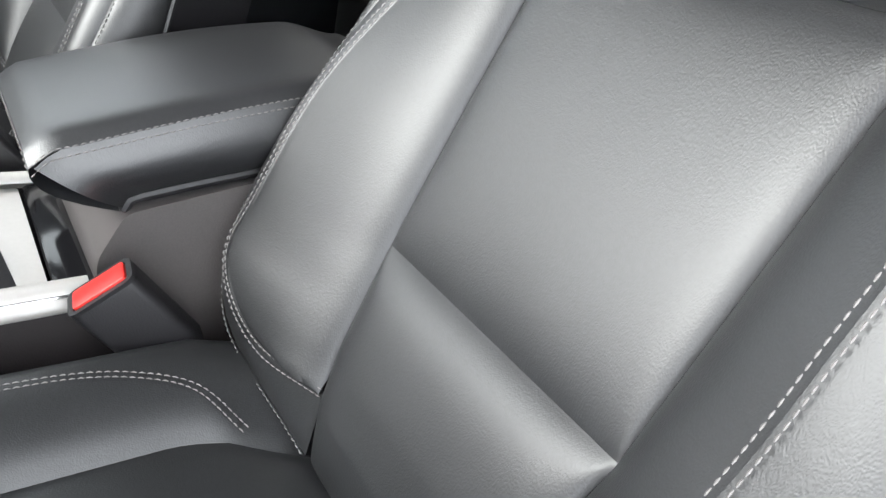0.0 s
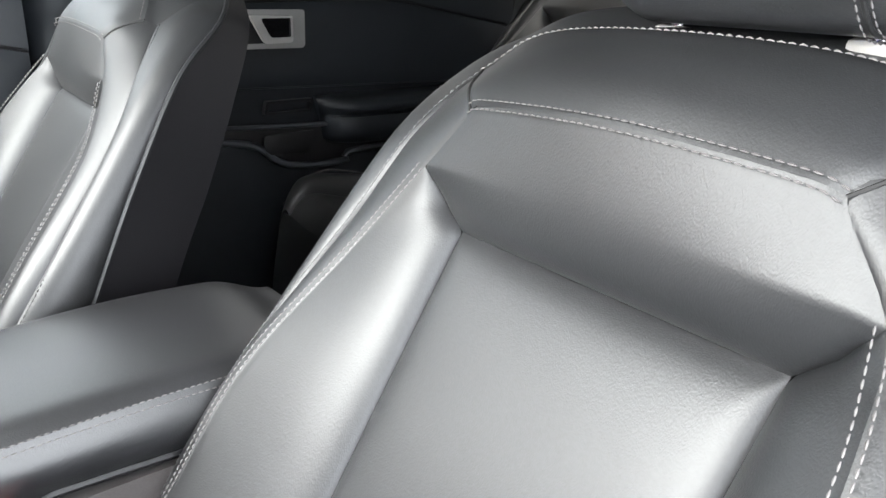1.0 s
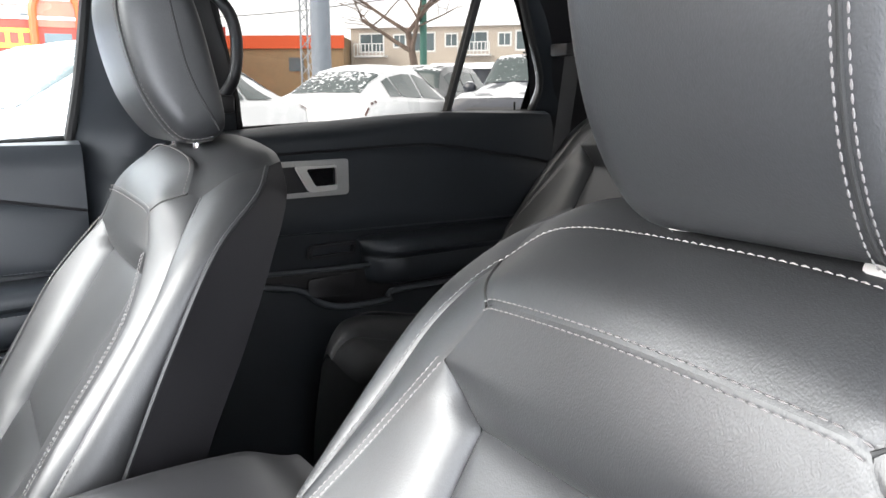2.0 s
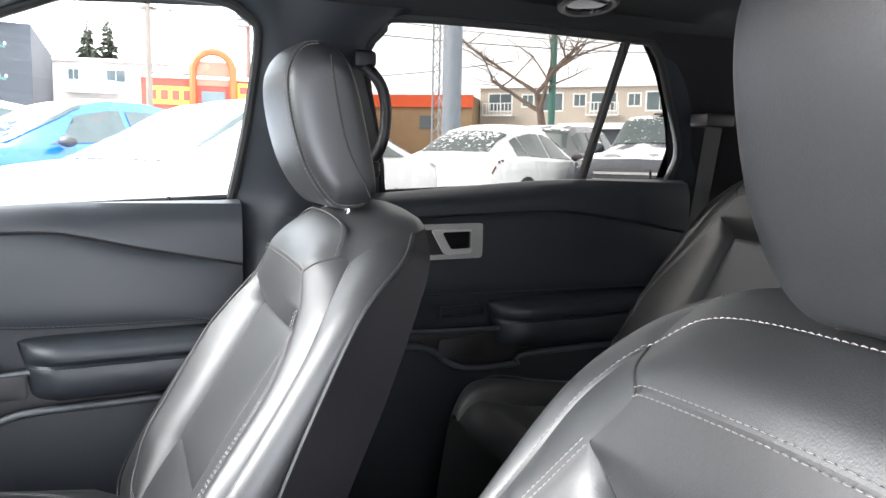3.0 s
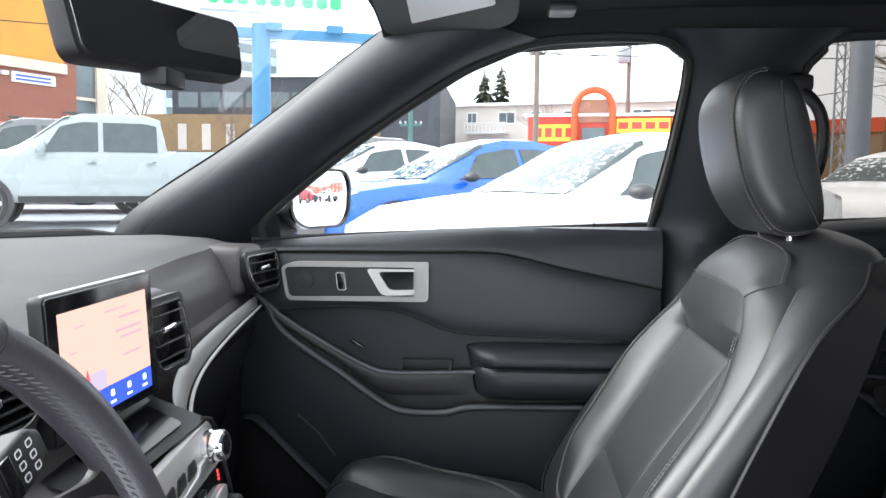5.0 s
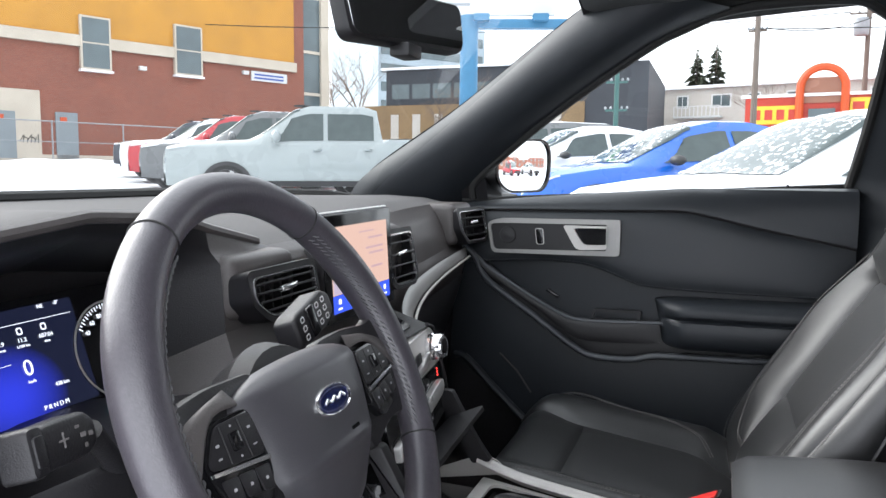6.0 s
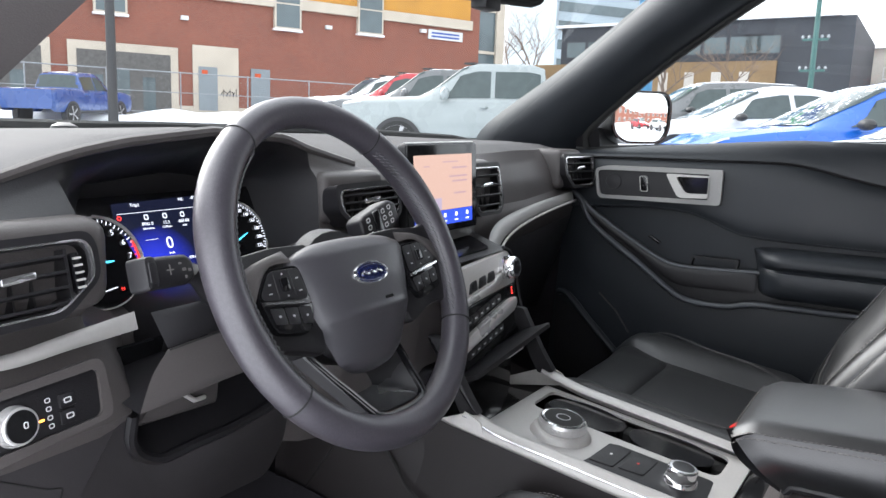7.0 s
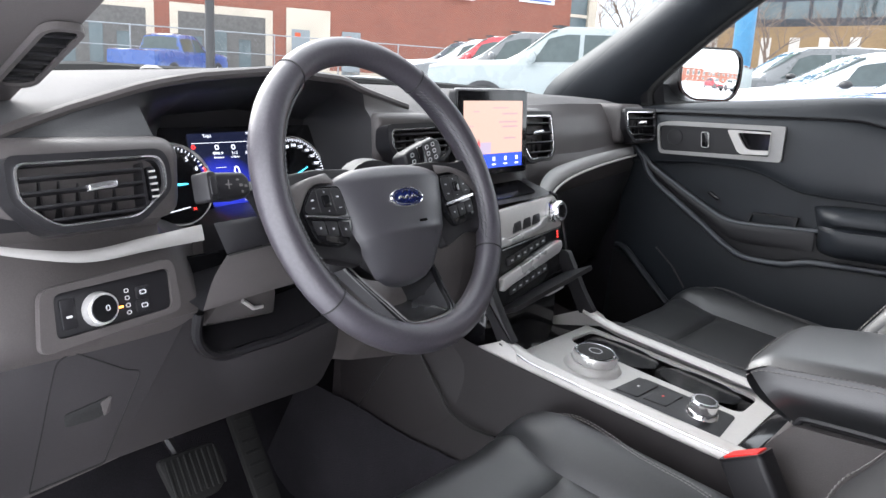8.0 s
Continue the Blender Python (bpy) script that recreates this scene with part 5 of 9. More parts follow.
part("cup_lining", prism(rounded(0.088, 0.302, 0.02, 5, 0.042, -0.137), lambda a, b, c=0: tz(a, b, c - 0.078), 0.004), GLOSS, cn)
for (x0, y0) in ((0.07, 0.0), (0.072, -0.135), (0.012, -0.135), (0.07, -0.268)):
    part("cup_fin", prism(corner_poly([(x0 - 0.018, y0 + 0.012), (x0 + 0.016, y0 + 0.012), (x0 + 0.016, y0 - 0.012), (x0 - 0.018, y0 - 0.012)], 0.004), lambda a, b, c=0: tz(a, b, c - 0.03), 0.018, 0.004), RUBBER, cn)
# front bin and rear slot are solid gloss black blocks, not hollow
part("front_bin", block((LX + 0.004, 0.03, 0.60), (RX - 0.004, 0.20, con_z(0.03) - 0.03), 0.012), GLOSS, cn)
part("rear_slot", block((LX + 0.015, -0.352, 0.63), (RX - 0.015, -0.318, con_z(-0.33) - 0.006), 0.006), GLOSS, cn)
part("bin", prism(corner_poly([(-0.355, 0.700), (-0.385, 0.738), (-0.72, 0.752), (-0.72, 0.36), (-0.34, 0.36), (-0.34, 0.62)], 0.01), lambda a, b, c=0: V(-0.132 + c, a, b), 0.225, 0.006), SOFT, cn, "black storage bin")
for k, (x, lab) in enumerate(((-0.090, 0), (-0.068, 1))):
    part("button", prism(corner_poly([(-0.100 + 0.01 * k, -0.130 - 0.04 * k), (-0.028, -0.135 - 0.04 * k), (-0.026, -0.168 - 0.04 * k), (-0.094 + 0.01 * k, -0.165 - 0.04 * k)], 0.004), tz, 0.004, 0.0015), PLASTIC, cn)
for x, y, ink in ((-0.058, -0.189, RED), (-0.061, -0.150, SILVER)):
    part("symbol", prism(rounded(0.005, 0.0035, 0.001, 2, x, y), lambda a, b, c=0: tz(a, b, c + 0.0042), 0.0003), ink, cn)
gs = thing("gear_selector", (-0.062, -0.045, 0.715), "chrome rotary gear selector on the console", "gear selector")
gz = plane_xyz(tz(-0.055, -0.066, -0.006), (1, 0, 0), (0, 1, 0.125))
part("skirt", lathe([(0.047, 0), (0.047, 0.006), (0.042, 0.014), (0.039, 0.016)], gz, 44), SATIN, gs)
kb = part("knob", lathe([(0.0355, 0.012), (0.0335, 0.014), (0.0335, 0.017), (0.0355, 0.019), (0.0355, 0.028), (0.033, 0.0315), (0.0285, 0.032)], gz, 48), SILVER, gs)
part("bright_ring", lathe([(0.0335, 0.0310), (0.0318, 0.0330), (0.0285, 0.0325)], gz, 48), CHROME, kb)
part("cap", lathe([(0.0290, 0.0320), (0.0285, 0.0331), (0.0275, 0.0334), (0.0005, 0.0334)], gz, 36), RUBBER, kb)
for i in range(48):
    a = 2 * math.pi * i / 48
    part("rib", prism([(0.0350 * math.cos(a + e), 0.0350 * math.sin(a + e)) for e in (-0.03, 0.03)] + [(0.0364 * math.cos(a + e), 0.0364 * math.sin(a + e)) for e in (0.02, -0.02)], lambda p, q, c=0: gz(p, q, c + 0.0195), 0.008), SILVER, kb)
ro = [(0.011 * math.cos(2 * math.pi * i / 28), 0.011 * math.sin(2 * math.pi * i / 28)) for i in range(28)]
part("symbol", ring_plate(ro, [(x * 0.84, y * 0.84) for x, y in ro], lambda p, q, c=0: gz(p, q, c + 0.0335), 0.0003), INK, kb)
dm = thing("drive_mode_knob", (-0.058, -0.245, 0.69), "small chrome drive-mode knob on the console", "rotary knob")
dz_ = plane_xyz(tz(-0.056, -0.248, 0.002), (1, 0, 0), (0, 1, 0.125))
part("knob", lathe([(0.024, 0), (0.022, 0.006), (0.0205, 0.007), (0.0205, 0.02), (0.0185, 0.0225), (0.0150, 0.0225)], dz_, 40), CHROME, dm)
part("cap", lathe([(0.0150, 0.0220), (0.0148, 0.0229)], dz_, 32), GLOSS, dm)

# armrest
ar = thing("armrest", (-0.02, -0.5, 0.75), "padded black leather armrest lid with grey stitching on the console", "armrest")


def arm_top(u, v):
    """u across, v from front to rear"""
    y = -0.322 - 0.36 * v
    half = 0.108 + 0.006 * math.sin(v * 3.1)
    x = -0.018 + (2 * u - 1) * half
    z = 0.811 + 0.016 * math.sin(min(1, v * 1.25) * math.pi * 0.62) + 0.004 * (1 - (2 * u - 1) ** 2) - 0.02 * step(v, 0.8, 1.0)
    z -= 0.010 * (1 - step(v, 0, 0.05)) + 0.010 * abs(2 * u - 1) ** 14
    return V(x, y, z)


part("top_cover", sheet(arm_top, 28, 36), LEATHER_LID, ar)
for u0, s in ((0, -1), (1, 1)):
    edge = curve([arm_top(u0, i / 20) for i in range(21)])

    def flank(u, v):
        p = edge(u)
        return V(p[0] + s * 0.012 * math.sin(v * math.pi) - s * 0.004 * v, p[1] - 0.06 * v * (1 - u) ** 3 * 1.0 - 0.004, p[2] - (0.052 + 0.02 * u) * v)

    part("side_cover", sheet(flank, 28, 10), LEATHER_LID, ar)
    part("stitching", stitches(edge, (s * 0.6, 0, 0.8), offset=0.0), THREAD, ar)
    part("stitching", stitches(curve([edge(i / 20) + V(s * 0.002, 0, -0.006) for i in range(21)]), (s, 0, 0.3), offset=0.0), THREAD, ar)
    part("lid_rim", tube([flank(i / 20, 1.0) + V(-s * 0.002, 0, -0.003) for i in range(21)], 0.005, 8), PLASTIC, ar)
fe = curve([arm_top(i / 12, 0) for i in range(13)])
part("front_cover", sheet(lambda u, v: fe(u) + V(0, -0.06 * v ** 1.3 + 0.012 * math.sin(v * 3.1), -0.052 * v), 16, 8), LEATHER_LID, ar)
part("underside", block((-0.118, -0.70, 0.735), (0.082, -0.40, 0.752), 0.006), PLASTIC, ar)
part("stitching", stitches(fe, (0, 0.8, 0.6)), THREAD, ar)

# the joints in the console flank
part("flank_joint", tube(along(curve([(-0.178, 0.194, 0.690), (-0.180, 0.146, 0.635), (-0.182, 0.113, 0.603), (-0.182, 0.054, 0.592), (-0.180, -0.05, 0.60)]), 20), 0.0022, 6), RUBBER, cn)

# belt buckles
for bx, by, bz, lab in ((-0.178, -0.348, 0.705, "seat belt buckle with a red button beside the driver's seat"), (0.165, -0.285, 0.708, "seat belt buckle with a red button beside the passenger seat")):
    bk = thing("belt_buckle", (bx, by, bz - 0.12), lab, "belt buckle", "belt buckles")
    bp = plane_xyz((bx, by, bz), (0.15, 0.86, -0.48), (-0.98, 0.15, 0.0))
    tip = lambda a, b, c=0: bp(a, b, 0) + V(0, 0.48, 0.87) * c
    part("body", prism(rounded(0.060, 0.036, 0.008, 4), lambda a, b, c=0: tip(a, b, c - 0.10), 0.096, 0.004), PLASTIC, bk)
    part("button", prism(rounded(0.048, 0.025, 0.003, 3), lambda a, b, c=0: tip(a, b, c - 0.005), 0.006, 0.001), RED, bk, "red release button")
    part("collar", ring_plate(rounded(0.060, 0.036, 0.008, 4), rounded(0.050, 0.027, 0.004, 4), lambda a, b, c=0: tip(a, b, c - 0.005), 0.004), PLASTIC, bk)
    part("stem", block((bx - 0.012, by - 0.055, bz - 0.22), (bx + 0.012, by - 0.015, bz - 0.09), 0.006), PLASTIC, bk)

# pedals and footwell
br = thing("brake_pedal", (-0.45, 0.45, 0.40), "ribbed black brake pedal on a steel arm", "pedal")
bpl = plane_xyz((-0.458, 0.44, 0.475), (1, 0, 0), (0.0, 0.55, 0.83))
part("pad", prism(corner_poly([(-0.058, 0.04), (0.05, 0.04), (0.056, -0.02), (0.03, -0.045), (-0.045, -0.045)], 0.015), bpl, 0.012, 0.004), RUBBER, br)
for i in range(9):
    part("rib", prism(rounded(0.005, 0.066, 0.002, 2, -0.044 + 0.011 * i, 0.0), lambda a, b, c=0: bpl(a, b, c + 0.011), 0.003, 0.001), RUBBER, br)
part("arm", tube([(-0.47, 0.46, 0.50), (-0.49, 0.50, 0.56), (-0.50, 0.56, 0.66)], 0.009, 8), PLASTIC, br)
ac = thing("accelerator_pedal", (-0.33, 0.50, 0.33), "long black accelerator pedal standing on the carpet", "pedal")
apl = plane_xyz((-0.328, 0.46, 0.45), (1, 0, 0), (-0.02, 0.50, 0.86))
part("pad", prism(corner_poly([(-0.025, 0.09), (0.022, 0.09), (0.026, -0.10), (-0.022, -0.10)], 0.012), apl, 0.012, 0.004), RUBBER, ac)
for i in range(8):
    part("rib", prism(rounded(0.034, 0.006, 0.002, 2, 0.0, -0.08 + 0.022 * i), lambda a, b, c=0: apl(a, b, c + 0.011), 0.003, 0.001), RUBBER, ac)
MAT = material("tan_floor_mat", (0.30, 0.21, 0.15), 0.85, vary=0.4, grain=0.002, grain_size=300)
tagged(part("floor_mat", prism(corner_poly([(-0.62, 0.50), (-0.36, 0.48), (-0.34, 0.05), (-0.64, 0.05)], 0.04), lambda a, b, c=0: V(a, b, 0.315 + 0.42 * step(b, 0.48, 0.95) + c), 0.008, 0.003), MAT), "tan paper floor mat on the driver's carpet", "floor mat")
fw = thing("footwell_panel", (-0.2, 0.35, 0.4), "black carpeted panel between footwell and console", "footwell panel")
part("panel", patch(curve([(-0.165, 0.43, 0.40), (-0.165, 0.10, 0.40)]), curve([(-0.17, 0.375, 0.78), (-0.165, 0.08, 0.70)]), curve([(-0.165, 0.43, 0.40), (-0.17, 0.375, 0.78)]), curve([(-0.165, 0.10, 0.40), (-0.165, 0.08, 0.70)]), 12, 12, 0.01, 4, (-1, 0, 0)), FLANK, fw)
part("panel_joint", tube(along(curve([(-0.1775, 0.245, 0.678), (-0.1785, 0.300, 0.600), (-0.1785, 0.338, 0.543)]), 12), 0.0020, 6), RUBBER, fw)
part("tunnel_carpet", patch(curve([(-0.20, 0.62, 0.305), (-0.21, 0.20, 0.305), (-0.21, -0.30, 0.305)]), curve([(-0.182, 0.50, 0.552), (-0.1825, 0.336, 0.545), (-0.1835, 0.226, 0.531), (-0.184, 0.10, 0.528), (-0.1845, -0.10, 0.528), (-0.1845, -0.30, 0.528)]), curve([(-0.20, 0.62, 0.305), (-0.182, 0.50, 0.552)]), curve([(-0.21, -0.30, 0.305), (-0.1845, -0.30, 0.528)]), 24, 10, 0.004, 4, (-1, 0, 0)), CARPET, fw)
part("firewall", patch(curve([(-0.85, 0.80, 0.34), (0.85, 0.80, 0.34)]), curve([(-0.85, 0.46, 0.95), (0.85, 0.50, 0.95)]), curve([(-0.85, 0.80, 0.34), (-0.85, 0.46, 0.95)]), curve([(0.85, 0.80, 0.34), (0.85, 0.50, 0.95)]), 16, 8), CARPET, fw)

# ---- door linings ----


def strip(c_top, c_bot, n=60, m=6, puff=0.0, toward=(-1, 0, 0), p=4):
    a, b = curve(c_top), curve(c_bot)
    return patch(b, a, curve([b(0), a(0)]), curve([b(1), a(1)]), n, m, puff, p, toward)


def yz(pts, x):
    return [(x, y, z) for y, z in pts]


def door(name, label, top, groove, under, sweep, outer, ends, low_z, bezel, arm, pin, extra=None):
    """A door lining: sill, upper trim, recess with a swept grab rail, armrest, lower panel, handle and lock pin."""
    body = tagged(part(name, strip([(x + 0.005, y, z) for x, y, z in top], [(0.80, ends[0], low_z), (0.80, ends[1], low_z)], 30, 12), SHADESKIN), label, "car door", kind="structure")
    part("sill", patch(curve(yz(groove, 0.752)), curve(top), curve([(0.752, *groove[0]), (0.765, groove[0][0], top[0][2] - 0.012), top[0]]), curve([(0.752, *groove[-1]), (0.765, groove[-1][0], top[-1][2] - 0.012), top[-1]]), 60, 10, 0.004, 4, (-1, 0, 1)), SHADESKIN, body)
    part("upper_trim", strip(yz([(y, z - 0.006) for y, z in groove], 0.760), yz(under, 0.748), 60, 10, 0.008, p=5), SHADESKIN, body)
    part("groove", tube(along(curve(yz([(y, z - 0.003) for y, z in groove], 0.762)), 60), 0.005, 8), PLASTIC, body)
    part("recess", strip(yz([(y, z - 0.004) for y, z in under], 0.770), yz(sweep, 0.772), 60, 8), SHADESKIN, body)
    part("trim_edge", tube(along(curve(yz(under, 0.752)), 60), 0.004, 8), SHADESKIN, body)
    part("stitching", stitches(curve(yz([(y, z - 0.0) for y, z in under], 0.7475)), (-1, 0, 0.2), 0.008, 0.006), THREAD_DARK, body)
    part("grab_rail", strip(yz(sweep, 0.757), yz(outer, 0.752), 60, 8, 0.003), PLASTIC, body)
    # highlights on the rail and the lower lip, painted as paler tubes
    part("rail_edge", tube(along(curve(yz(sweep, 0.742)), 60), 0.0055, 8), LITEDGE, body)
    part("lower_edge", tube(along(curve(yz(outer, 0.741)), 60), 0.0075, 10), LITEDGE, body)
    part("lower_panel", strip(yz([(y, z - 0.006) for y, z in outer], 0.762), yz([(ends[0], low_z), ((ends[0] + ends[1]) / 2, low_z), (ends[1], low_z)], 0.775), 50, 12, 0.006), SHADESKIN, body)
    # handle: satin frame, dark plate, pull lever in a cup
    y0, y1, z0, z1 = bezel
    w, h = y0 - y1, z1 - z0
    bp = plane_xyz((0.7395, (y0 + y1) / 2, (z0 + z1) / 2), (0, -1, 0.012), (0, 0, 1))
    fo = corner_poly([(-w / 2, h * 0.38), (-w / 2 + 0.03, h / 2), (w / 2, h / 2), (w / 2, -h / 2), (-w / 2 + 0.012, -h / 2)], [0.012, 0.02, 0.006, 0.010, 0.014])
    fi = corner_poly([(-w / 2 + 0.007, h * 0.34), (-w / 2 + 0.034, h / 2 - 0.011), (w / 2 - 0.030, h / 2 - 0.011), (w / 2 - 0.030, -h / 2 + 0.011), (-w / 2 + 0.018, -h / 2 + 0.008)], [0.010, 0.016, 0.004, 0.004, 0.010])
    bz = part("handle_frame", ring_plate(fo, fi, lambda a, b, c=0: bp(a, b, c - 0.004), 0.010), GREYSATIN, body, "satin silver handle frame")
    part("handle_plate", prism(fi, lambda a, b, c=0: bp(a, b, c - 0.003), 0.004), PLASTIC, bz)
    cx = w / 2 - 0.075
    part("handle_cup", prism(rounded(0.066, h - 0.026, 0.010, 4, cx + 0.012, 0.0), lambda a, b, c=0: bp(a, b, c + 0.001), 0.0015), GLOSS, bz)
    part("handle_lever", ring_plate(corner_poly([(cx - 0.052, 0.028), (cx + 0.046, 0.026), (cx + 0.046, -0.026), (cx - 0.020, -0.028)], [0.008, 0.004, 0.006, 0.012]), corner_poly([(cx - 0.028, 0.022), (cx + 0.045, 0.022), (cx + 0.045, -0.016), (cx - 0.004, -0.017)], [0.008, 0.002, 0.004, 0.010]), lambda a, b, c=0: bp(a, b, c + 0.003 + 0.010 * step(-a, -cx - 0.02, -cx + 0.04)), 0.008), SATIN, bz, "silver pull lever")
    if name == "door_1":
        lk = part("lock_switch", prism(rounded(0.017, 0.036, 0.004, 3, -0.028, 0.0), lambda a, b, c=0: bp(a + b * -0.12, b, c + 0.001), 0.003, 0.001), GLOSS, bz)
        part("switch_rim", ring_plate(rounded(0.019, 0.038, 0.005, 3, -0.028, 0.0), rounded(0.016, 0.035, 0.004, 3, -0.028, 0.0), lambda a, b, c=0: bp(a + b * -0.12, b, c + 0.001), 0.0036), SATIN, lk)
        part("tweeter", lathe([(0.020, 0), (0.019, 0.0015), (0.012, 0.001), (0.008, 0.002)], lambda a, b, c=0: bp(a - w / 2 + 0.050, b + 0.002, c + 0.0012), 28), PLASTIC, bz)
    # armrest
    a0, a1, az = arm
    prof = [(0.785, 0.043), (0.728, 0.040), (0.702, 0.031), (0.694, 0.018), (0.697, 0.006), (0.708, 0.001), (0.698, -0.005), (0.695, -0.03), (0.703, -0.055), (0.725, -0.068), (0.785, -0.07)]
    pc = curve([(x, 0, z) for x, z in prof])

    def arm_f(u, v):
        q = pc(v)
        k = min(1.0, u / 0.13) ** 0.5
        return V(q[0] + (0.757 - q[0]) * (1 - k) * 0.92, a0 - 0.026 * (v - 0.15) * (1 - u) + (a1 - a0) * u, az + q[2] * (0.86 + 0.14 * k) + 0.006 * u)

    pad = part("armrest_pad", sheet(arm_f, 30, 30), SHADESKIN, body, "black padded armrest")
    part("stitching", stitches(curve([arm_f(u, 0.50) for u in np.linspace(0.02, 1, 20)]), (-1, 0, 0.3), 0.007, 0.0052), THREAD_DARK, pad)
    end = [arm_f(0, v) for v in np.linspace(0, 1, 16)]
    part("armrest_end", bm_from(end, [tuple(range(16))]), SHADESKIN, pad)
    if name != "door_1":
        part("pull_cup", prism(corner_poly([(0.012, 0.035), (0.13, 0.03), (0.13, -0.012), (0.03, -0.015)], 0.008), lambda a, b, c=0: V(0.738 - c, a0 + a, az - 0.065 + b), 0.004, 0.001), PLASTIC, body)
    ty = plane_xyz((0.745, a0 + 0.075, az + 0.022) if name != "door_1" else (0.748, a0 + 0.092, az - 0.008), (0, -1, 0), (0, 0, 1))
    part("switch_tray", ring_plate(corner_poly([(-0.052, -0.014), (0.058, -0.012), (0.062, 0.016), (-0.046, 0.014)], 0.004), corner_poly([(-0.046, -0.009), (0.052, -0.008), (0.055, 0.010), (-0.041, 0.009)], 0.003), lambda a, b, c=0: ty(a, b, c - 0.008), 0.016), PLASTIC, body)
    part("lock_pin", lathe([(0.0045, 0), (0.0045, 0.004), (0.0028, 0.006), (0.0030, 0.024), (0.0012, 0.026)], plane_xyz(pin, (1, 0, 0), (0, 1, 0)), 12), GLOSS, body)
    return body


d1 = door("door_1", "black moulded front passenger door with satin handle frame",
          [(0.845, 0.33, 1.108), (0.848, 0.1, 1.122), (0.846, -0.2, 1.136), (0.842, -0.45, 1.150), (0.838, -0.556, 1.157)],
          [(0.31, 1.088), (0.24, 1.097), (0.0, 1.101), (-0.20, 1.104), (-0.27, 1.095), (-0.38, 1.070), (-0.556, 1.036)],
          [(0.30, 0.968), (0.204, 0.976), (0.09, 0.983), (0.003, 0.979), (-0.05, 0.966), (-0.11, 0.943), (-0.156, 0.934), (-0.30, 0.930), (-0.556, 0.930)],
          [(0.255, 0.985), (0.225, 0.956), (0.12, 0.894), (0.05, 0.858), (0.01, 0.846), (-0.06, 0.846), (-0.19, 0.852), (-0.37, 0.856), (-0.556, 0.860)],
          [(0.31, 1.02), (0.262, 0.985), (0.225, 0.925), (0.10, 0.840), (0.02, 0.785), (-0.03, 0.764), (-0.12, 0.764), (-0.18, 0.778), (-0.40, 0.786), (-0.556, 0.80)],
          (0.36, -0.556), 0.36, (0.228, -0.083, 0.996, 1.078), (-0.165, -0.556, 0.868), (0.822, -0.425, 1.137))
# front door: thick grab rail with a ledge behind it, and the window switch
RAIL = [(0.255, 0.983), (0.225, 0.955), (0.12, 0.893), (0.05, 0.857), (0.01, 0.845), (-0.06, 0.845), (-0.175, 0.852)]
RAIL_LOW = [(0.255, 0.976), (0.222, 0.938), (0.108, 0.866), (0.042, 0.820), (0.005, 0.802), (-0.06, 0.800), (-0.175, 0.806)]
part("rail_face", strip(yz(RAIL, 0.738), yz(RAIL_LOW, 0.737), 50, 6, 0.003), PLASTIC, d1, "matt black grab rail face")
part("rail_underside", strip(yz(RAIL_LOW, 0.737), yz([(y, z + 0.003) for y, z in RAIL_LOW], 0.759), 50, 2), PLASTIC, d1)
part("rail_ledge", strip(yz(RAIL, 0.741), yz([(y, z + 0.002) for y, z in RAIL], 0.771), 50, 2), PLASTIC, d1)
part("window_switch", prism(corner_poly([(-0.017, 0.010), (0.012, -0.006), (0.018, -0.003), (-0.010, 0.014)], 0.002), plane_xyz((0.768, 0.072, 0.897), (0, -1, 0), (0, 0, 1)), 0.012, 0.001), GLOSS, d1)
d2 = door("door_2", "black moulded rear passenger door with satin handle frame",
          [(0.842, -0.76, 1.162), (0.841, -1.0, 1.176), (0.840, -1.3, 1.192), (0.836, -1.66, 1.205)],
          [(-0.70, 1.118), (-0.94, 1.124), (-1.20, 1.134), (-1.32, 1.131), (-1.48, 1.108), (-1.66, 1.078)],
          [(-0.70, 0.955), (-0.94, 0.952), (-1.2, 0.950), (-1.66, 0.948)],
          [(-0.70, 0.88), (-0.93, 0.872), (-1.10, 0.868), (-1.20, 0.868), (-1.66, 0.862)],
          [(-0.70, 0.86), (-0.93, 0.838), (-1.0, 0.795), (-1.06, 0.780), (-1.17, 0.782), (-1.20, 0.802), (-1.66, 0.812)],
          (-0.66, -1.68), 0.36, (-0.775, -1.069, 1.030, 1.106), (-1.10, -1.64, 0.888), (0.822, -1.585, 1.203))
# slanted bar of the glass run in the rear door
part("glass_run", tube([(0.829, -1.375, 1.185), (0.76, -1.38, 1.34), (0.674, -1.385, 1.525)], 0.013, 8, flat=0.7), RUBBER, d2)
for lo_, hi_ in (((0.842, -0.87, 1.168), (0.836, -1.66, 1.203)),):
    part("sill_seal", tube([lo_, ((lo_[0] + hi_[0]) / 2, (lo_[1] + hi_[1]) / 2, (lo_[2] + hi_[2]) / 2 + 0.002), hi_], 0.008, 8), RUBBER, d2)
part("sill_seal", tube([(0.850, 0.33, 1.112), (0.852, 0.0, 1.130), (0.84, -0.556, 1.160)], 0.007, 8), RUBBER, d1)
# window surrounds
FW = [(0.845, 0.30, 1.115), (0.829, 0.284, 1.166), (0.765, 0.092, 1.311), (0.708, -0.116, 1.44), (0.690, -0.203, 1.481), (0.676, -0.309, 1.513), (0.674, -0.50, 1.517), (0.684, -0.557, 1.496), (0.699, -0.581, 1.461), (0.769, -0.568, 1.301), (0.838, -0.545, 1.157)]
part("window_frame", tube(along(curve(FW), 90), 0.010, 8), RUBBER, d1, "black rubber window seal")
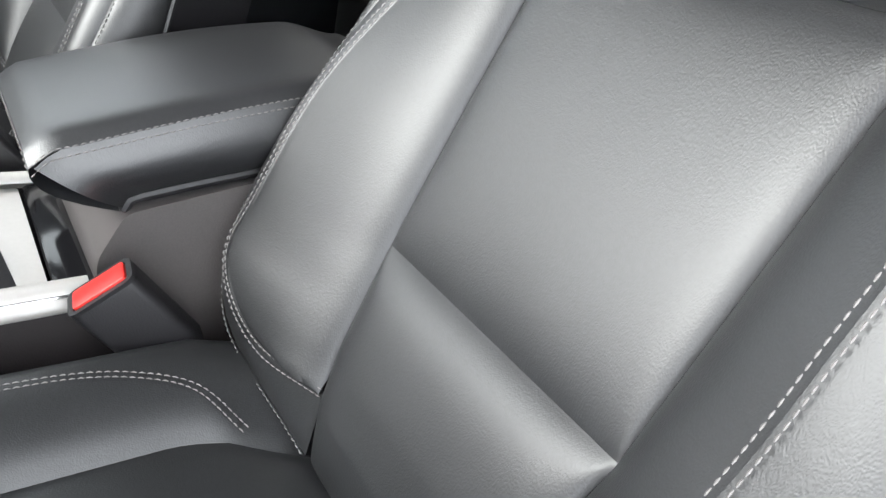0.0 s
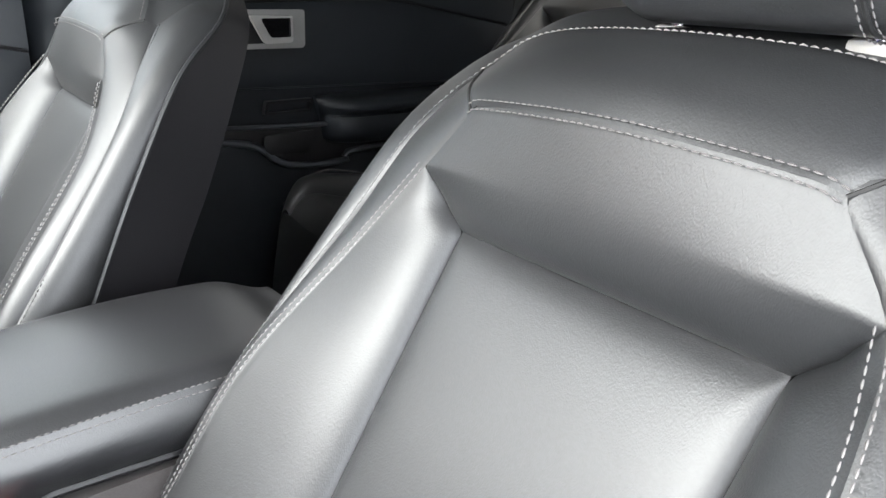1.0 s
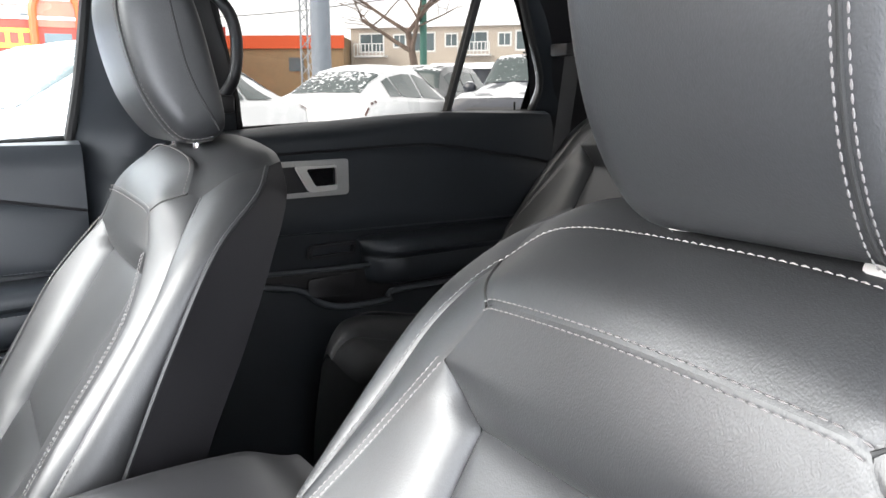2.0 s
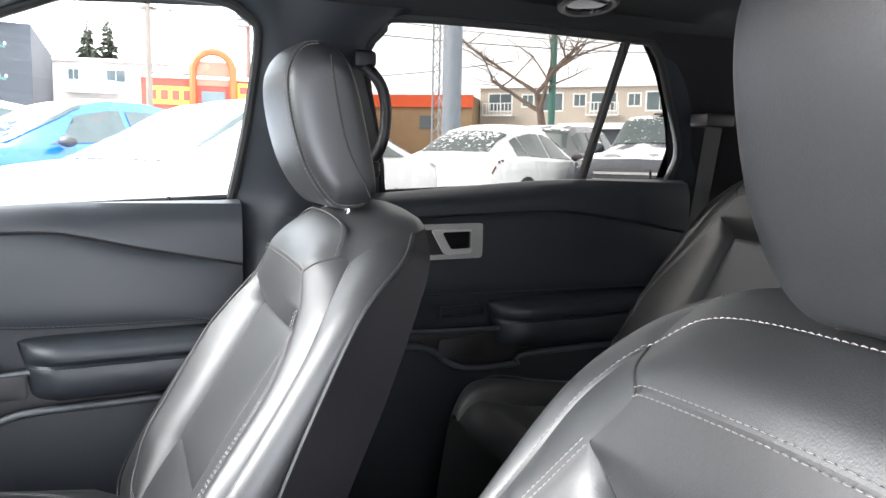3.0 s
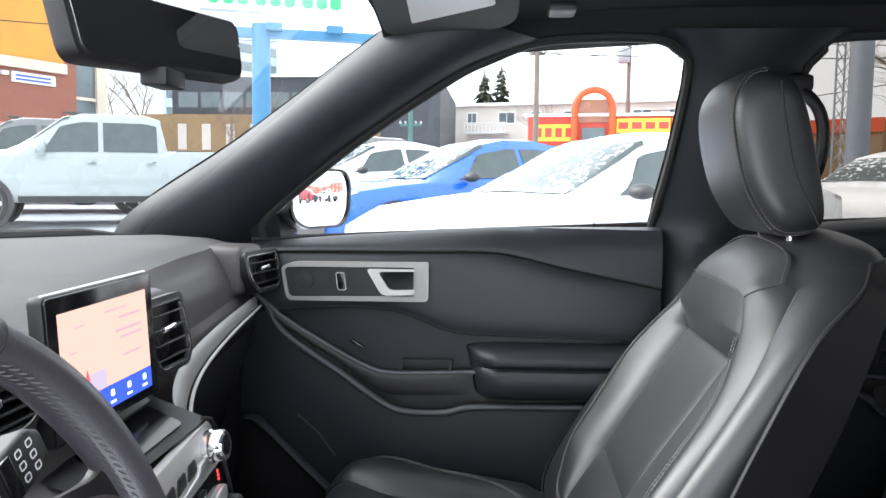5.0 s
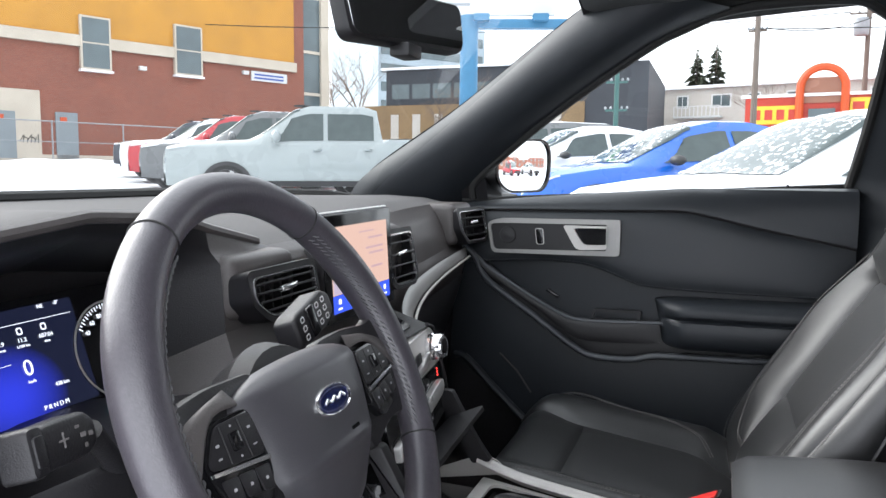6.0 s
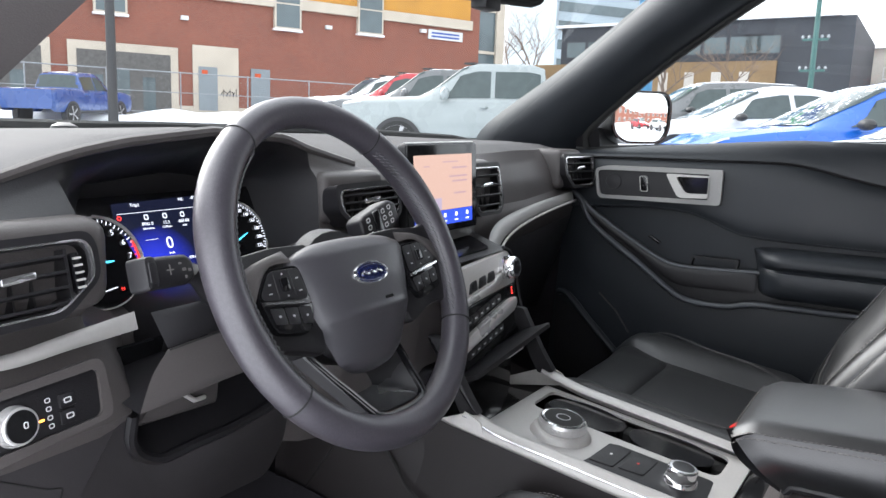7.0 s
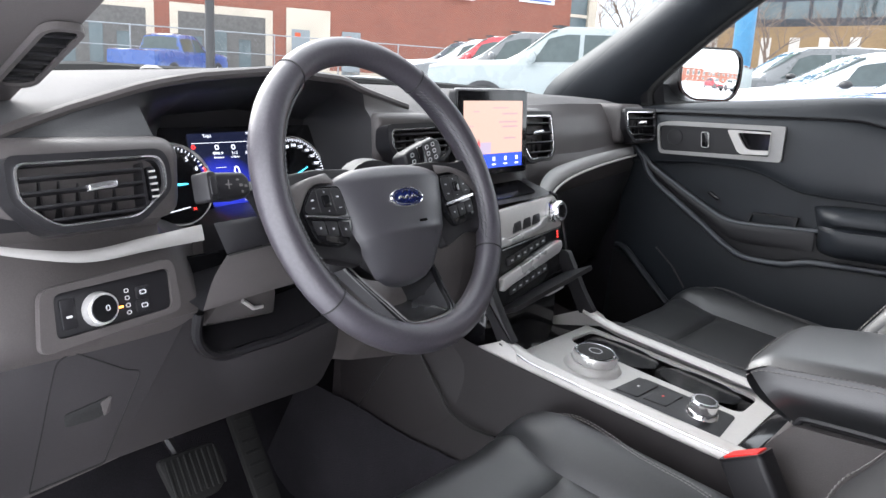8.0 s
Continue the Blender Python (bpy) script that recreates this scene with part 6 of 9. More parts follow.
RW = [(0.838, -0.868, 1.168), (0.785, -0.835, 1.29), (0.711, -0.789, 1.434), (0.685, -0.815, 1.492), (0.674, -0.875, 1.519), (0.674, -1.374, 1.521), (0.681, -1.469, 1.503), (0.725, -1.55, 1.40), (0.778, -1.631, 1.281), (0.812, -1.632, 1.205)]
part("window_frame", tube(along(curve(RW), 90), 0.010, 8), RUBBER, d2, "black rubber window seal")
part("frame_cover", strip([(0.815, -1.632, 1.20), (0.778, -1.631, 1.281), (0.725, -1.55, 1.40), (0.681, -1.469, 1.503)], [(0.795, -1.70, 1.19), (0.765, -1.70, 1.285), (0.71, -1.60, 1.41), (0.665, -1.51, 1.515)], 24, 4, 0.004), SHADESKIN, d2)
# mirror corner cover and storage rail
part("corner_cover", bm_from([(0.846, 0.33, 1.115), (0.842, 0.262, 1.118), (0.812, 0.262, 1.200), (0.795, 0.20, 1.235), (0.80, 0.33, 1.20)], [(0, 1, 2, 4), (4, 2, 3)]), PLASTIC, d1)
part("pocket_rail", tube(along(curve([(0.72, 0.30, 0.742), (0.715, 0.27, 0.738), (0.70, 0.19, 0.672), (0.69, 0.10, 0.597), (0.69, 0.04, 0.56)]), 24), 0.009, 8), SHADESKIN, d1)
part("pocket_line", tube([(0.712, 0.185, 0.757), (0.745, 0.150, 0.708), (0.760, 0.119, 0.655)], 0.0022, 6), SOFT, d1)
part("pocket", strip(yz([(0.30, 0.735), (0.18, 0.665), (0.05, 0.56), (-0.45, 0.52)], 0.705), yz([(0.30, 0.40), (0.1, 0.40), (-0.1, 0.40), (-0.45, 0.40)], 0.715), 30, 8), PLASTIC, d1)

# driver pillar grille
gpl = plane_xyz((-0.752, 0.214, 1.137), V(0.10, -0.878, 0.469), V(0.97, -0.22, 0.0))
part("grille", prism(rounded(0.115, 0.030, 0.010, 4), lambda a, b, c=0: gpl(a, b, -c + 0.004), 0.006, 0.001), GLOSS, pa, "black slotted grille")
part("grille_rim", ring_plate(rounded(0.125, 0.040, 0.014, 4), rounded(0.115, 0.030, 0.010, 4), lambda a, b, c=0: gpl(a, b, -c + 0.004), 0.009), SOFT, pa)
for k in range(6):
    part("slat", prism(rounded(0.003, 0.028, 0.001, 2, -0.045 + 0.018 * k, 0), lambda a, b, c=0: gpl(a, b, -c + 0.003), 0.007), PLASTIC, pa)

# ---- roof fittings ----
mr = thing("rearview_mirror", (-0.04, 0.10, 1.42), "rear-view mirror in a black frame under the header", "mirror")
mp_ = plane_xyz((-0.035, 0.100, 1.383), (0.241, -0.055, 0.014), (0.05, 0.16, 1))
mo = corner_poly([(-0.135, 0.036), (0.132, 0.036), (0.128, -0.036), (-0.125, -0.036)], 0.016, 5)
part("frame", prism(mo, lambda a, b, c=0: mp_(a * (1 - 0.15 * max(0, -c + 0.0) / 0.03), b, c - 0.022), 0.022, 0.006), PLASTIC, mr)
part("glass", prism([(x * 0.955, y * 0.87) for x, y in mo], lambda a, b, c=0: mp_(a, b, c + 0.0005), 0.0015), MIRROR, mr, "mirror glass")
part("button", block(mp_(-0.03, -0.048, -0.02), mp_(0.02, -0.036, 0.0), 0.003), PLASTIC, mr)
part("stem", tube([mp_(0, 0.0, -0.03), (0.0, 0.17, 1.47), (0.0, 0.20, 1.475)], 0.012, 10), PLASTIC, mr)
VISOR = material("grey_visor_cloth", (0.085, 0.087, 0.09), 0.85, vary=0.15, grain=0.0004, grain_size=900, spec=0.2)
vs_ = thing("sun_visor", (0.45, -0.15, 1.54), "dark grey cloth sun visor folded up with a white label", "sun visor")
vp = plane_xyz((0.540, -0.115, 1.552), (1, 0.10, -0.10), (-0.10, 1, 0.0))
vo = corner_poly([(-0.26, 0.120), (0.115, 0.100), (0.135, 0.04), (0.070, -0.120), (0.02, -0.142), (-0.26, -0.120)], 0.03, 5)
part("flap", prism(vo[::-1], lambda a, b, c=0: vp(a, b, -c), 0.022, 0.007), VISOR, vs_)
part("label", prism(corner_poly([(-0.105, 0.052), (0.042, 0.046), (-0.062, -0.096), (-0.165, -0.080)], 0.008)[::-1], lambda a, b, c=0: vp(a, b, -c - 0.022), 0.001), material("white_label", (0.75, 0.75, 0.74), 0.5, vary=0.06), vs_, "white warning label")
part("pivot", tube([vp(0.18, 0.085, -0.010), vp(0.21, 0.10, -0.008)], 0.006, 8), PLASTIC, vs_)
part("clip", block((0.505, -0.352, 1.530), (0.565, -0.305, 1.548), 0.006), PLASTIC, vs_)
gh = thing("grab_handle", (0.665, -0.80, 1.32), "black loop grab handle on the centre pillar", "grab handle")
part("loop", tube(along(curve([(0.70, -0.775, 1.43), (0.66, -0.79, 1.405), (0.655, -0.808, 1.375), (0.655, -0.815, 1.330), (0.66, -0.808, 1.27), (0.70, -0.79, 1.225)]), 30), 0.0115, 10), PLASTIC, gh)
part("mount", block((0.665, -0.80, 1.418), (0.72, -0.755, 1.45), 0.008), PLASTIC, gh)
part("mount", block((0.665, -0.81, 1.205), (0.74, -0.77, 1.24), 0.008), PLASTIC, gh)
dl = thing("dome_lamp", (0.575, -1.21, 1.57), "round black roof lamp and vent ring in the headliner", "roof lamp")
dp = plane_xyz((0.572, -1.21, 1.566), (1, 0, -0.18), (0, -1, 0))
part("ring", lathe([(0.062, 0), (0.062, 0.008), (0.055, 0.013), (0.047, 0.012), (0.046, 0.004)], dp, 40), PLASTIC, dl)
part("lens", lathe([(0.045, 0), (0.044, 0.006), (0.03, 0.008)], dp, 32), GLOSS, dl)
part("switch", block((0.50, -1.09, 1.565), (0.53, -1.06, 1.573), 0.003), PLASTIC, dl)
sb = thing("seat_belt", (0.68, -1.63, 1.1), "black seat belt webbing down the rear quarter trim", "seat belt")
part("webbing", patch(curve([(0.69, -1.595, 1.05), (0.69, -1.642, 1.05)]), curve([(0.66, -1.61, 1.345), (0.66, -1.662, 1.345)]), curve([(0.69, -1.595, 1.05), (0.66, -1.61, 1.345)]), curve([(0.69, -1.642, 1.05), (0.66, -1.662, 1.345)]), 4, 12), material("belt_webbing", (0.06, 0.06, 0.06), 0.8, vary=0.2, grain=0.0006, grain_size=800), sb)
part("guide", block((0.64, -1.68, 1.335), (0.70, -1.595, 1.365), 0.006), PLASTIC, sb)

# door mirror outside
sm = thing("door_mirror", (0.98, 0.25, 1.1), "black door mirror outside the passenger window", "mirror")
gp_ = plane_xyz((1.015, 0.215, 1.203), (0.19, -0.10, 0.0), (-0.003, -0.006, 1))
go = corner_poly([(-0.108, 0.070), (0.085, 0.074), (0.110, 0.045), (0.108, -0.035), (0.080, -0.072), (-0.06, -0.074), (-0.106, -0.045)], 0.028, 5)
part("glass", sheet(lambda u, v: (lambda p: gp_(p[0] * v, p[1] * v, 0.0035 - (p[0] ** 2 + p[1] ** 2) * v * v / 2.7))((go[int(round(u * len(go))) % len(go)][0] * 0.94, go[int(round(u * len(go))) % len(go)][1] * 0.93)), len(go), 10), MIRROR, sm, "convex mirror glass")
part("rim", ring_plate(go, [(x * 0.93, y * 0.92) for x, y in go], lambda a, b, c=0: gp_(a, b, c - 0.008), 0.012), GLOSS, sm)
bm = bmesh.new()
rows = [[bm.verts.new(gp_(x * k, y * k, -d)) for x, y in go] for k, d in ((1.0, 0.004), (1.03, 0.03), (0.98, 0.075), (0.80, 0.11), (0.45, 0.13))]
for a, b in zip(rows, rows[1:]):
    for k in range(len(go)):
        bm.faces.new((a[k], a[(k + 1) % len(go)], b[(k + 1) % len(go)], b[k]))
bm.faces.new(rows[-1])
part("shell", bm, PLASTIC, sm)
part("foot", patch(curve([(0.86, 0.30, 1.10), (1.0, 0.27, 1.12)]), curve([(0.86, 0.32, 1.17), (1.0, 0.28, 1.17)]), curve([(0.86, 0.30, 1.10), (0.86, 0.32, 1.17)]), curve([(1.0, 0.27, 1.12), (1.0, 0.28, 1.17)]), 6, 4), PLASTIC, sm)

tagged(part("trim_kick_passenger", block((0.80, 0.30, 0.30), (0.90, 0.95, 1.09), 0.02), CARPET), "black side trim of the passenger footwell", "kick panel", kind="structure")

# ---- seats ----
DRIVER_X = -0.4345


def seat(x0, dy, dz, label, name="front_seat", headrest=True, door_side=0, head_x=0.0, head_w=0.120, head_z=0.0, top=0.0, seam_a=0.83):
    """A front seat: curved back of stitched panels, headrest on two posts, cushion."""
    th = thing(name, (x0, -0.55 + dy, 0.30), label, "car seat", "car seats")

    def P(a, y, z):
        return V(x0 + a, y + dy, z + dz)

    def C(rows):
        return curve([P(*r) for r in rows])

    def mir(rows, s):
        return [(s * a, y, z) for a, y, z in rows]

    # the front inside the stitched seam: one form, rolled in at the creases
    front = (0, 1, 0.5)
    yk1 = [(-0.14, -0.693, 1.076), (-0.115, -0.690, 1.082), (0, -0.685, 1.088), (0.115, -0.690, 1.082), (0.14, -0.693, 1.076)]
    bolst = [(0.105, -0.476, 0.655), (0.17, -0.452, 0.660), (0.225, -0.448, 0.678), (0.260, -0.458, 0.705), (0.272, -0.488, 0.742), (0.264, -0.555, 0.845), (0.222, -0.638, 0.95), (0.175, -0.678, 1.027)]
    tight = [(0.105, -0.476, 0.655), (0.145, -0.468, 0.672), (0.168, -0.476, 0.705), (0.182, -0.495, 0.76), (0.191, -0.535, 0.825), (0.194, -0.570, 0.885), (0.195, -0.602, 0.935), (0.188, -0.643, 0.985), (0.175, -0.678, 1.027)]
    crease = np.array([(0.100, -0.455, 0.60), (0.105, -0.470, 0.655), (0.113, -0.490, 0.690), (0.125, -0.537, 0.759), (0.130, -0.608, 0.870), (0.135, -0.681, 0.982), (0.155, -0.681, 1.0), (0.175, -0.678, 1.027)])

    def fold(d, wide, deep=0.0065):
        """How far a surface sinks at a distance from its crease."""
        return -deep * math.exp(-d / wide)

    def table(rows, n=240):
        """A smooth edge as close rows, to be looked up by height."""
        c = curve(rows)
        return np.array([c(i / n) for i in range(n + 1)])

    shoulder = [(0.14, -0.693, 1.076), (0.158, -0.706, 1.089), (0.176, -0.733, 1.099)]
    ends = {True: table(tight + shoulder), False: table(bolst + shoulder)}
    crown = table(yk1)

    def depth(z):
        """The depth of the side creases, running out towards the shoulder."""
        return 0.006 * (1 - step(z, 1.0, 1.027))

    def middle(z0, z1, w0, w1, pillow):
        def f(u, v):
            g = lambda k: 0.4 * k + 0.6 * (0.5 - 0.5 * math.cos(math.pi * k))
            u, v = g(u), g(v)
            t, z = 2 * u - 1, z0 + (z1 - z0) * v
            a, y = (np.interp(z, crease[:, 2], crease[:, k]) for k in (0, 1))
            sink = min(fold((1 - abs(t)) * a, 0.006, depth(z)), fold(z - z0, w0, 0.006) if w0 else 0, fold(z1 - z, w1, 0.006) if w1 else 0)
            return P(t * a, y + pillow * (1 - t ** 6) * ease(v, 5) + sink, z)
        return f

    part("lower_panel", sheet(middle(0.60, 0.761, 0, 0.008, 0.008), 40, 44), LEATHER, th)
    part("centre_panel", sheet(middle(0.761, 0.982, 0.020, 0.007, 0.004), 48, 60), LEATHER, th)

    def yoke(u, v):
        g = lambda k: 0.4 * k + 0.6 * (0.5 - 0.5 * math.cos(math.pi * k))
        t, v = 2 * g(u) - 1, g(v)
        zb = 0.982 + 0.094 * v
        rim_ = crease if zb < 1.027 else ends[(1 if t > 0 else -1) == door_side]
        half, yb = (np.interp(zb, rim_[:, 2], rim_[:, k]) for k in (0, 1))
        a = t * half
        top_y, top_z = (np.interp(t * 0.14, crown[:, 0], crown[:, k]) for k in (1, 2))
        y = (1 - v) * (-0.681 * (1 - t * t) + yb * t * t) + v * (top_y * (1 - t ** 4) + yb * t ** 4)
        swell = 0.0105 * math.sin(math.pi * v ** 0.65) * (1 - t ** 4)
        sink = min(fold(v * 0.105, 0.018, 0.006), fold((1 - abs(t)) * half, 0.007, depth(zb)))
        return P(a, y + swell + sink, 0.982 + (top_z - 0.982) * v)

    part("yoke_panel", sheet(yoke, 56, 44), LEATHER, th)
    top1 = [(-0.176, -0.733, 1.099), (-0.125, -0.755, 1.131), (0, -0.750, 1.140), (0.125, -0.755, 1.131), (0.176, -0.733, 1.099)]
    top1 = [(a, y, z + top * (1 - (a / 0.176) ** 2)) for a, y, z in top1]
    tpR = shoulder
    part("top_panel", patch(C(yk1), C(top1), C(mir(tpR, -1)), C(tpR), 44, 24, 0.0004, 10, front, soft=0.004), LEATHER, th)
    cap1 = [(-0.17, -0.86, 1.135), (-0.12, -0.865, 1.142), (0, -0.865, 1.146), (0.12, -0.865, 1.142), (0.17, -0.86, 1.135)]
    cap1 = [(a, y, z + top * (1 - (a / 0.17) ** 2)) for a, y, z in cap1]
    cpR = [shoulder[-1], (0.190, -0.744, 1.094), (0.194, -0.79, 1.122), (0.198, -0.83, 1.130), (0.17, -0.86, 1.135)]
    part("top_cap", patch(C(top1), C(cap1), C(mir(cpR, -1)), C(cpR), 30, 12, 0.006, 4, (0, 0, 1)), LEATHER, th)
    seam = [(0.10, -0.455, 0.60), (0.24, -0.445, 0.640), (0.296, -0.478, 0.70), (0.300, -0.525, 0.775), (0.288, -0.585, 0.862), (0.258, -0.658, 0.962), (0.232, -0.700, 1.035), (0.208, -0.727, 1.074), (0.190, -0.744, 1.094)]
    side_edge = [(0.10, -0.455, 0.60), (0.2, -0.49, 0.60), (0.285, -0.55, 0.63), (0.304, -0.580, 0.72), (0.306, -0.625, 0.83), (0.298, -0.672, 0.93), (0.278, -0.735, 1.04), (0.245, -0.80, 1.10), (0.198, -0.83, 1.130)]
    back_edge = [(0.10, -0.50, 0.58), (0.2, -0.56, 0.58), (0.26, -0.64, 0.60), (0.272, -0.68, 0.70), (0.275, -0.725, 0.82), (0.27, -0.77, 0.92), (0.25, -0.815, 1.02), (0.215, -0.85, 1.09), (0.17, -0.86, 1.135)]
    for s in (1, -1):
        bl = tight if s == door_side else bolst
        cb = C(mir(bl, s))
        bt = ends[bl is tight]

        def inner(u, v):
            z = 0.655 + 0.372 * u
            g = 0.5 * v + 0.5 * (1 - math.cos(math.pi * v / 2))
            a0, y0 = (np.interp(z, crease[:, 2], crease[:, k]) for k in (0, 1))
            a1, y1 = (np.interp(z, bt[:, 2], bt[:, k]) for k in (0, 1))
            w = abs(a1 - a0)
            swell = min(0.010, w * 0.12) * math.sin(math.pi * g ** 0.6)
            return P(s * (a0 + (a1 - a0) * g), y0 + (y1 - y0) * g + swell + fold(g * w, 0.012, depth(z)) * (1 - g) * step(z, 0.655, 0.67), z)

        part("inner_bolster", sheet(inner, 70, 34), LEATHER, th)
        co, cm, cs = C(mir(bl + shoulder, s)), C(mir(seam, s)), C(mir(side_edge, s))
        part("outer_bolster", patch(co, cm, C(mir([bl[0], seam[0]], s)), C(mir([shoulder[-1], seam[-1]], s)), 56, 22, 0.0008, 12, (s, 0.6, 0), soft=0.006), LEATHER, th)
        part("side_panel", patch(cm, cs, lambda v: cm(0), C(mir([seam[-1], (0.194, -0.79, 1.122), side_edge[-1]], s)), 48, 16, 0.003, 12, (s, 0.2, 0), soft=0.008), LEATHER, th)
        ck = C(mir(back_edge, s))
        part("side_shell", patch(cs, ck, C(mir([side_edge[0], back_edge[0]], s)), C(mir([side_edge[-1], back_edge[-1]], s)), 40, 6, 0.0), PLASTIC, th)
        part("piping", tube([p + V(s * 0.002, 0, 0) for p in along(C(mir(side_edge[2:], s)), 40)], 0.0032, 6), LEATHER, th)
        for off in (0.0035, -0.0035):
            part("stitching", stitches(cb, lambda u: V(s * 0.12, 0.95, 0.3), offset=off, lift=0.0032), THREAD, th)
        part("stitching", stitches(cm, lambda u: V(s * 0.75, 0.6, 0.2), offset=0.004, lift=0.0022), THREAD_MID, th)
        part("seam_cord", tube(along(C(mir(tpR, s)), 10), 0.0016, 6), RUBBER, th)
    for off in (0.0035, -0.0035):
        part("stitching", stitches(C(yk1), (0, 0.9, 0.4), offset=off, lift=0.0018), THREAD, th)
    part("stitching", stitches(C(top1), (0, 0.5, 0.8), offset=-0.004, lift=0.0022), THREAD, th)
    bk0 = [(a, y, z) for a, y, z in back_edge[2:]]
    part("back_panel", patch(C(mir(bk0, -1)), C(bk0), C([(-0.26, -0.64, 0.60), (0, -0.665, 0.60), (0.26, -0.64, 0.60)]), C(cap1), 30, 16, 0.02, 3, (0, -1, 0)), PLASTIC, th, "hard black backrest shell")

    if headrest:
        # headrest: a pad whose side outline is drawn in (y, z), swept across
        out = smooth_poly([(-0.680, 1.352), (-0.683, 1.296), (-0.702, 1.224), (-0.732, 1.170), (-0.758, 1.157), (-0.794, 1.164), (-0.805, 1.186), (-0.793, 1.257), (-0.775, 1.337), (-0.757, 1.380), (-0.727, 1.396), (-0.698, 1.388)], 9)
        out = np.array(out)
        cen = out.mean(axis=0)

        def hr(i, a):
            """The pad's skin: i counts round the side outline, a runs across from -1 to 1."""
            b = min(abs(a), 1.0)
            ky = (1 - b ** 15) ** 0.26
            kz = 1 - 0.36 * (1 - math.sqrt(max(0.0, 1 - (max(0.0, b - 0.64) / 0.36) ** 2)))
            o = out[int(round(i)) % len(out)] - cen
            y, z = cen[0] + o[0] * ky, cen[1] + o[1] * kz
            bow = 0.013 * (1 - a * a) * step(y, cen[0] - 0.01, cen[0] + 0.05)
            return P(head_x + a * head_w, y + bow - 0.004, z + head_z)

        hd = part("headrest", sheet(lambda u, v: hr(u * len(out), -math.cos(math.pi * v)), len(out), 60), LEATHER, th)
        arc = list(range(92, len(out))) + list(range(0, 44))
        rim = curve([hr(i, -seam_a) for i in arc])
        way = curve([V(-0.3 - 0.5 * (seam_a > 0.8), *((out[i % len(out)] - cen) * 8)) for i in arc])
        part("seam_cord", tube([p + 0.0004 * way(k / 60) for k, p in enumerate(along(rim, 60))], 0.0015, 6), RUBBER, hd)
        for off in (0.0034, -0.0034):
            part("stitching", stitches(rim, lambda u: way(u), offset=off, lift=0.0012), THREAD, hd)
        if seam_a > 0.8:
            side = []
            for z in np.linspace(1.374, 1.176, 14):
                ys = [a[0] + (b[0] - a[0]) * (z - a[1]) / (b[1] - a[1]) for a, b in zip(out, np.roll(out, -1, axis=0)) if (a[1] - z) * (b[1] - z) < 0]
                t = (1.374 - z) / 0.198
                side.append(P(head_x - head_w * 0.996, max(ys) + (min(ys) - max(ys)) * (0.60 + 0.22 * (2 * t - 1) ** 2 * (t > 0.5)) - 0.004, z + head_z))
            part("seam_cord", tube(along(curve(side), 30), 0.0016, 6), RUBBER, hd)
        for s in (1, -1):
            part("post", tube([P(head_x + s * 0.065, -0.778, 1.13), P(head_x + s * 0.065, -0.775, 1.20)], 0.006, 12), CHROME, th)
            part("post_guide", block(P(head_x + s * 0.065 - 0.017, -0.800, 1.132), P(head_x + s * 0.065 + 0.017, -0.770, 1.143), 0.004), PLASTIC if door_side >= 0 else SATIN, th)

    # cushion: a middle in two panels and two raised sides whose seams run in towards the rear
    def cush(u, v, lift=0.0):
        """u across, v from front (0) to rear (1)"""
        t = 2 * u - 1
        y = -0.022 - 0.478 * v
        w = 0.275 * (1 - 0.16 * max(0.0, 1 - v / 0.18) ** 2)
        k = min(1.0, max(0.0, (abs(t) - 0.40) / 0.35))
        z = 0.662 - 0.062 * v + 0.030 * k * k * (3 - 2 * k) * min(1, v / 0.3 + 0.35)
        z -= 0.07 * max(0.0, (abs(t) - 0.80) / 0.20) ** 2 + 0.05 * max(0.0, 1 - v / 0.13) ** 2 + 0.03 * max(0.0, v - 0.8) / 0.2
        return P(t * w, y, z + lift)

    def seam_u(v):
        """the seam between the middle and a side, as a share of the width"""
        return 0.245 - 0.11 * max(0.0, 1 - v / 0.30) ** 2 + 0.06 * step(v, 0.7, 1.0)

    part("cushion_front", sheet(lambda u, v: cush(seam_u(0.30 * v) + (1 - 2 * seam_u(0.30 * v)) * u, 0.30 * v, 0.010 * ease(u, 10) * ease(v, 8) - 0.005), 28, 20), LEATHER, th)
    part("cushion_rear", sheet(lambda u, v: cush(seam_u(0.30 + 0.7 * v) + (1 - 2 * seam_u(0.30 + 0.7 * v)) * u, 0.30 + 0.70 * v, 0.010 * ease(u, 10) * ease(v, 12) - 0.005), 28, 28), LEATHER, th)
    for s in (0, 1):
        def cs2(u, v):
            m = seam_u(v)
            return cush(m * u if s == 0 else 1 - m + m * u, v, 0.011 * ease(u, 6) - 0.005)
        part("cushion_bolster", sheet(cs2, 18, 40), LEATHER, th)
        rows = [(0.055, 0.02), (0.09, 0.2), (0.115, 0.45), (0.125, 0.60), (0.15, 0.70), (0.19, 0.78), (0.26, 0.83)]
        ln = curve([cush(a if s == 0 else 1 - a, v, 0.0065) for a, v in rows])
        for off in (0.003, -0.003):
            part("stitching", stitches(ln, (0, 0, 1), offset=off, lift=0.001), THREAD, th)
        sk = [cush(0.0 if s == 0 else 1.0, i / 20) for i in range(21)]
        part("cushion_side", sheet(lambda u, v: (lambda p: V(p[0] + (0.012 if s else -0.012) * math.sin(v * 3.1), p[1], p[2] * (1 - v) + 0.33 * v))(curve(sk)(u)), 20, 6), LEATHER, th)
    fr = [cush(i / 20, 0) for i in range(21)]
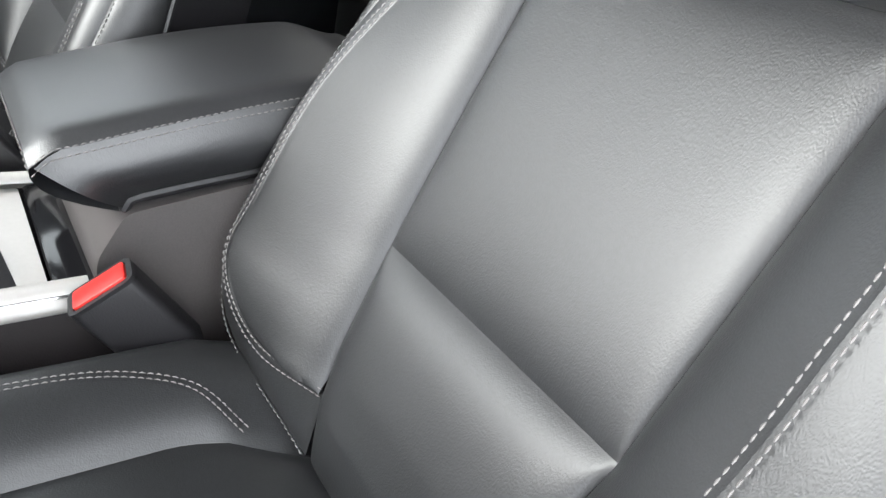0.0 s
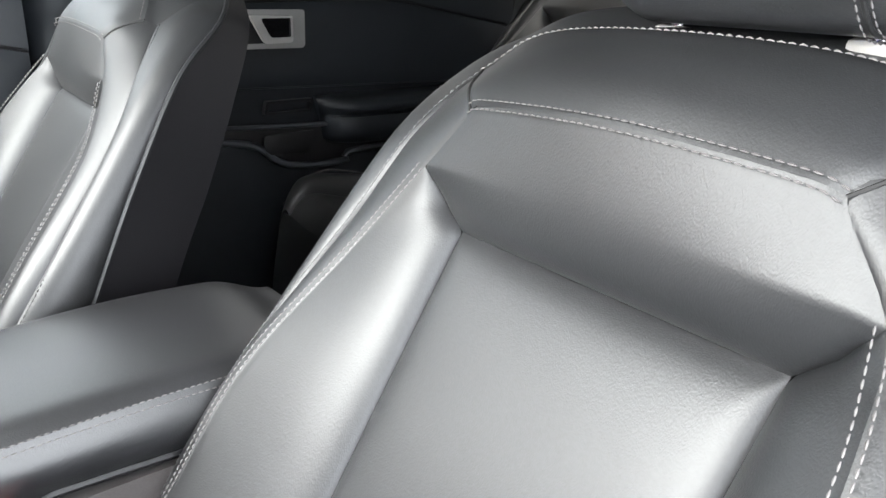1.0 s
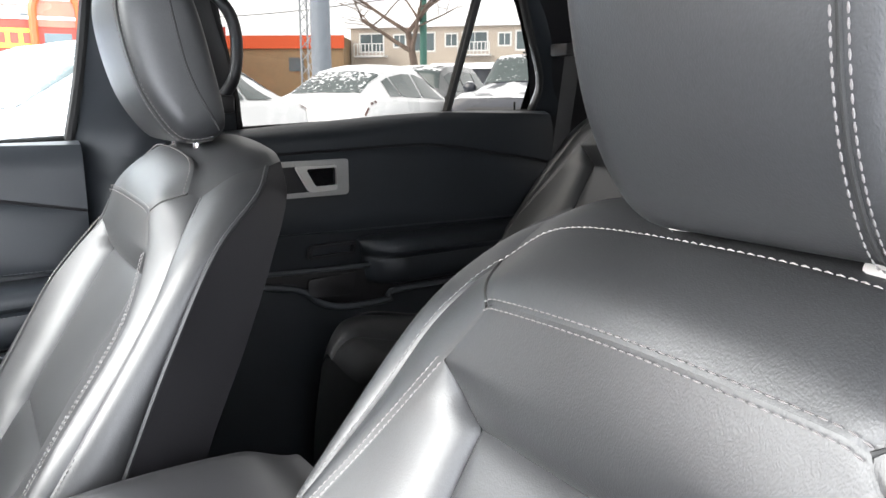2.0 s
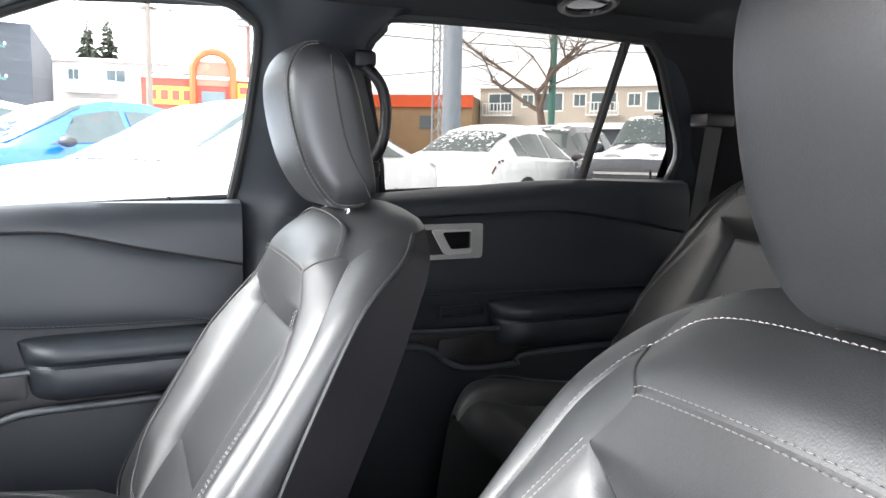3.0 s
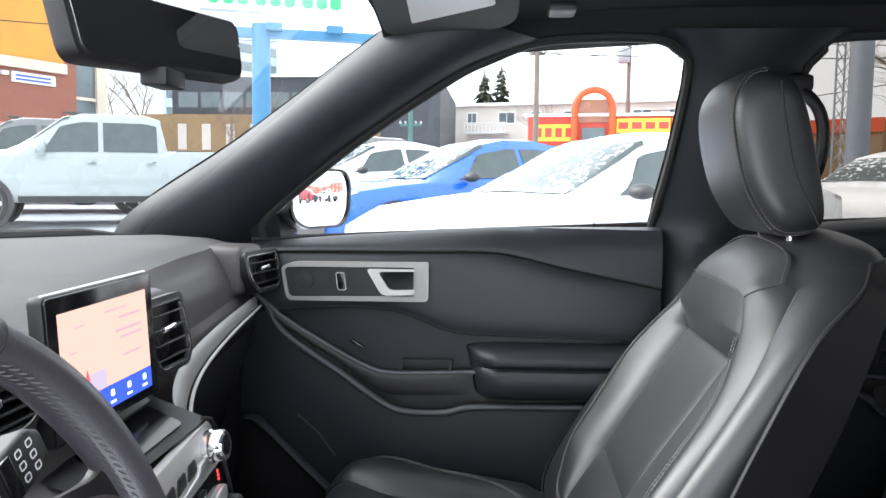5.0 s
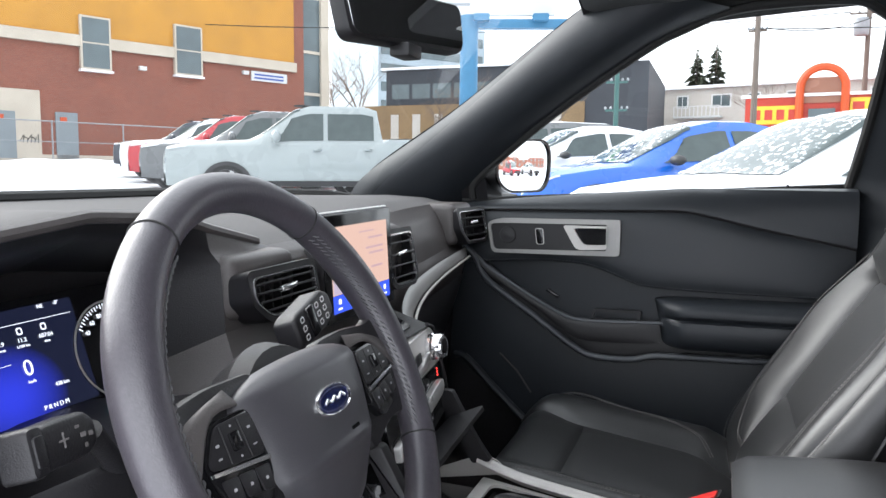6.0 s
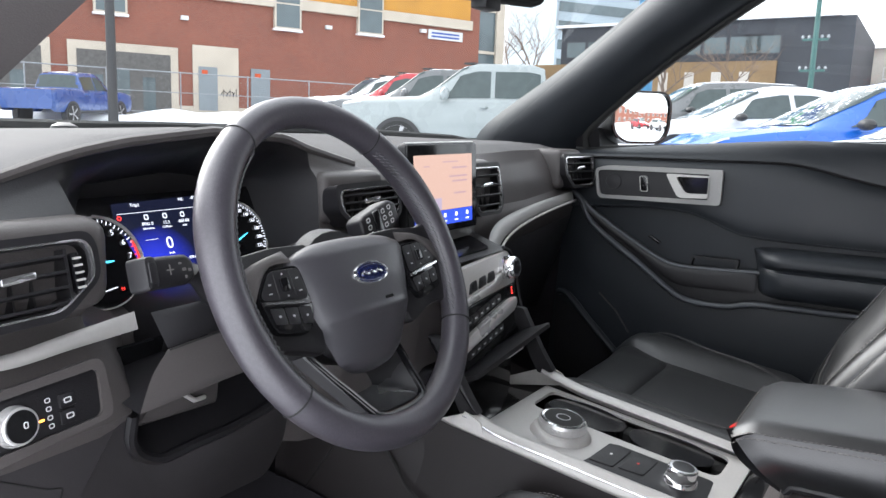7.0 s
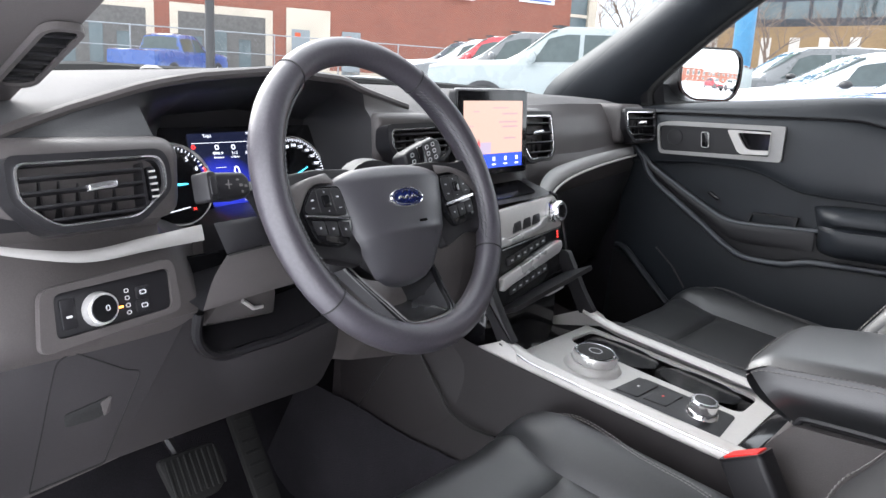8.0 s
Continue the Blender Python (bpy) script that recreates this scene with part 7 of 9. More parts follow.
    part("cushion_nose", sheet(lambda u, v: (lambda p: V(p[0], p[1] + 0.02 * math.sin(v * 2.6), p[2] * (1 - v) + 0.36 * v))(curve(fr)(u)), 20, 6), LEATHER, th)
    part("seat_base", block(P(-0.22, -0.5, 0.30), P(0.22, -0.02, 0.46), 0.02), PLASTIC, th)
    return th


seat(DRIVER_X, 0, 0, "black leather front seat with grey double stitching, behind the steering wheel", door_side=-1, head_x=-0.038, head_w=0.104, head_z=-0.013, seam_a=0.70)
seat(0.4185, 0.121, 0.012, "black leather front passenger seat with grey stitching and raised headrest", door_side=1, top=0.012)
seat(0.4185, -0.93, 0.10, "black leather second-row seat with grey stitching", "rear_seat", False)

# ---- outside ----
SNOW = material("trodden_snow", (0.70, 0.72, 0.75), 0.8, vary=0.10, grain=0.02, grain_size=6, patch=0.5)
FRESH = material("fresh_snow", (0.85, 0.87, 0.90), 0.75, vary=0.06, grain=0.01, grain_size=14)


def land(x, y):
    """The lot climbs gently away from the car's right side."""
    s = 0.94 * x + 0.34 * y
    return 0.040 * max(0.0, s - 1.5) if s < 90 else 3.54


def ground_sheet():
    g = np.concatenate([np.linspace(-160, -40, 7), np.linspace(-34, 70, 53), np.linspace(80, 260, 8)])
    vs = [(x, y, land(x, y) + 0.05 * noise.noise(Vector((x * 0.35, y * 0.35, 0))) * step(math.hypot(x, y), 3.5, 9)) for y in g for x in g]
    n = len(g)
    return bm_from(vs, [(j * n + i, j * n + i + 1, (j + 1) * n + i + 1, (j + 1) * n + i) for j in range(n - 1) for i in range(n - 1)])


tagged(part("ground", ground_sheet(), SNOW), "packed snow over the parking lot", "ground", kind="structure")
# ploughed bank along the street
bank = sheet(lambda u, v: (lambda c: V(c[0] + 1.6 * (v - 0.5) * 0.35, c[1] + 1.6 * (v - 0.5), land(c[0], c[1]) - 0.1 + (0.55 + 0.35 * noise.noise(Vector((u * 23, v * 2, 3)))) * ease(v, 2)))(curve([(-6, 33, 0), (6, 32, 0), (16, 28.5, 0), (27, 23.5, 0), (36, 19.5, 0)])(u)), 120, 12)
tagged(part("snow_bank", bank, FRESH), "ploughed snow bank beside the street", "snow bank", kind="stuff")


def snowy(m, amount, size=3.0):
    """Adds lying snow in patches on the upward faces of a surface."""
    t = m.node_tree
    outp = t.nodes["Material Output"]
    old = outp.inputs[0].links[0].from_socket
    geo = t.nodes.new("ShaderNodeNewGeometry")
    sep = t.nodes.new("ShaderNodeSeparateXYZ")
    t.links.new(geo.outputs["Normal"], sep.inputs[0])
    co = t.nodes.new("ShaderNodeTexCoord")
    nz = t.nodes.new("ShaderNodeTexNoise")
    nz.inputs["Scale"].default_value, nz.inputs["Detail"].default_value = size, 9
    t.links.new(co.outputs["Object"], nz.inputs["Vector"])
    mul = t.nodes.new("ShaderNodeMath")
    mul.operation = "MULTIPLY_ADD"
    mul.inputs[1].default_value, mul.inputs[2].default_value = 1.0, amount - 1.0
    t.links.new(sep.outputs["Z"], mul.inputs[0])
    add = t.nodes.new("ShaderNodeMath")
    t.links.new(mul.outputs[0], add.inputs[0])
    t.links.new(nz.outputs["Fac"], add.inputs[1])
    ramp = t.nodes.new("ShaderNodeValToRGB")
    ramp.color_ramp.elements[0].position, ramp.color_ramp.elements[1].position = 0.48, 0.60
    t.links.new(add.outputs[0], ramp.inputs[0])
    sn = t.nodes.new("ShaderNodeBsdfPrincipled")
    sn.inputs["Base Color"].default_value = (0.82, 0.84, 0.87, 1)
    sn.inputs["Roughness"].default_value = 0.8
    mx = t.nodes.new("ShaderNodeMixShader")
    t.links.new(ramp.outputs[0], mx.inputs[0])
    t.links.new(old, mx.inputs[1])
    t.links.new(sn.outputs[0], mx.inputs[2])
    t.links.new(mx.outputs[0], outp.inputs[0])
    return m


def paint(name, colour, snow=0.5):
    return snowy(material(name, colour, 0.28, vary=0.08, coat=0.6, patch=2.0, grain_size=60), snow)


CARGLASS = snowy(material("car_glass", (0.055, 0.075, 0.075), 0.06, vary=0.2, rough_vary=0.03), 0.06, 16.0)
TYRE = material("tyre", (0.02, 0.02, 0.02), 0.8, vary=0.3)
RIM = material("alloy", (0.45, 0.45, 0.46), 0.35, metal=0.8, vary=0.1)
LAMP = material("lamp_glass", (0.55, 0.56, 0.58), 0.12, vary=0.2)
TAIL = material("tail_lamp", (0.16, 0.09, 0.085), 0.2, vary=0.3)
DARKTRIM = material("dark_car_trim", (0.03, 0.03, 0.032), 0.5, vary=0.2)

KINDS = {
    # length, half width, rows: station, sill height, waist height, roof height, roof half width as a share
    "crossover": (4.7, 0.94, [(0.0, 0.42, 0.62, 0.66, 0.70, 0.62), (0.06, 0.30, 0.74, 0.80, 0.74, 0.80), (0.35, 0.26, 0.86, 0.93, 0.76, 0.95), (0.9, 0.26, 0.94, 1.00, 0.78, 1.0), (1.35, 0.26, 0.98, 1.05, 0.80, 1.0), (1.75, 0.26, 1.00, 1.28, 0.74, 1.0), (2.2, 0.26, 1.01, 1.52, 0.66, 1.0), (2.6, 0.26, 1.02, 1.60, 0.64, 1.0), (3.1, 0.26, 1.03, 1.60, 0.63, 1.0), (3.6, 0.26, 1.05, 1.52, 0.61, 1.0), (4.05, 0.28, 1.06, 1.36, 0.60, 0.99), (4.4, 0.32, 1.05, 1.16, 0.66, 0.96), (4.6, 0.38, 1.00, 1.06, 0.74, 0.92), (4.7, 0.50, 0.80, 0.86, 0.70, 0.84)]),
    "pickup": (5.9, 1.02, [(0.0, 0.60, 0.95, 1.02, 0.80, 0.86), (0.05, 0.45, 1.10, 1.16, 0.80, 0.94), (0.4, 0.42, 1.14, 1.24, 0.82, 0.98), (1.0, 0.42, 1.16, 1.27, 0.82, 1.0), (1.5, 0.42, 1.18, 1.30, 0.82, 1.0), (1.75, 0.42, 1.20, 1.44, 0.78, 1.0), (2.3, 0.42, 1.21, 1.86, 0.72, 1.0), (2.6, 0.42, 1.21, 1.95, 0.71, 1.0), (3.6, 0.42, 1.22, 1.95, 0.71, 1.0), (3.85, 0.42, 1.22, 1.88, 0.72, 1.0), (3.95, 0.42, 1.22, 1.30, 0.85, 1.0), (4.05, 0.45, 1.28, 1.30, 0.90, 1.0), (5.75, 0.50, 1.30, 1.32, 0.90, 1.0), (5.9, 0.60, 1.26, 1.28, 0.86, 0.96)]),
    "suv": (4.9, 0.98, [(0.0, 0.50, 0.80, 0.86, 0.75, 0.76), (0.06, 0.36, 0.94, 1.00, 0.78, 0.88), (0.4, 0.32, 1.02, 1.09, 0.80, 0.97), (1.1, 0.32, 1.05, 1.13, 0.80, 1.0), (1.45, 0.32, 1.07, 1.18, 0.80, 1.0), (2.1, 0.32, 1.08, 1.62, 0.70, 1.0), (2.4, 0.32, 1.08, 1.74, 0.68, 1.0), (3.2, 0.32, 1.09, 1.77, 0.68, 1.0), (4.2, 0.32, 1.10, 1.74, 0.67, 1.0), (4.6, 0.36, 1.10, 1.60, 0.66, 0.98), (4.8, 0.42, 1.08, 1.20, 0.74, 0.95), (4.9, 0.52, 0.90, 0.96, 0.74, 0.88)]),
}


def vehicle(kind, at, heading, body_mat, name, label, dirty=0.0):
    """A parked vehicle: lofted body, glazing, wheels, lamps, mirrors and handles. at: the middle of its nose on the ground."""
    length, hw, rows = KINDS[kind]
    tab = np.array(rows)
    z0 = land(at[0], at[1])
    th = thing(name, (at[0], at[1], z0), label, "car" if kind != "pickup" else "pickup truck", "parked cars")
    f = V(math.sin(radians(heading)), math.cos(radians(heading)), 0)
    r = V(f[1], -f[0], 0)
    pitch = (land(at[0] - f[0] * length, at[1] - f[1] * length) - z0) / length

    def W(x, y, z):
        """x from the nose backwards, y to the vehicle's right"""
        return V(at[0], at[1], z0) - f * x + r * y + V(0, 0, z + pitch * x)

    def surf(x, q, out=0.0):
        """q: -1 (left sill) over 0 (top) to 1 (right sill)"""
        sl, zb, zr, wr, k = (np.interp(x, tab[:, 0], tab[:, i]) for i in range(1, 6))
        w = hw * k
        pts = [(0, zr), (wr * w * 0.6, zr - 0.012), (wr * w * 0.93, zr - 0.04 * min(1, (zr - zb) / 0.3)), (wr * w, zr - 0.10 * min(1, (zr - zb) / 0.4)), (0.945 * w, zb + 0.012), (0.975 * w, zb - 0.03), (w, (sl + zb) * 0.52), (0.99 * w, sl + 0.16), (0.93 * w, sl)]
        t = abs(q) * 8
        i = min(int(t), 7)
        a, b = pts[i], pts[i + 1]
        y, z = a[0] + (b[0] - a[0]) * (t - i), a[1] + (b[1] - a[1]) * (t - i)
        d = V(b[1] - a[1], a[0] - b[0])
        d /= -(np.linalg.norm(d) + 1e-9)
        s = 1 if q >= 0 else -1
        return W(x, s * (y + out * abs(d[0])), z + out * max(0.0, -d[1] if d[1] < 0 else d[1]))

    xs = np.unique(np.concatenate([np.linspace(0, length, 34), tab[:, 0]]))
    qs = np.linspace(-1, 1, 33)
    n, m = len(qs), len(xs)
    arches = (0.19 * length, 0.80 * length if kind != "pickup" else 0.79 * length)
    wr_ = 0.36 if kind != "pickup" else 0.41
    vs = [surf(x, q) for x in xs for q in qs]
    fs = [(j * n + i, j * n + i + 1, (j + 1) * n + i + 1, (j + 1) * n + i) for j in range(m - 1) for i in range(n - 1)]
    fs += [tuple(range(n)), tuple(range((m - 1) * n, m * n))]
    shell = part("body", bm_from(vs, fs), body_mat, th)
    for ax in arches:
        for s in (1, -1):
            c = (ax, s * (hw - 0.10), wr_)
            o = lambda a, b, d=0.0: W(c[0] + a, c[1] + s * d, c[2] + b)
            part("wheel_arch", lathe([(wr_ + 0.06, -0.10), (wr_ + 0.06, 0.113), (wr_ + 0.005, 0.108)], o, 28), DARKTRIM, shell)
            wh = part("wheel", lathe([(wr_ - 0.02, -0.12), (wr_, -0.08), (wr_, 0.09), (wr_ - 0.02, 0.118), (wr_ - 0.09, 0.118)], o, 28), TYRE, th, "black tyre")
            part("rim", lathe([(wr_ - 0.09, 0.05), (wr_ - 0.09, 0.120), (wr_ - 0.12, 0.10), (0.06, 0.112), (0.05, 0.122)], o, 20), RIM, wh, "alloy rim")
            for k in range(5):
                a = 2 * math.pi * k / 5
                q4 = [(math.cos(a + e) * rr, math.sin(a + e) * rr) for rr, e in ((0.05, -0.4), (wr_ - 0.1, -0.13), (wr_ - 0.1, 0.13), (0.05, 0.4))]
                part("spoke", prism(q4, lambda p, q, c=0: o(p, q, c + 0.108), 0.012), RIM, wh)
    # glazing
    i0 = {"crossover": (1.32, 2.25), "pickup": (1.72, 2.42), "suv": (1.42, 2.2)}[kind]
    part("windscreen", sheet(lambda u, v: surf(i0[0] + (i0[1] - i0[0]) * v, (2 * u - 1) * 0.335, 0.012), 16, 10), CARGLASS, th, "snow-flecked windscreen")
    i1 = {"crossover": (3.75, 4.42), "pickup": (3.86, 3.94), "suv": (4.5, 4.78)}[kind]
    part("rear_window", sheet(lambda u, v: surf(i1[0] + (i1[1] - i1[0]) * v, (2 * u - 1) * 0.32, 0.012), 14, 8), CARGLASS, th, "dark rear window")
    spans = {"crossover": ((1.75, 2.72, 0.5), (2.80, 3.55, 0.0), (3.60, 4.0, -1.0)), "pickup": ((1.90, 2.85, 0.5), (2.93, 3.78, 0.0)), "suv": ((1.80, 2.75, 0.5), (2.83, 3.70, 0.0), (3.78, 4.55, 0.0))}[kind]
    for s in (1, -1):
        for a, b, lean in spans:
            def win(u, v):
                lo, hi = a + 0.0, b
                x = lo + (hi - lo) * u
                if lean > 0:
                    x = max(x, lo + lean * v * (1 - u))
                if lean < 0:
                    x = min(x, hi + 0.35 * lean * v * u)
                return surf(x, s * (0.492 - 0.100 * v), 0.010)
            part("side_window", sheet(win, 8, 5), CARGLASS, th)
        mx = {"crossover": 1.85, "pickup": 2.0, "suv": 1.95}[kind]
        mp0 = W(mx, s * (hw + 0.10), np.interp(mx, tab[:, 0], tab[:, 2]) + (0.06 if kind != "pickup" else 0.12))
        hh = 0.065 if kind != "pickup" else 0.12
        b = bmesh.new()
        bmesh.ops.create_uvsphere(b, u_segments=14, v_segments=8, radius=1, matrix=Matrix.Translation(mp0) @ Matrix(((r[0] * 0.13, f[0] * 0.09, 0, 0), (r[1] * 0.13, f[1] * 0.09, 0, 0), (0, 0, hh, 0), (0, 0, 0, 1))))
        part("door_mirror", b, DARKTRIM if kind != "pickup" else body_mat, th)
        for hx in ({"crossover": (), "pickup": (2.75, 3.68), "suv": (2.7, 3.6)}[kind]):
            p = W(hx, s * (hw + 0.005), np.interp(hx, tab[:, 0], tab[:, 2]) - 0.12)
            part("door_handle", block(p - V(0.09, 0.05, 0.02), p + V(0.09, 0.05, 0.02), 0.012), body_mat, th)
        hz = np.interp(0.2, tab[:, 0], tab[:, 2])
        part("headlamp", sheet(lambda u, v: surf(0.02 + 0.40 * u, s * (0.50 + 0.07 * v + 0.05 * (1 - u)), 0.012), 8, 4), LAMP, th, "clear headlamp")
        for k in range(3):
            part("tail_lamp", sheet(lambda u, v: surf(length - 0.02 - 0.078 * k - 0.052 * u, s * (0.52 + 0.10 * v), 0.012), 3, 4), TAIL, th, "dark red tail lamp bar")
        part("sill_strip", sheet(lambda u, v: surf(0.28 * length + 0.42 * length * u, s * (0.92 + 0.08 * v), 0.008), 10, 2), DARKTRIM, th)
    g0, g1 = (0.62, 1.02) if kind == "pickup" else (0.50, 0.66)
    gp = lambda a, b, c=0: W(-0.01 - c, a, b)
    gr_ = part("grille", prism(rounded(hw * 1.25, (g1 - g0) * 0.9, 0.06, 4, 0, (g0 + g1) / 2), gp, 0.02, 0.006), DARKTRIM, th)
    if kind == "pickup":
        for k in range(3):
            part("grille_bar", prism(rounded(hw * 1.2, 0.04, 0.015, 3, 0, g0 + 0.09 + 0.11 * k), lambda a, b, c=0: gp(a, b, c + 0.018), 0.02), RIM, gr_)
        part("bed_floor", sheet(lambda u, v: W(4.1 + 1.65 * v, (2 * u - 1) * hw * 0.8, 1.315), 4, 4), FRESH, th)
        part("roof_lamp", block(W(2.5, -0.2, 1.95) - V(0.02, 0.02, 0), W(2.5, 0.2, 1.97) + V(0.02, 0.02, 0.01)), DARKTRIM, th)
    part("bumper", sheet(lambda u, v: W(-0.03 + 0.05 * abs(2 * u - 1) ** 3, (2 * u - 1) * hw * 0.9, 0.34 + 0.22 * v + (0.12 if kind == "pickup" else 0)), 12, 4), DARKTRIM, th)
    return th


WHITE = paint("white_car_paint", (0.70, 0.71, 0.72), 0.15)
PALE = paint("pale_grey_paint", (0.29, 0.325, 0.325), -0.05)
BLUE = paint("blue_car_paint", (0.008, 0.11, 0.50), -0.1)
NAVY = paint("deep_blue_paint", (0.02, 0.07, 0.26), 0)
REDP = paint("red_car_paint", (0.42, 0.02, 0.03), 0.12)
GREYP = paint("grey_car_paint", (0.12, 0.125, 0.13), 0.15)
DARKP = paint("dark_car_paint", (0.025, 0.03, 0.045), 0.12)

HD = -33.0
vehicle("pickup", (10.6, 9.6), -30, PALE, "pickup_truck", "pale grey crew-cab pickup dusted with snow, in the front row")
for k, (m, lab) in enumerate(((GREYP, "dark grey pickup dusted with snow"), (REDP, "red pickup dusted with snow"), (WHITE, "white pickup under snow"), (DARKP, "black pickup dusted with snow"))):
    vehicle("pickup", (12.7 + 2.3 * k, 12.1 + 2.5 * k), -30, m, "pickup_truck", lab + " in a parked row")
vehicle("crossover", (8.3, 2.35), HD, BLUE, "crossover_car", "bright blue crossover with snow on its glass")
vehicle("crossover", (5.0, 0.85), HD, WHITE, "crossover_car", "white crossover under a sheet of snow")
vehicle("crossover", (11.2, 4.3), HD, WHITE, "crossover_car", "white crossover parked beyond the blue one")
vehicle("suv", (14.0, 6.0), HD, GREYP, "suv_car", "grey sport utility vehicle with snow on its roof")
vehicle("suv", (17.5, 7.0), HD, DARKP, "suv_car", "black sport utility vehicle with snow on its roof")
vehicle("suv", (20.5, 3.2), HD, WHITE, "suv_car", "white sport utility vehicle under snow")
vehicle("suv", (23.0, 6.5), HD, GREYP, "suv_car", "grey sport utility vehicle with a snowy roof")
vehicle("crossover", (12.2, -8.4), 143, WHITE, "crossover_car", "white crossover seen from behind, dusted with snow")
vehicle("pickup", (8.8, -7.6), -40, DARKP, "pickup_truck", "black pickup with a snow-covered bonnet")
vehicle("suv", (16.5, -12.5), 143, GREYP, "suv_car", "grey sport utility vehicle with snow on its roof")
vehicle("pickup", (18.0, 29.5), 60, NAVY, "pickup_truck", "deep blue crew-cab pickup on the street")
vehicle("pickup", (10.0, 27.5), 170, WHITE, "pickup_truck", "white pickup facing the lot")
vehicle("crossover", (9.5, -27.0), 20, REDP, "crossover_car", "red car dusted with snow")
vehicle("crossover", (13.5, -26.0), 20, WHITE, "crossover_car", "white car dusted with snow")


# ---- buildings ----
def brickwork(name, colour, mortar, scale):
    """Coursed brick, too small to pick apart at its distance."""
    m = material(name, colour, 0.85, vary=0.25, patch=0.7, grain_size=20)
    t = m.node_tree
    b = t.nodes["Principled BSDF"]
    co = t.nodes.new("ShaderNodeTexCoord")
    br = t.nodes.new("ShaderNodeTexBrick")
    br.inputs["Scale"].default_value = scale
    br.inputs["Color1"].default_value, br.inputs["Color2"].default_value = (*colour, 1), (*[c * 0.75 for c in colour], 1)
    br.inputs["Mortar"].default_value = (*mortar, 1)
    br.inputs["Mortar Size"].default_value = 0.012
    mp = t.nodes.new("ShaderNodeMapping")
    mp.inputs["Rotation"].default_value = (radians(90), 0, 0)
    t.links.new(co.outputs["Object"], mp.inputs[0])
    t.links.new(mp.outputs[0], br.inputs["Vector"])
    old = b.inputs["Base Color"].links[0].from_socket
    mx = t.nodes.new("ShaderNodeMix")
    mx.data_type = "RGBA"
    mx.inputs["Factor"].default_value = 0.5
    t.links.new(old, mx.inputs["A"])
    t.links.new(br.outputs["Color"], mx.inputs["B"])
    t.links.new(mx.outputs["Result"], b.inputs["Base Color"])
    return m


BRICK = brickwork("red_brick", (0.25, 0.085, 0.055), (0.28, 0.22, 0.19), 3.0)
CREAM = material("cream_stone", (0.52, 0.46, 0.38), 0.8, vary=0.15, patch=0.8, grain_size=15)
ORANGE = material("ochre_panel", (0.50, 0.24, 0.035), 0.7, vary=0.15, patch=0.6, grain_size=12)
PANE = material("window_glass", (0.10, 0.13, 0.14), 0.08, vary=0.25, patch=0.8, rough_vary=0.04)
DOORGREY = material("grey_steel_door", (0.22, 0.25, 0.27), 0.6, vary=0.12, patch=1.5)
STUCCO = material("beige_stucco", (0.42, 0.37, 0.31), 0.85, vary=0.12, patch=0.5, grain_size=10)
PALEWALL = material("pale_siding", (0.50, 0.47, 0.43), 0.8, vary=0.10, patch=0.5, grain_size=8)
CHAR = material("charcoal_cladding", (0.045, 0.05, 0.06), 0.7, vary=0.2, patch=0.6, grain_size=8)
OCHRE = material("ochre_wall", (0.24, 0.16, 0.085), 0.8, vary=0.2, patch=0.6, grain_size=8)
OPENSHADE = material("painted_interior_shade", (0.12, 0.115, 0.11), 0.9, vary=0.3)
STEEL = material("galvanised_steel", (0.32, 0.34, 0.36), 0.5, metal=0.5, vary=0.2)
BLUESTEEL = material("blue_painted_steel", (0.05, 0.20, 0.36), 0.45, vary=0.12)
WOOD = material("weathered_pole", (0.16, 0.13, 0.11), 0.9, vary=0.3, stretch=(6, 6, 0.4))
BARK = material("bare_bark", (0.17, 0.125, 0.10), 0.9, vary=0.35, grain_size=30)
NEEDLES = material("spruce_needles", (0.055, 0.065, 0.04), 0.9, vary=0.4, patch=1.5, grain_size=12)
VIVID = material("vivid_orange", (0.52, 0.07, 0.012), 0.5, vary=0.08)
SIGNYEL = material("yellow_sign", (0.75, 0.50, 0.04), 0.5, vary=0.10)
SIGNRED = material("red_sign", (0.48, 0.05, 0.03), 0.5, vary=0.10)
SIGNWHITE = material("white_sign", (0.62, 0.63, 0.63), 0.5, vary=0.05)
SIGNGREEN = material("green_print", (0.05, 0.40, 0.17), 0.5, vary=0.05)
SIGNBLUE = material("blue_print", (0.04, 0.09, 0.35), 0.5, vary=0.05)


def building(name, left, right, depth, base, top, wall, label):
    """A block whose front runs between two plan points; returns it and its front's place function (along, height, out)."""
    L, R = V(*left, 0), V(*right, 0)
    u = (R - L) / np.linalg.norm(R - L)
    n = V(u[1], -u[0], 0)
    if n @ V(-1, 0, 0) < 0 and n @ (V(0, 0, 0) - L) < 0:
        n = -n
    if n @ (V(0, 0, 0) - (L + R) / 2) < 0:
        n = -n
    ln = np.linalg.norm(R - L)
    th = thing(name, (*((L + R) / 2)[:2], base), label, "building")

    def pl(s, z, o=0.0):
        return L + u * s + n * o + V(0, 0, z)

    b = bm_from([pl(0, base), pl(ln, base), pl(ln, top), pl(0, top), pl(0, base, -depth), pl(ln, base, -depth), pl(ln, top, -depth), pl(0, top, -depth)], [(0, 1, 2, 3), (1, 5, 6, 2), (5, 4, 7, 6), (4, 0, 3, 7), (3, 2, 6, 7)])
    part("wall", b, wall, th, smooth=False)
    return th, pl, ln


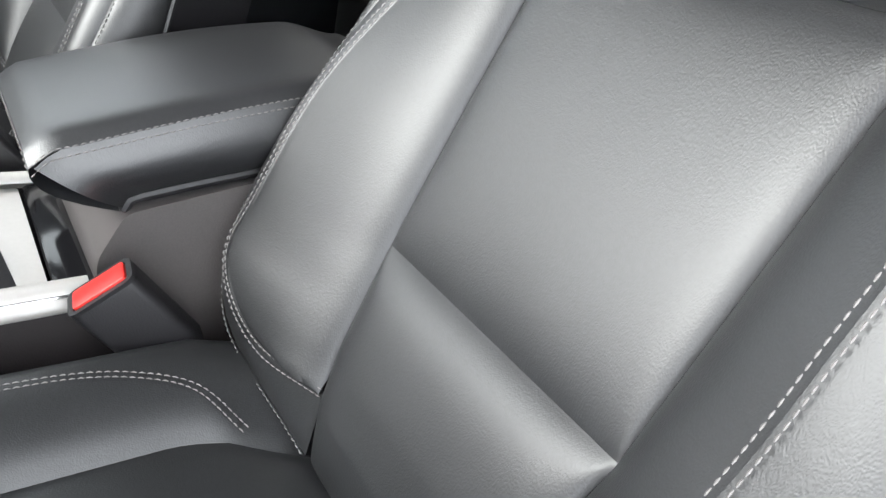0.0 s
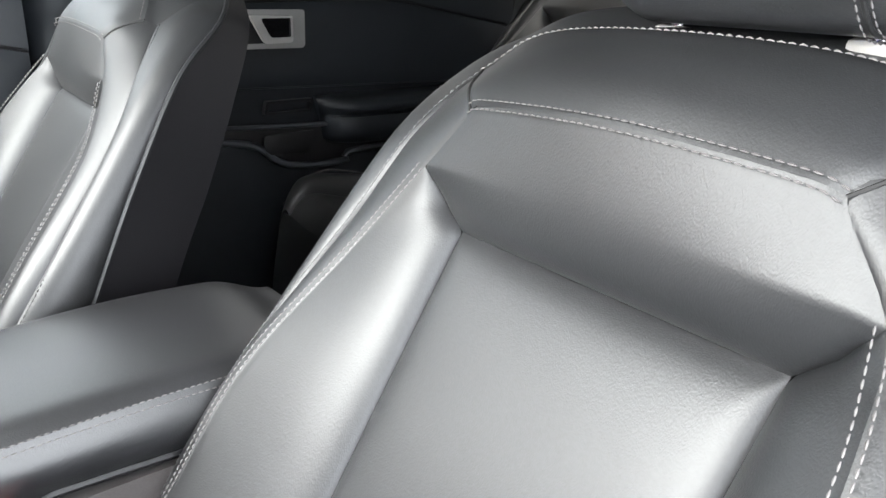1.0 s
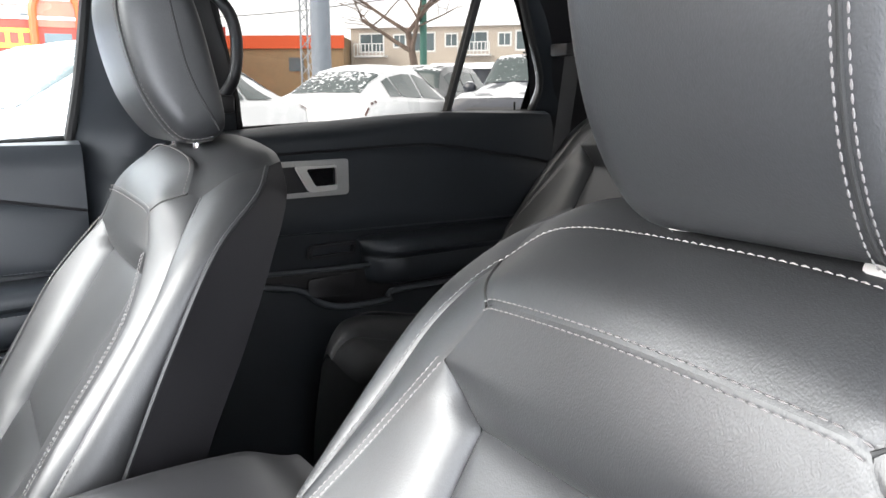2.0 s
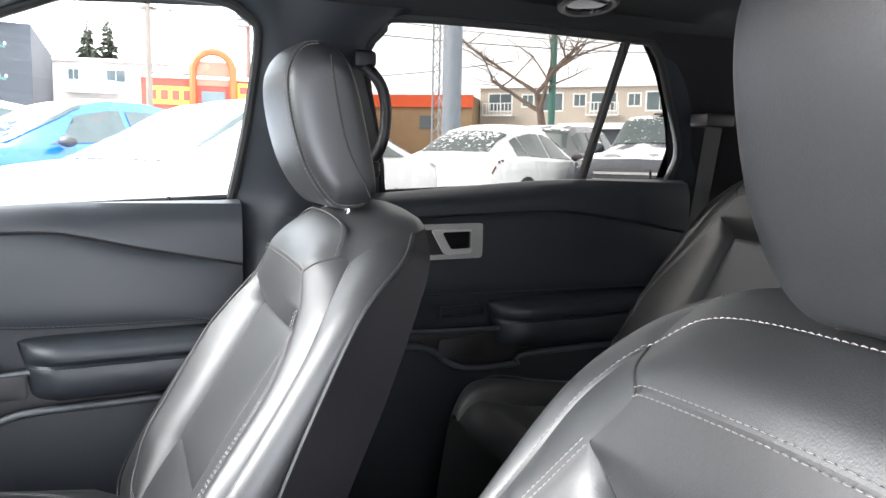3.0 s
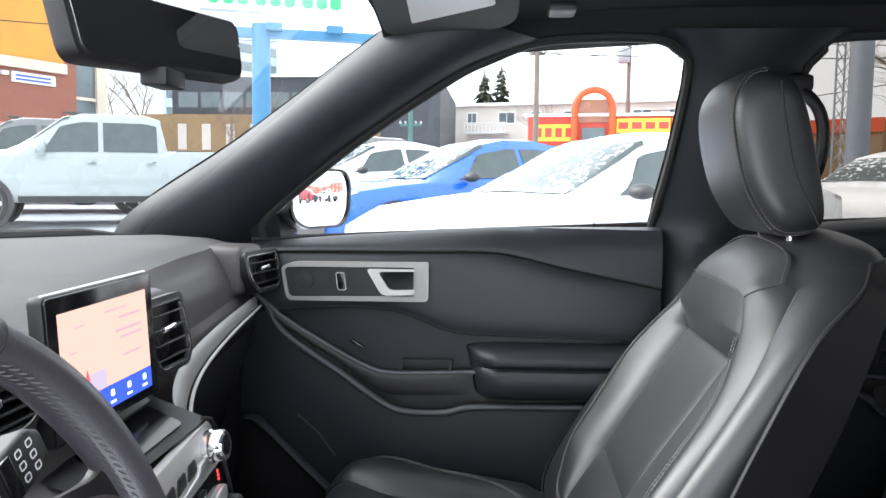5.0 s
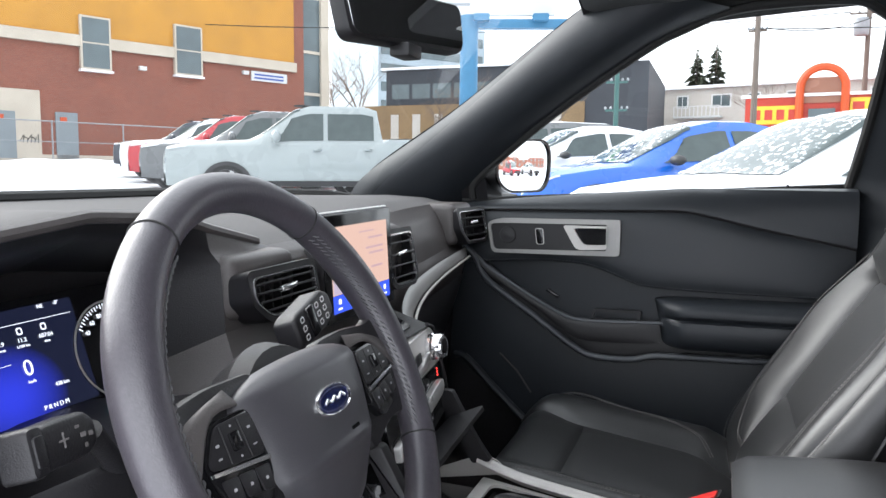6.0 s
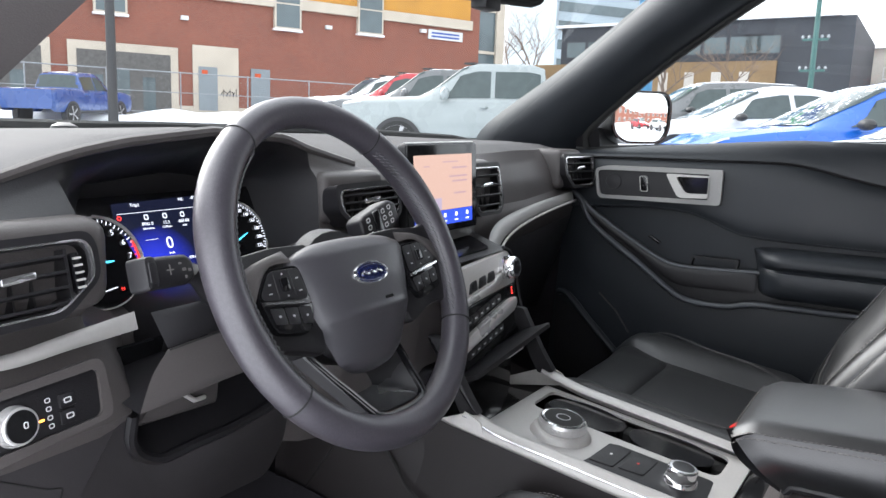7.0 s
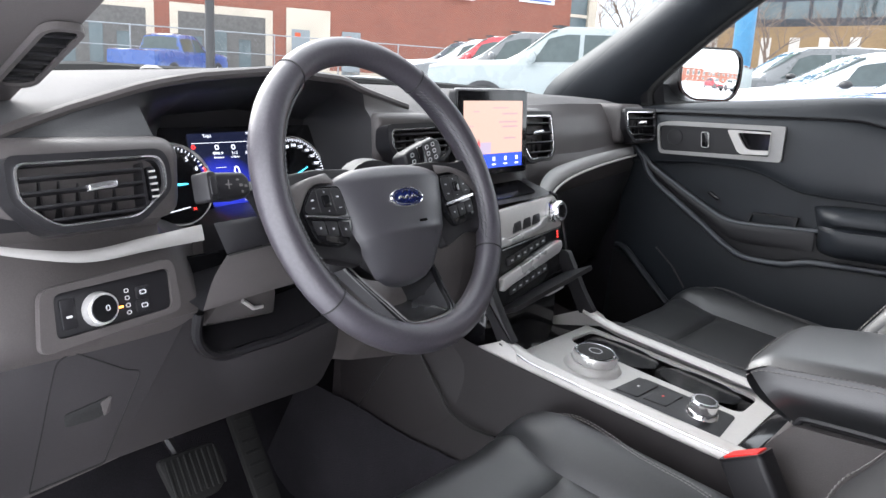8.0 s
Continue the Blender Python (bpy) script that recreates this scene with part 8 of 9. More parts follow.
def slab(pl, s0, s1, z0, z1, out, mat, th, name, label="", back=0.05, bevel=0.0):
    vs = [pl(s, z, o) for o in (-back, out) for s, z in ((s0, z0), (s1, z0), (s1, z1), (s0, z1))]
    return part(name, bm_from(vs, [(3, 2, 1, 0), (4, 5, 6, 7), (0, 1, 5, 4), (1, 2, 6, 5), (2, 3, 7, 6), (3, 0, 4, 7)]), mat, th, label, smooth=False)


def window(pl, th, s0, s1, z0, z1, mull=1, frame=None, name="window", sill=True):
    """A framed window standing in a reveal, its panes apart."""
    fr = slab(pl, s0 - 0.08, s1 + 0.08, z0 - 0.08, z1 + 0.08, 0.03, frame or SIGNWHITE, th, name)
    n = mull + 1
    for i in range(n):
        a, b = s0 + (s1 - s0) * i / n + 0.03, s0 + (s1 - s0) * (i + 1) / n - 0.03
        slab(pl, a, b, z0 + 0.03, z1 - 0.03, 0.045, PANE, fr, "pane")
    if sill:
        slab(pl, s0 - 0.15, s1 + 0.15, z0 - 0.16, z0 - 0.08, 0.16, FRESH, fr, "sill", "snow-covered sill")
    return fr


bk, pl, ln = building("brick_building", (12.66, 37.21), (40.3, 24.67), 16, 0.6, 12.6, BRICK, "two-storey red brick building with an ochre upper floor")
slab(pl, 12.0, 29.6, 7.85, 12.6, 0.06, ORANGE, bk, "upper_cladding", "ochre upper cladding")
slab(pl, -0.2, 29.7, 7.30, 7.85, 0.22, CREAM, bk, "string_course", "cream string course")
slab(pl, -0.2, 30.0, 0.8, 1.9, 0.08, CREAM, bk, "plinth")
for a, b in ((1.2, 6.2), (6.92, 11.95)):
    fr = slab(pl, a, b, 1.4, 4.75, 0.10, CREAM, bk, "garage_frame", "cream stone door surround")
    # flat dim sheet paints the shaded inside; nothing is hollow behind it
    slab(pl, a + 0.38, b - 0.38, 1.4, 4.35, 0.13, OPENSHADE, fr, "garage_opening_shade")
    for k in range(3):
        slab(pl, a + 0.9 + 1.2 * k, a + 1.5 + 1.2 * k, 1.6, 3.2 + 0.3 * (k % 2), 0.15, PANE, fr, "glazing")
fr = slab(pl, 12.67, 15.02, 1.6, 4.98, 0.10, CREAM, bk, "entry_bay", "cream entry bay")
slab(pl, 12.94, 13.9, 1.7, 3.92, 0.14, DOORGREY, fr, "door", "grey steel door")
slab(pl, 15.7, 16.74, 1.7, 4.0, 0.08, DOORGREY, bk, "door", "grey steel door")
for a in (13.1, 15.9):
    slab(pl, a, a + 0.3, 3.55, 3.75, 0.16, VIVID, bk, "notice", "small orange notice")
INKY = material("spray_ink", (0.03, 0.03, 0.035), 0.8)
scr = bmesh.new()
for k in range(5):
    tube([pl(14.05 + 0.16 * k, 2.5 + 0.25 * (k % 2), 0.115), pl(14.25 + 0.16 * k, 2.85 - 0.2 * (k % 2), 0.115), pl(14.2 + 0.17 * k, 2.45, 0.115)], 0.02, 4, False, scr)
part("graffiti", scr, INKY, fr, "black sprayed scrawl")
for s0, s1, z0, z1 in ((17.05, 18.35, 6.3, 8.75), (21.95, 23.35, 6.5, 9.0), (8.2, 9.5, 6.2, 8.6)):
    fr = slab(pl, s0 - 0.1, s1 + 0.1, z0 - 0.1, z1 + 0.1, 0.25, CREAM, bk, "window")
    slab(pl, s0, s1, z0, (z0 + z1) / 2 - 0.04, 0.265, PANE, fr, "pane")
    slab(pl, s0, s1, (z0 + z1) / 2 + 0.04, z1, 0.265, PANE, fr, "pane")
    slab(pl, s0 - 0.15, s1 + 0.15, z0 - 0.2, z0 - 0.1, 0.36, FRESH, fr, "sill", "snow-covered sill")
for s, z in ((12.3, 6.25), (20.1, 6.55), (26.2, 6.95)):
    slab(pl, s - 0.18, s + 0.18, z - 0.10, z + 0.10, 0.22, SIGNWHITE, bk, "wall_lamp")
sg = slab(pl, 26.6, 29.05, 6.55, 7.1, 0.10, SIGNWHITE, bk, "sign", "small white sign")
for k in range(2):
    slab(pl, 26.8, 28.8, 6.66 + 0.2 * k, 6.76 + 0.2 * k, 0.115, SIGNBLUE, sg, "print")
slab(pl, 29.75, 31.7, 2.0, 12.0, -0.2, PANE, bk, "stair_glazing", "tall stair window", back=1.0)
for z in (4.4, 6.0, 8.6):
    slab(pl, 29.7, 31.75, z, z + 0.18, -0.1, CREAM, bk, "transom", back=1.0)
slab(pl, 31.7, 32.3, 0.8, 12.6, 0.0, CREAM, bk, "corner_pier", back=2.0)

dk, pl, ln = building("office_building", (44.66, 21.0), (44.8, 4.1), 14, 1.0, 7.9, CHAR, "charcoal two-storey office with a window band and ochre ground floor")
slab(pl, -2, 13.2, 1.0, 5.6, 0.12, OCHRE, dk, "ground_floor", "ochre ground floor")
for k in range(9):
    window(pl, dk, 0.4 + 1.45 * k, 1.7 + 1.45 * k, 6.0, 7.0, 0, CHAR, sill=False)
for k in range(8):
    slab(pl, 0.4 + 1.55 * k, 0.95 + 1.55 * k, 3.4, 5.0, 0.16, PALEWALL, dk, "pier")
slab(pl, -0.3, 16.2, 7.9, 8.05, 0.25, FRESH, dk, "parapet", "snow-topped parapet")
window(pl, dk, 11.4, 12.3, 6.0, 7.0, 0, CHAR, sill=False)

ap, pl, ln = building("apartment_building", (60.6, 6.7), (55.0, -15.5), 12, 2.0, 7.75, PALEWALL, "pale two-storey apartment house with balconies")
slab(pl, -0.3, 23, 7.75, 7.95, 0.35, FRESH, ap, "roof_edge", "snow-covered roof edge")
for k in range(8):
    s = 0.9 + 2.6 * k
    for z in (3.9, 6.35):
        window(pl, ap, s, s + (0.75 if k % 2 else 1.3), z, z + 0.85, 1, SIGNWHITE, sill=False)
for k in range(3):
    s = 3.5 + 6.0 * k
    bl = slab(pl, s, s + 3.4, 5.50, 5.62, 1.0, SIGNWHITE, ap, "balcony", "white railed balcony")
    slab(pl, s, s + 3.4, 6.32, 6.38, 1.0, SIGNWHITE, bl, "rail", back=-0.95)
    for i in range(12):
        slab(pl, s + 0.3 * i, s + 0.3 * i + 0.06, 5.62, 6.32, 1.0, SIGNWHITE, bl, "baluster", back=-0.95)

sh, pl, ln = building("shop", (43.0, -1.2), (41.2, -13.0), 9, 1.2, 5.35, SIGNRED, "low red shop front with an orange arch and yellow signs")
for s0, s1, z0, z1 in ((0.3, 2.62, 3.95, 4.9), (5.0, 7.9, 4.4, 5.2), (8.0, 11.2, 4.4, 5.2)):
    sg = slab(pl, s0, s1, z0, z1, 0.12, SIGNYEL, sh, "sign_board", "yellow sign board")
    for k in range(4):
        w = (s1 - s0) / 4
        slab(pl, s0 + w * k + 0.12, s0 + w * (k + 1) - 0.08, z0 + 0.22, z1 - 0.2, 0.14, SIGNRED, sg, "print")
arc = [pl(3.72 + 1.05 * math.cos(a), 5.75 + 1.05 * math.sin(a), 0.3) for a in np.linspace(0, math.pi, 24)]
part("arch", tube([pl(4.77, 3.6, 0.3)] + arc + [pl(2.67, 3.6, 0.3)], 0.2, 8), VIVID, sh, "bright orange arch")
slab(pl, 2.85, 4.6, 5.0, 6.3, 0.1, material("amber_glazing", (0.30, 0.13, 0.08), 0.25, vary=0.2, patch=1.0), sh, "arch_glazing", "amber glazing under the arch")
slab(pl, 3.1, 4.35, 1.4, 4.7, 0.14, PANE, sh, "shop_door", "glazed shop door")
slab(pl, -0.2, 12.2, 5.35, 5.5, 0.2, FRESH, sh, "roof_edge", "snow-covered roof edge")
slab(pl, 0.3, 2.7, 1.6, 3.7, 0.08, PANE, sh, "shop_window")
slab(pl, 5.1, 11.2, 1.6, 4.1, 0.08, PANE, sh, "shop_window")

a2, pl, ln = building("apartment_building", (48.8, -24.2), (33.0, -39.9), 11, 1.0, 6.45, STUCCO, "beige two-storey apartment house with sliding windows")
slab(pl, -0.3, 22.6, 6.45, 6.62, 0.3, FRESH, a2, "roof_edge", "snow-covered roof edge")
for k in range(6):
    s = 0.7 + 3.7 * k
    for z in (2.2, 4.85):
        window(pl, a2, s, s + 1.7, z, z + 1.2, 1, SIGNWHITE, sill=False)
        window(pl, a2, s + 2.5, s + 3.3, z + 0.3, z + 1.1, 1, SIGNWHITE, sill=False)
    if k % 2 == 0:
        bl = slab(pl, s - 0.2, s + 2.0, 4.45, 4.55, 0.9, SIGNWHITE, a2, "balcony", "white railed balcony")
        for i in range(9):
            slab(pl, s - 0.2 + 0.27 * i, s - 0.14 + 0.27 * i, 4.55, 5.3, 0.9, SIGNWHITE, bl, "baluster", back=-0.86)
        slab(pl, s - 0.2, s + 2.0, 5.3, 5.36, 0.9, SIGNWHITE, bl, "rail", back=-0.86)
st_, pl, ln = building("orange_store", (52.0, -14.5), (46.5, -22.5), 8, 1.5, 5.7, OCHRE, "low ochre store with an orange fascia")
slab(pl, -0.1, 9.8, 4.9, 5.75, 0.2, VIVID, st_, "fascia", "orange fascia")
slab(pl, 6.0, 7.0, 3.4, 4.3, 0.06, PANE, st_, "window")
sd, pl, ln = building("shed", (27.5, -18.2), (24.2, -20.6), 3, 0.5, 2.7, CHAR, "small dark kiosk with a snow-covered roof")
slab(pl, -0.3, 4.4, 2.7, 2.95, 0.3, FRESH, sd, "roof", "snow-covered roof", back=3.2)
slab(pl, 0.6, 1.9, 1.3, 2.0, 0.08, VIVID, sd, "sign", "small orange sign")
# street seen in the mirrors, behind the car
tr_, pl, ln = building("terrace", (-28, -128), (74, -134), 10, 0, 6.2, BRICK, "long brick terrace across the street behind")
for k in range(22):
    for z in (1.4, 4.2):
        window(pl, tr_, 2.0 + 4.6 * k, 3.8 + 4.6 * k, z, z + 1.3, 1, SIGNWHITE, sill=False)
slab(pl, -0.5, 103, 6.2, 6.5, 0.4, FRESH, tr_, "roof_edge", "snow-covered roof edge")
tw, pl, ln = building("tower_block", (108, 52), (126, 40), 16, 3, 26, material("hazy_tower", (0.30, 0.36, 0.40), 0.4, vary=0.15, patch=0.2), "distant glazed tower in the haze")
for k in range(7):
    slab(pl, 0.5, ln - 0.5, 5.5 + 2.9 * k, 7.0 + 2.9 * k, 0.1, PANE, tw, "window_band")

# ---- billboard, poles and wires ----
bb = thing("billboard", (23.9, 8.5, 1.0), "white billboard with green print on a blue steel pole", "billboard")
part("pole", tube([(24.0, 8.2, 0.6), (24.0, 8.2, 6.6)], 0.31, 16), BLUESTEEL, bb, "blue steel pole")
bpl_ = plane_xyz((24.1, 8.2, 6.9), (0.30, -0.954, 0), (0, 0, 1))
bpf = lambda a, b, c=0: bpl_(a, b, -c) if (np.cross(V(0.30, -0.954, 0), V(0, 0, 1)) @ V(-1, 0, 0)) < 0 else bpl_(a, b, c)
part("beam", prism([(-3.2, -0.72), (4.6, -0.72), (4.6, -0.42), (-3.2, -0.42)], lambda a, b, c=0: bpf(a, b, c - 0.2), 0.4), BLUESTEEL, bb, smooth=False)
part("board", prism([(-3.4, -0.30), (2.9, -0.30), (2.9, 3.0), (-3.4, 3.0)], bpf, 0.15), SIGNWHITE, bb, "white board", smooth=False)
for k in range(9):
    part("print", prism(rounded(0.36, 0.62, 0.12, 3, -1.55 + 0.47 * k + (0.12 if k > 2 else 0) + (0.12 if k > 5 else 0), 0.62), lambda a, b, c=0: bpf(a, b, c + 0.15), 0.02), SIGNGREEN, bb)
part("print", prism([(-1.2, 1.25), (2.6, 1.25), (2.6, 2.1), (-1.2, 2.1)], lambda a, b, c=0: bpf(a, b, c + 0.15), 0.02), SIGNBLUE, bb, smooth=False)
part("print", prism(rounded(2.0, 0.09, 0.03, 2, -1.0, 0.08), lambda a, b, c=0: bpf(a, b, c + 0.15), 0.02), STEEL, bb)
for a in (-2.2, 0.4, 2.4):
    part("flood_lamp", prism(rounded(0.55, 0.22, 0.06, 3, a, -0.42), lambda p, q, c=0: bpf(p, q, c + 0.25), 0.35), BLUESTEEL, bb)


def pole(name, x, y, z0, z1, r, mat, label, arms=()):
    th = thing(name, (x, y, z0), label, "pole", "street poles")
    part("shaft", tube([(x, y, z0), (x, y, (z0 + z1) / 2), (x, y, z1)], [r, r * 0.92, r * 0.82], 12), mat, th)
    for z, ln2 in arms:
        part("cross_arm", tube([(x, y - ln2, z), (x, y + ln2, z)], 0.06, 6), mat, th)
        for s in (-1, -0.5, 0.5, 1):
            part("insulator", lathe([(0.05, 0), (0.07, 0.06), (0.03, 0.14)], plane_xyz((x, y + s * ln2, z + 0.05), (1, 0, 0), (0, 1, 0)), 8), STEEL, th)
    return th


pole("utility_pole", 37.2, -1.45, 1.4, 9.2, 0.15, WOOD, "wooden utility pole beside the street", ((7.9, 0.4),))
p2 = pole("utility_pole", 48.7, -7.7, 1.8, 11.4, 0.16, WOOD, "wooden utility pole with a transformer", ((10.6, 1.0), (11.1, 0.9)))
part("transformer", lathe([(0.35, 0), (0.4, 0.1), (0.4, 0.9), (0.3, 1.0)], plane_xyz((48.4, -7.3, 9.3), (1, 0, 0), (0, 1, 0)), 14), STEEL, p2)
pole("lamp_post", 17.6, -8.35, 0.5, 9.0, 0.26, material("grey_blue_steel", (0.22, 0.25, 0.29), 0.5, vary=0.12), "thick grey steel sign pole")
pole("lamp_post", 18.9, -12.2, 0.5, 8.0, 0.11, material("green_steel", (0.04, 0.14, 0.11), 0.5, vary=0.12), "green steel lamp post")
pole("utility_pole", 35.0, 4.6, 1.2, 8.4, 0.12, material("green_steel_far", (0.05, 0.13, 0.12), 0.5, vary=0.12), "green steel street pole", ((4.2, 0.5), (5.5, 0.5)))
pole("street_pole", 14.6, 24.0, 0.9, 10.0, 0.17, DARKTRIM, "dark street pole with a snowy side")
lat = thing("lattice_mast", (21.4, -9.7, 0.8), "slim lattice radio mast", "mast")
for dx, dy in ((0, 0), (0.35, 0), (0.17, 0.3)):
    part("leg", tube([(21.4 + dx, -9.7 + dy, 0.8), (21.4 + dx, -9.7 + dy, 9.0)], 0.03, 6), STEEL, lat)
br_ = bmesh.new()
for k in range(20):
    z = 0.9 + 0.4 * k
    tube([(21.4, -9.7, z), (21.75, -9.7, z + 0.4)], 0.015, 4, False, br_)
    tube([(21.75, -9.7, z), (21.57, -9.4, z + 0.4)], 0.015, 4, False, br_)
    tube([(21.57, -9.4, z), (21.4, -9.7, z + 0.4)], 0.015, 4, False, br_)
part("bracing", br_, STEEL, lat)


def wire(a, b, sag, label="slack black overhead cable"):
    a, b = V(*a), V(*b)
    pts = [a + (b - a) * t + V(0, 0, -sag * 4 * t * (1 - t)) for t in np.linspace(0, 1, 16)]
    return tagged(part("overhead_wire", tube(pts, 0.025, 5), RUBBER), label, "cable", "overhead wires")


wire((37.2, -1.85, 8.0), (48.7, -8.7, 10.7), 0.5)
wire((37.2, -1.45, 9.0), (34, 30, 9.6), 0.6)
wire((48.7, -6.7, 10.7), (46, 30, 11.5), 0.7)
wire((48.7, -8.7, 11.2), (36.0, -40, 9.0), 0.9)
wire((37.2, -1.05, 8.0), (30, -45, 8.4), 1.0)
wire((34.5, -19.3, 6.5), (60, -9, 7.5), 0.5)
wire((48.7, -7.7, 10.7), (21, -48, 7.0), 0.5)

# chain-link fence before the brick building
fc = thing("chain_link_fence", (20, 30, 1.2), "galvanised chain-link fence behind the snow bank", "fence")
L, R = V(4.0, 36.6, 0), V(35.5, 22.6, 0)
for i in range(12):
    p = L + (R - L) * i / 11
    part("post", tube([p + V(0, 0, 0.9), p + V(0, 0, 3.35)], 0.035, 6), STEEL, fc)
for z in (1.5, 2.4, 3.3):
    part("rail", tube([L + V(0, 0, z), R + V(0, 0, z)], 0.022 if z < 3 else 0.03, 6), STEEL, fc)
ms = bmesh.new()
for i in range(150):
    a = L + (R - L) * i / 150
    b = L + (R - L) * (i + 6) / 150
    for p, q in ((a + V(0, 0, 1.5), b + V(0, 0, 3.3)), (b + V(0, 0, 1.5), a + V(0, 0, 3.3))):
        vs = [ms.verts.new(v) for v in (p, q, q + V(0.006, 0.012, 0), p + V(0.006, 0.012, 0))]
        ms.faces.new(vs)
part("wire_mesh", ms, STEEL, fc, smooth=False)


# ---- trees ----
def bare_tree(at, h, seed, label, spread=0.6, depth=4, first=0.35):
    rng = random.Random(seed)
    th = thing("bare_tree", at, label, "tree", "bare trees")
    trunk, crown = bmesh.new(), bmesh.new()

    def grow(p, d, ln2, r, lev):
        n = 5 if lev < 3 else 3
        pts, rad = [p], [r]
        for k in range(n):
            d = d + V(rng.uniform(-0.17, 0.17), rng.uniform(-0.17, 0.17), rng.uniform(-0.05, 0.13))
            d /= np.linalg.norm(d)
            p = p + d * ln2 / n
            pts.append(p)
            rad.append(r * (1 - 0.5 * (k + 1) / n))
        tube(pts, rad, 8 if lev == 0 else 5 if lev < 3 else 3, False, trunk if lev == 0 else crown)
        if lev >= depth:
            return
        for k in range(5 if lev < 2 else 4 if lev < 4 else 2):
            a = rng.uniform(0, 2 * math.pi)
            out = V(math.cos(a), math.sin(a), 0)
            at_k = n - (k % 3 if lev else k % 2)
            nd = d * rng.uniform(0.35, 0.9) + out * spread * rng.uniform(0.7, 1.5) + V(0, 0, 0.08)
            nd /= np.linalg.norm(nd)
            grow(pts[at_k], nd, ln2 * rng.uniform(0.55, 0.80), rad[at_k] * rng.uniform(0.5, 0.8), lev + 1)

    grow(V(*at), V(0.02, 0.02, 1), h * first, h * 0.021, 0)
    part("trunk", trunk, BARK, th)
    part("crown", crown, BARK, th, "bare branching crown")


bare_tree((19.95, -12.6, 0.5), 9.0, 3, "bare street tree with spreading branches", 1.0, 5, 0.33)
bare_tree((39.0, 12.0, 1.5), 7.0, 5, "bare tree before the dark office", 0.6)
bare_tree((38.0, 8.5, 1.5), 6.5, 8, "bare tree before the dark office", 0.6)
bare_tree((38.5, 15.5, 1.5), 6.0, 9, "bare tree before the dark office", 0.6)
bare_tree((46.5, -2.5, 1.9), 6.5, 12, "bare tree beside the apartment house", 0.5)
bare_tree((58.0, 30.0, 2.0), 13.0, 14, "bare tree behind the brick building", 0.5)
bare_tree((62.0, 35.0, 2.0), 13.0, 15, "bare tree behind the brick building", 0.5)
bare_tree((8.0, -74.0, 0.0), 8.0, 21, "bare street tree behind the car", 0.5)
bare_tree((16.0, -76.0, 0.0), 8.0, 22, "bare street tree behind the car", 0.5)
bare_tree((22.0, -72.0, 0.0), 8.0, 23, "bare street tree behind the car", 0.5)


def spruce(at, h, seed, label):
    rng = random.Random(seed)
    th = thing("spruce_tree", at, label, "tree", "spruces")
    part("trunk", tube([at, (at[0], at[1], at[2] + h)], [h * 0.02, h * 0.004], 6), BARK, th)
    bm = bmesh.new()
    for k in range(44):
        z = h * (0.14 + 0.86 * k / 44)
        rad = h * 0.27 * (1 - k / 45) ** 0.9 * rng.uniform(0.7, 1.25) + 0.08
        for i in range(15):
            a = rng.uniform(0, 2 * math.pi)
            d = V(math.cos(a), math.sin(a), 0)
            s = V(-d[1], d[0], 0)
            rr = rad * rng.uniform(0.45, 1.1)
            base = V(*at) + V(0, 0, min(h, z + rng.uniform(-0.03, 0.03) * h))
            tip = base + d * rr + V(0, 0, -rr * 0.35 + rng.uniform(-0.1, 0.1))
            mid = base + d * rr * 0.55 + V(0, 0, -rr * 0.05)
            w = rr * 0.26
            q = [bm.verts.new(v) for v in (base, mid + s * w, tip, mid - s * w, mid + V(0, 0, -w * 0.7))]
            for f_ in ((0, 1, 4), (1, 2, 4), (2, 3, 4), (3, 0, 4), (0, 3, 2, 1)):
                bm.faces.new([q[j] for j in f_])
    part("crown", bm, NEEDLES, th, smooth=False)


for x, y, h, sd2 in ((70, 2.4, 12.3, 1), (70.5, 0.8, 12.8, 2), (72, 9.0, 10.0, 3), (73, -9.0, 9.6, 4), (70, -18.0, 11.0, 5), (66, -12.5, 8.5, 6)):
    spruce((x, y, 2.0), h - 2.0, sd2, "dark spruce behind the apartment roofs")

# ---- the car's own outer skin ----
SKIN = material("dark_body_paint", (0.03, 0.032, 0.036), 0.3, vary=0.1, coat=0.5, patch=2.0, grain_size=40)
bd = thing("car_body", (0, 0.2, 0.0), "dark painted sport utility vehicle body around the cabin", "car")


def skin(name, lo, hi, nu=24, nv=8, puff=0.0, toward=(0, 0, 1), label=""):
    a, b = curve(lo), curve(hi)
    return part(name, patch(a, b, curve([a(0), b(0)]), curve([a(1), b(1)]), nu, nv, puff, 3, toward), SKIN, bd, label)


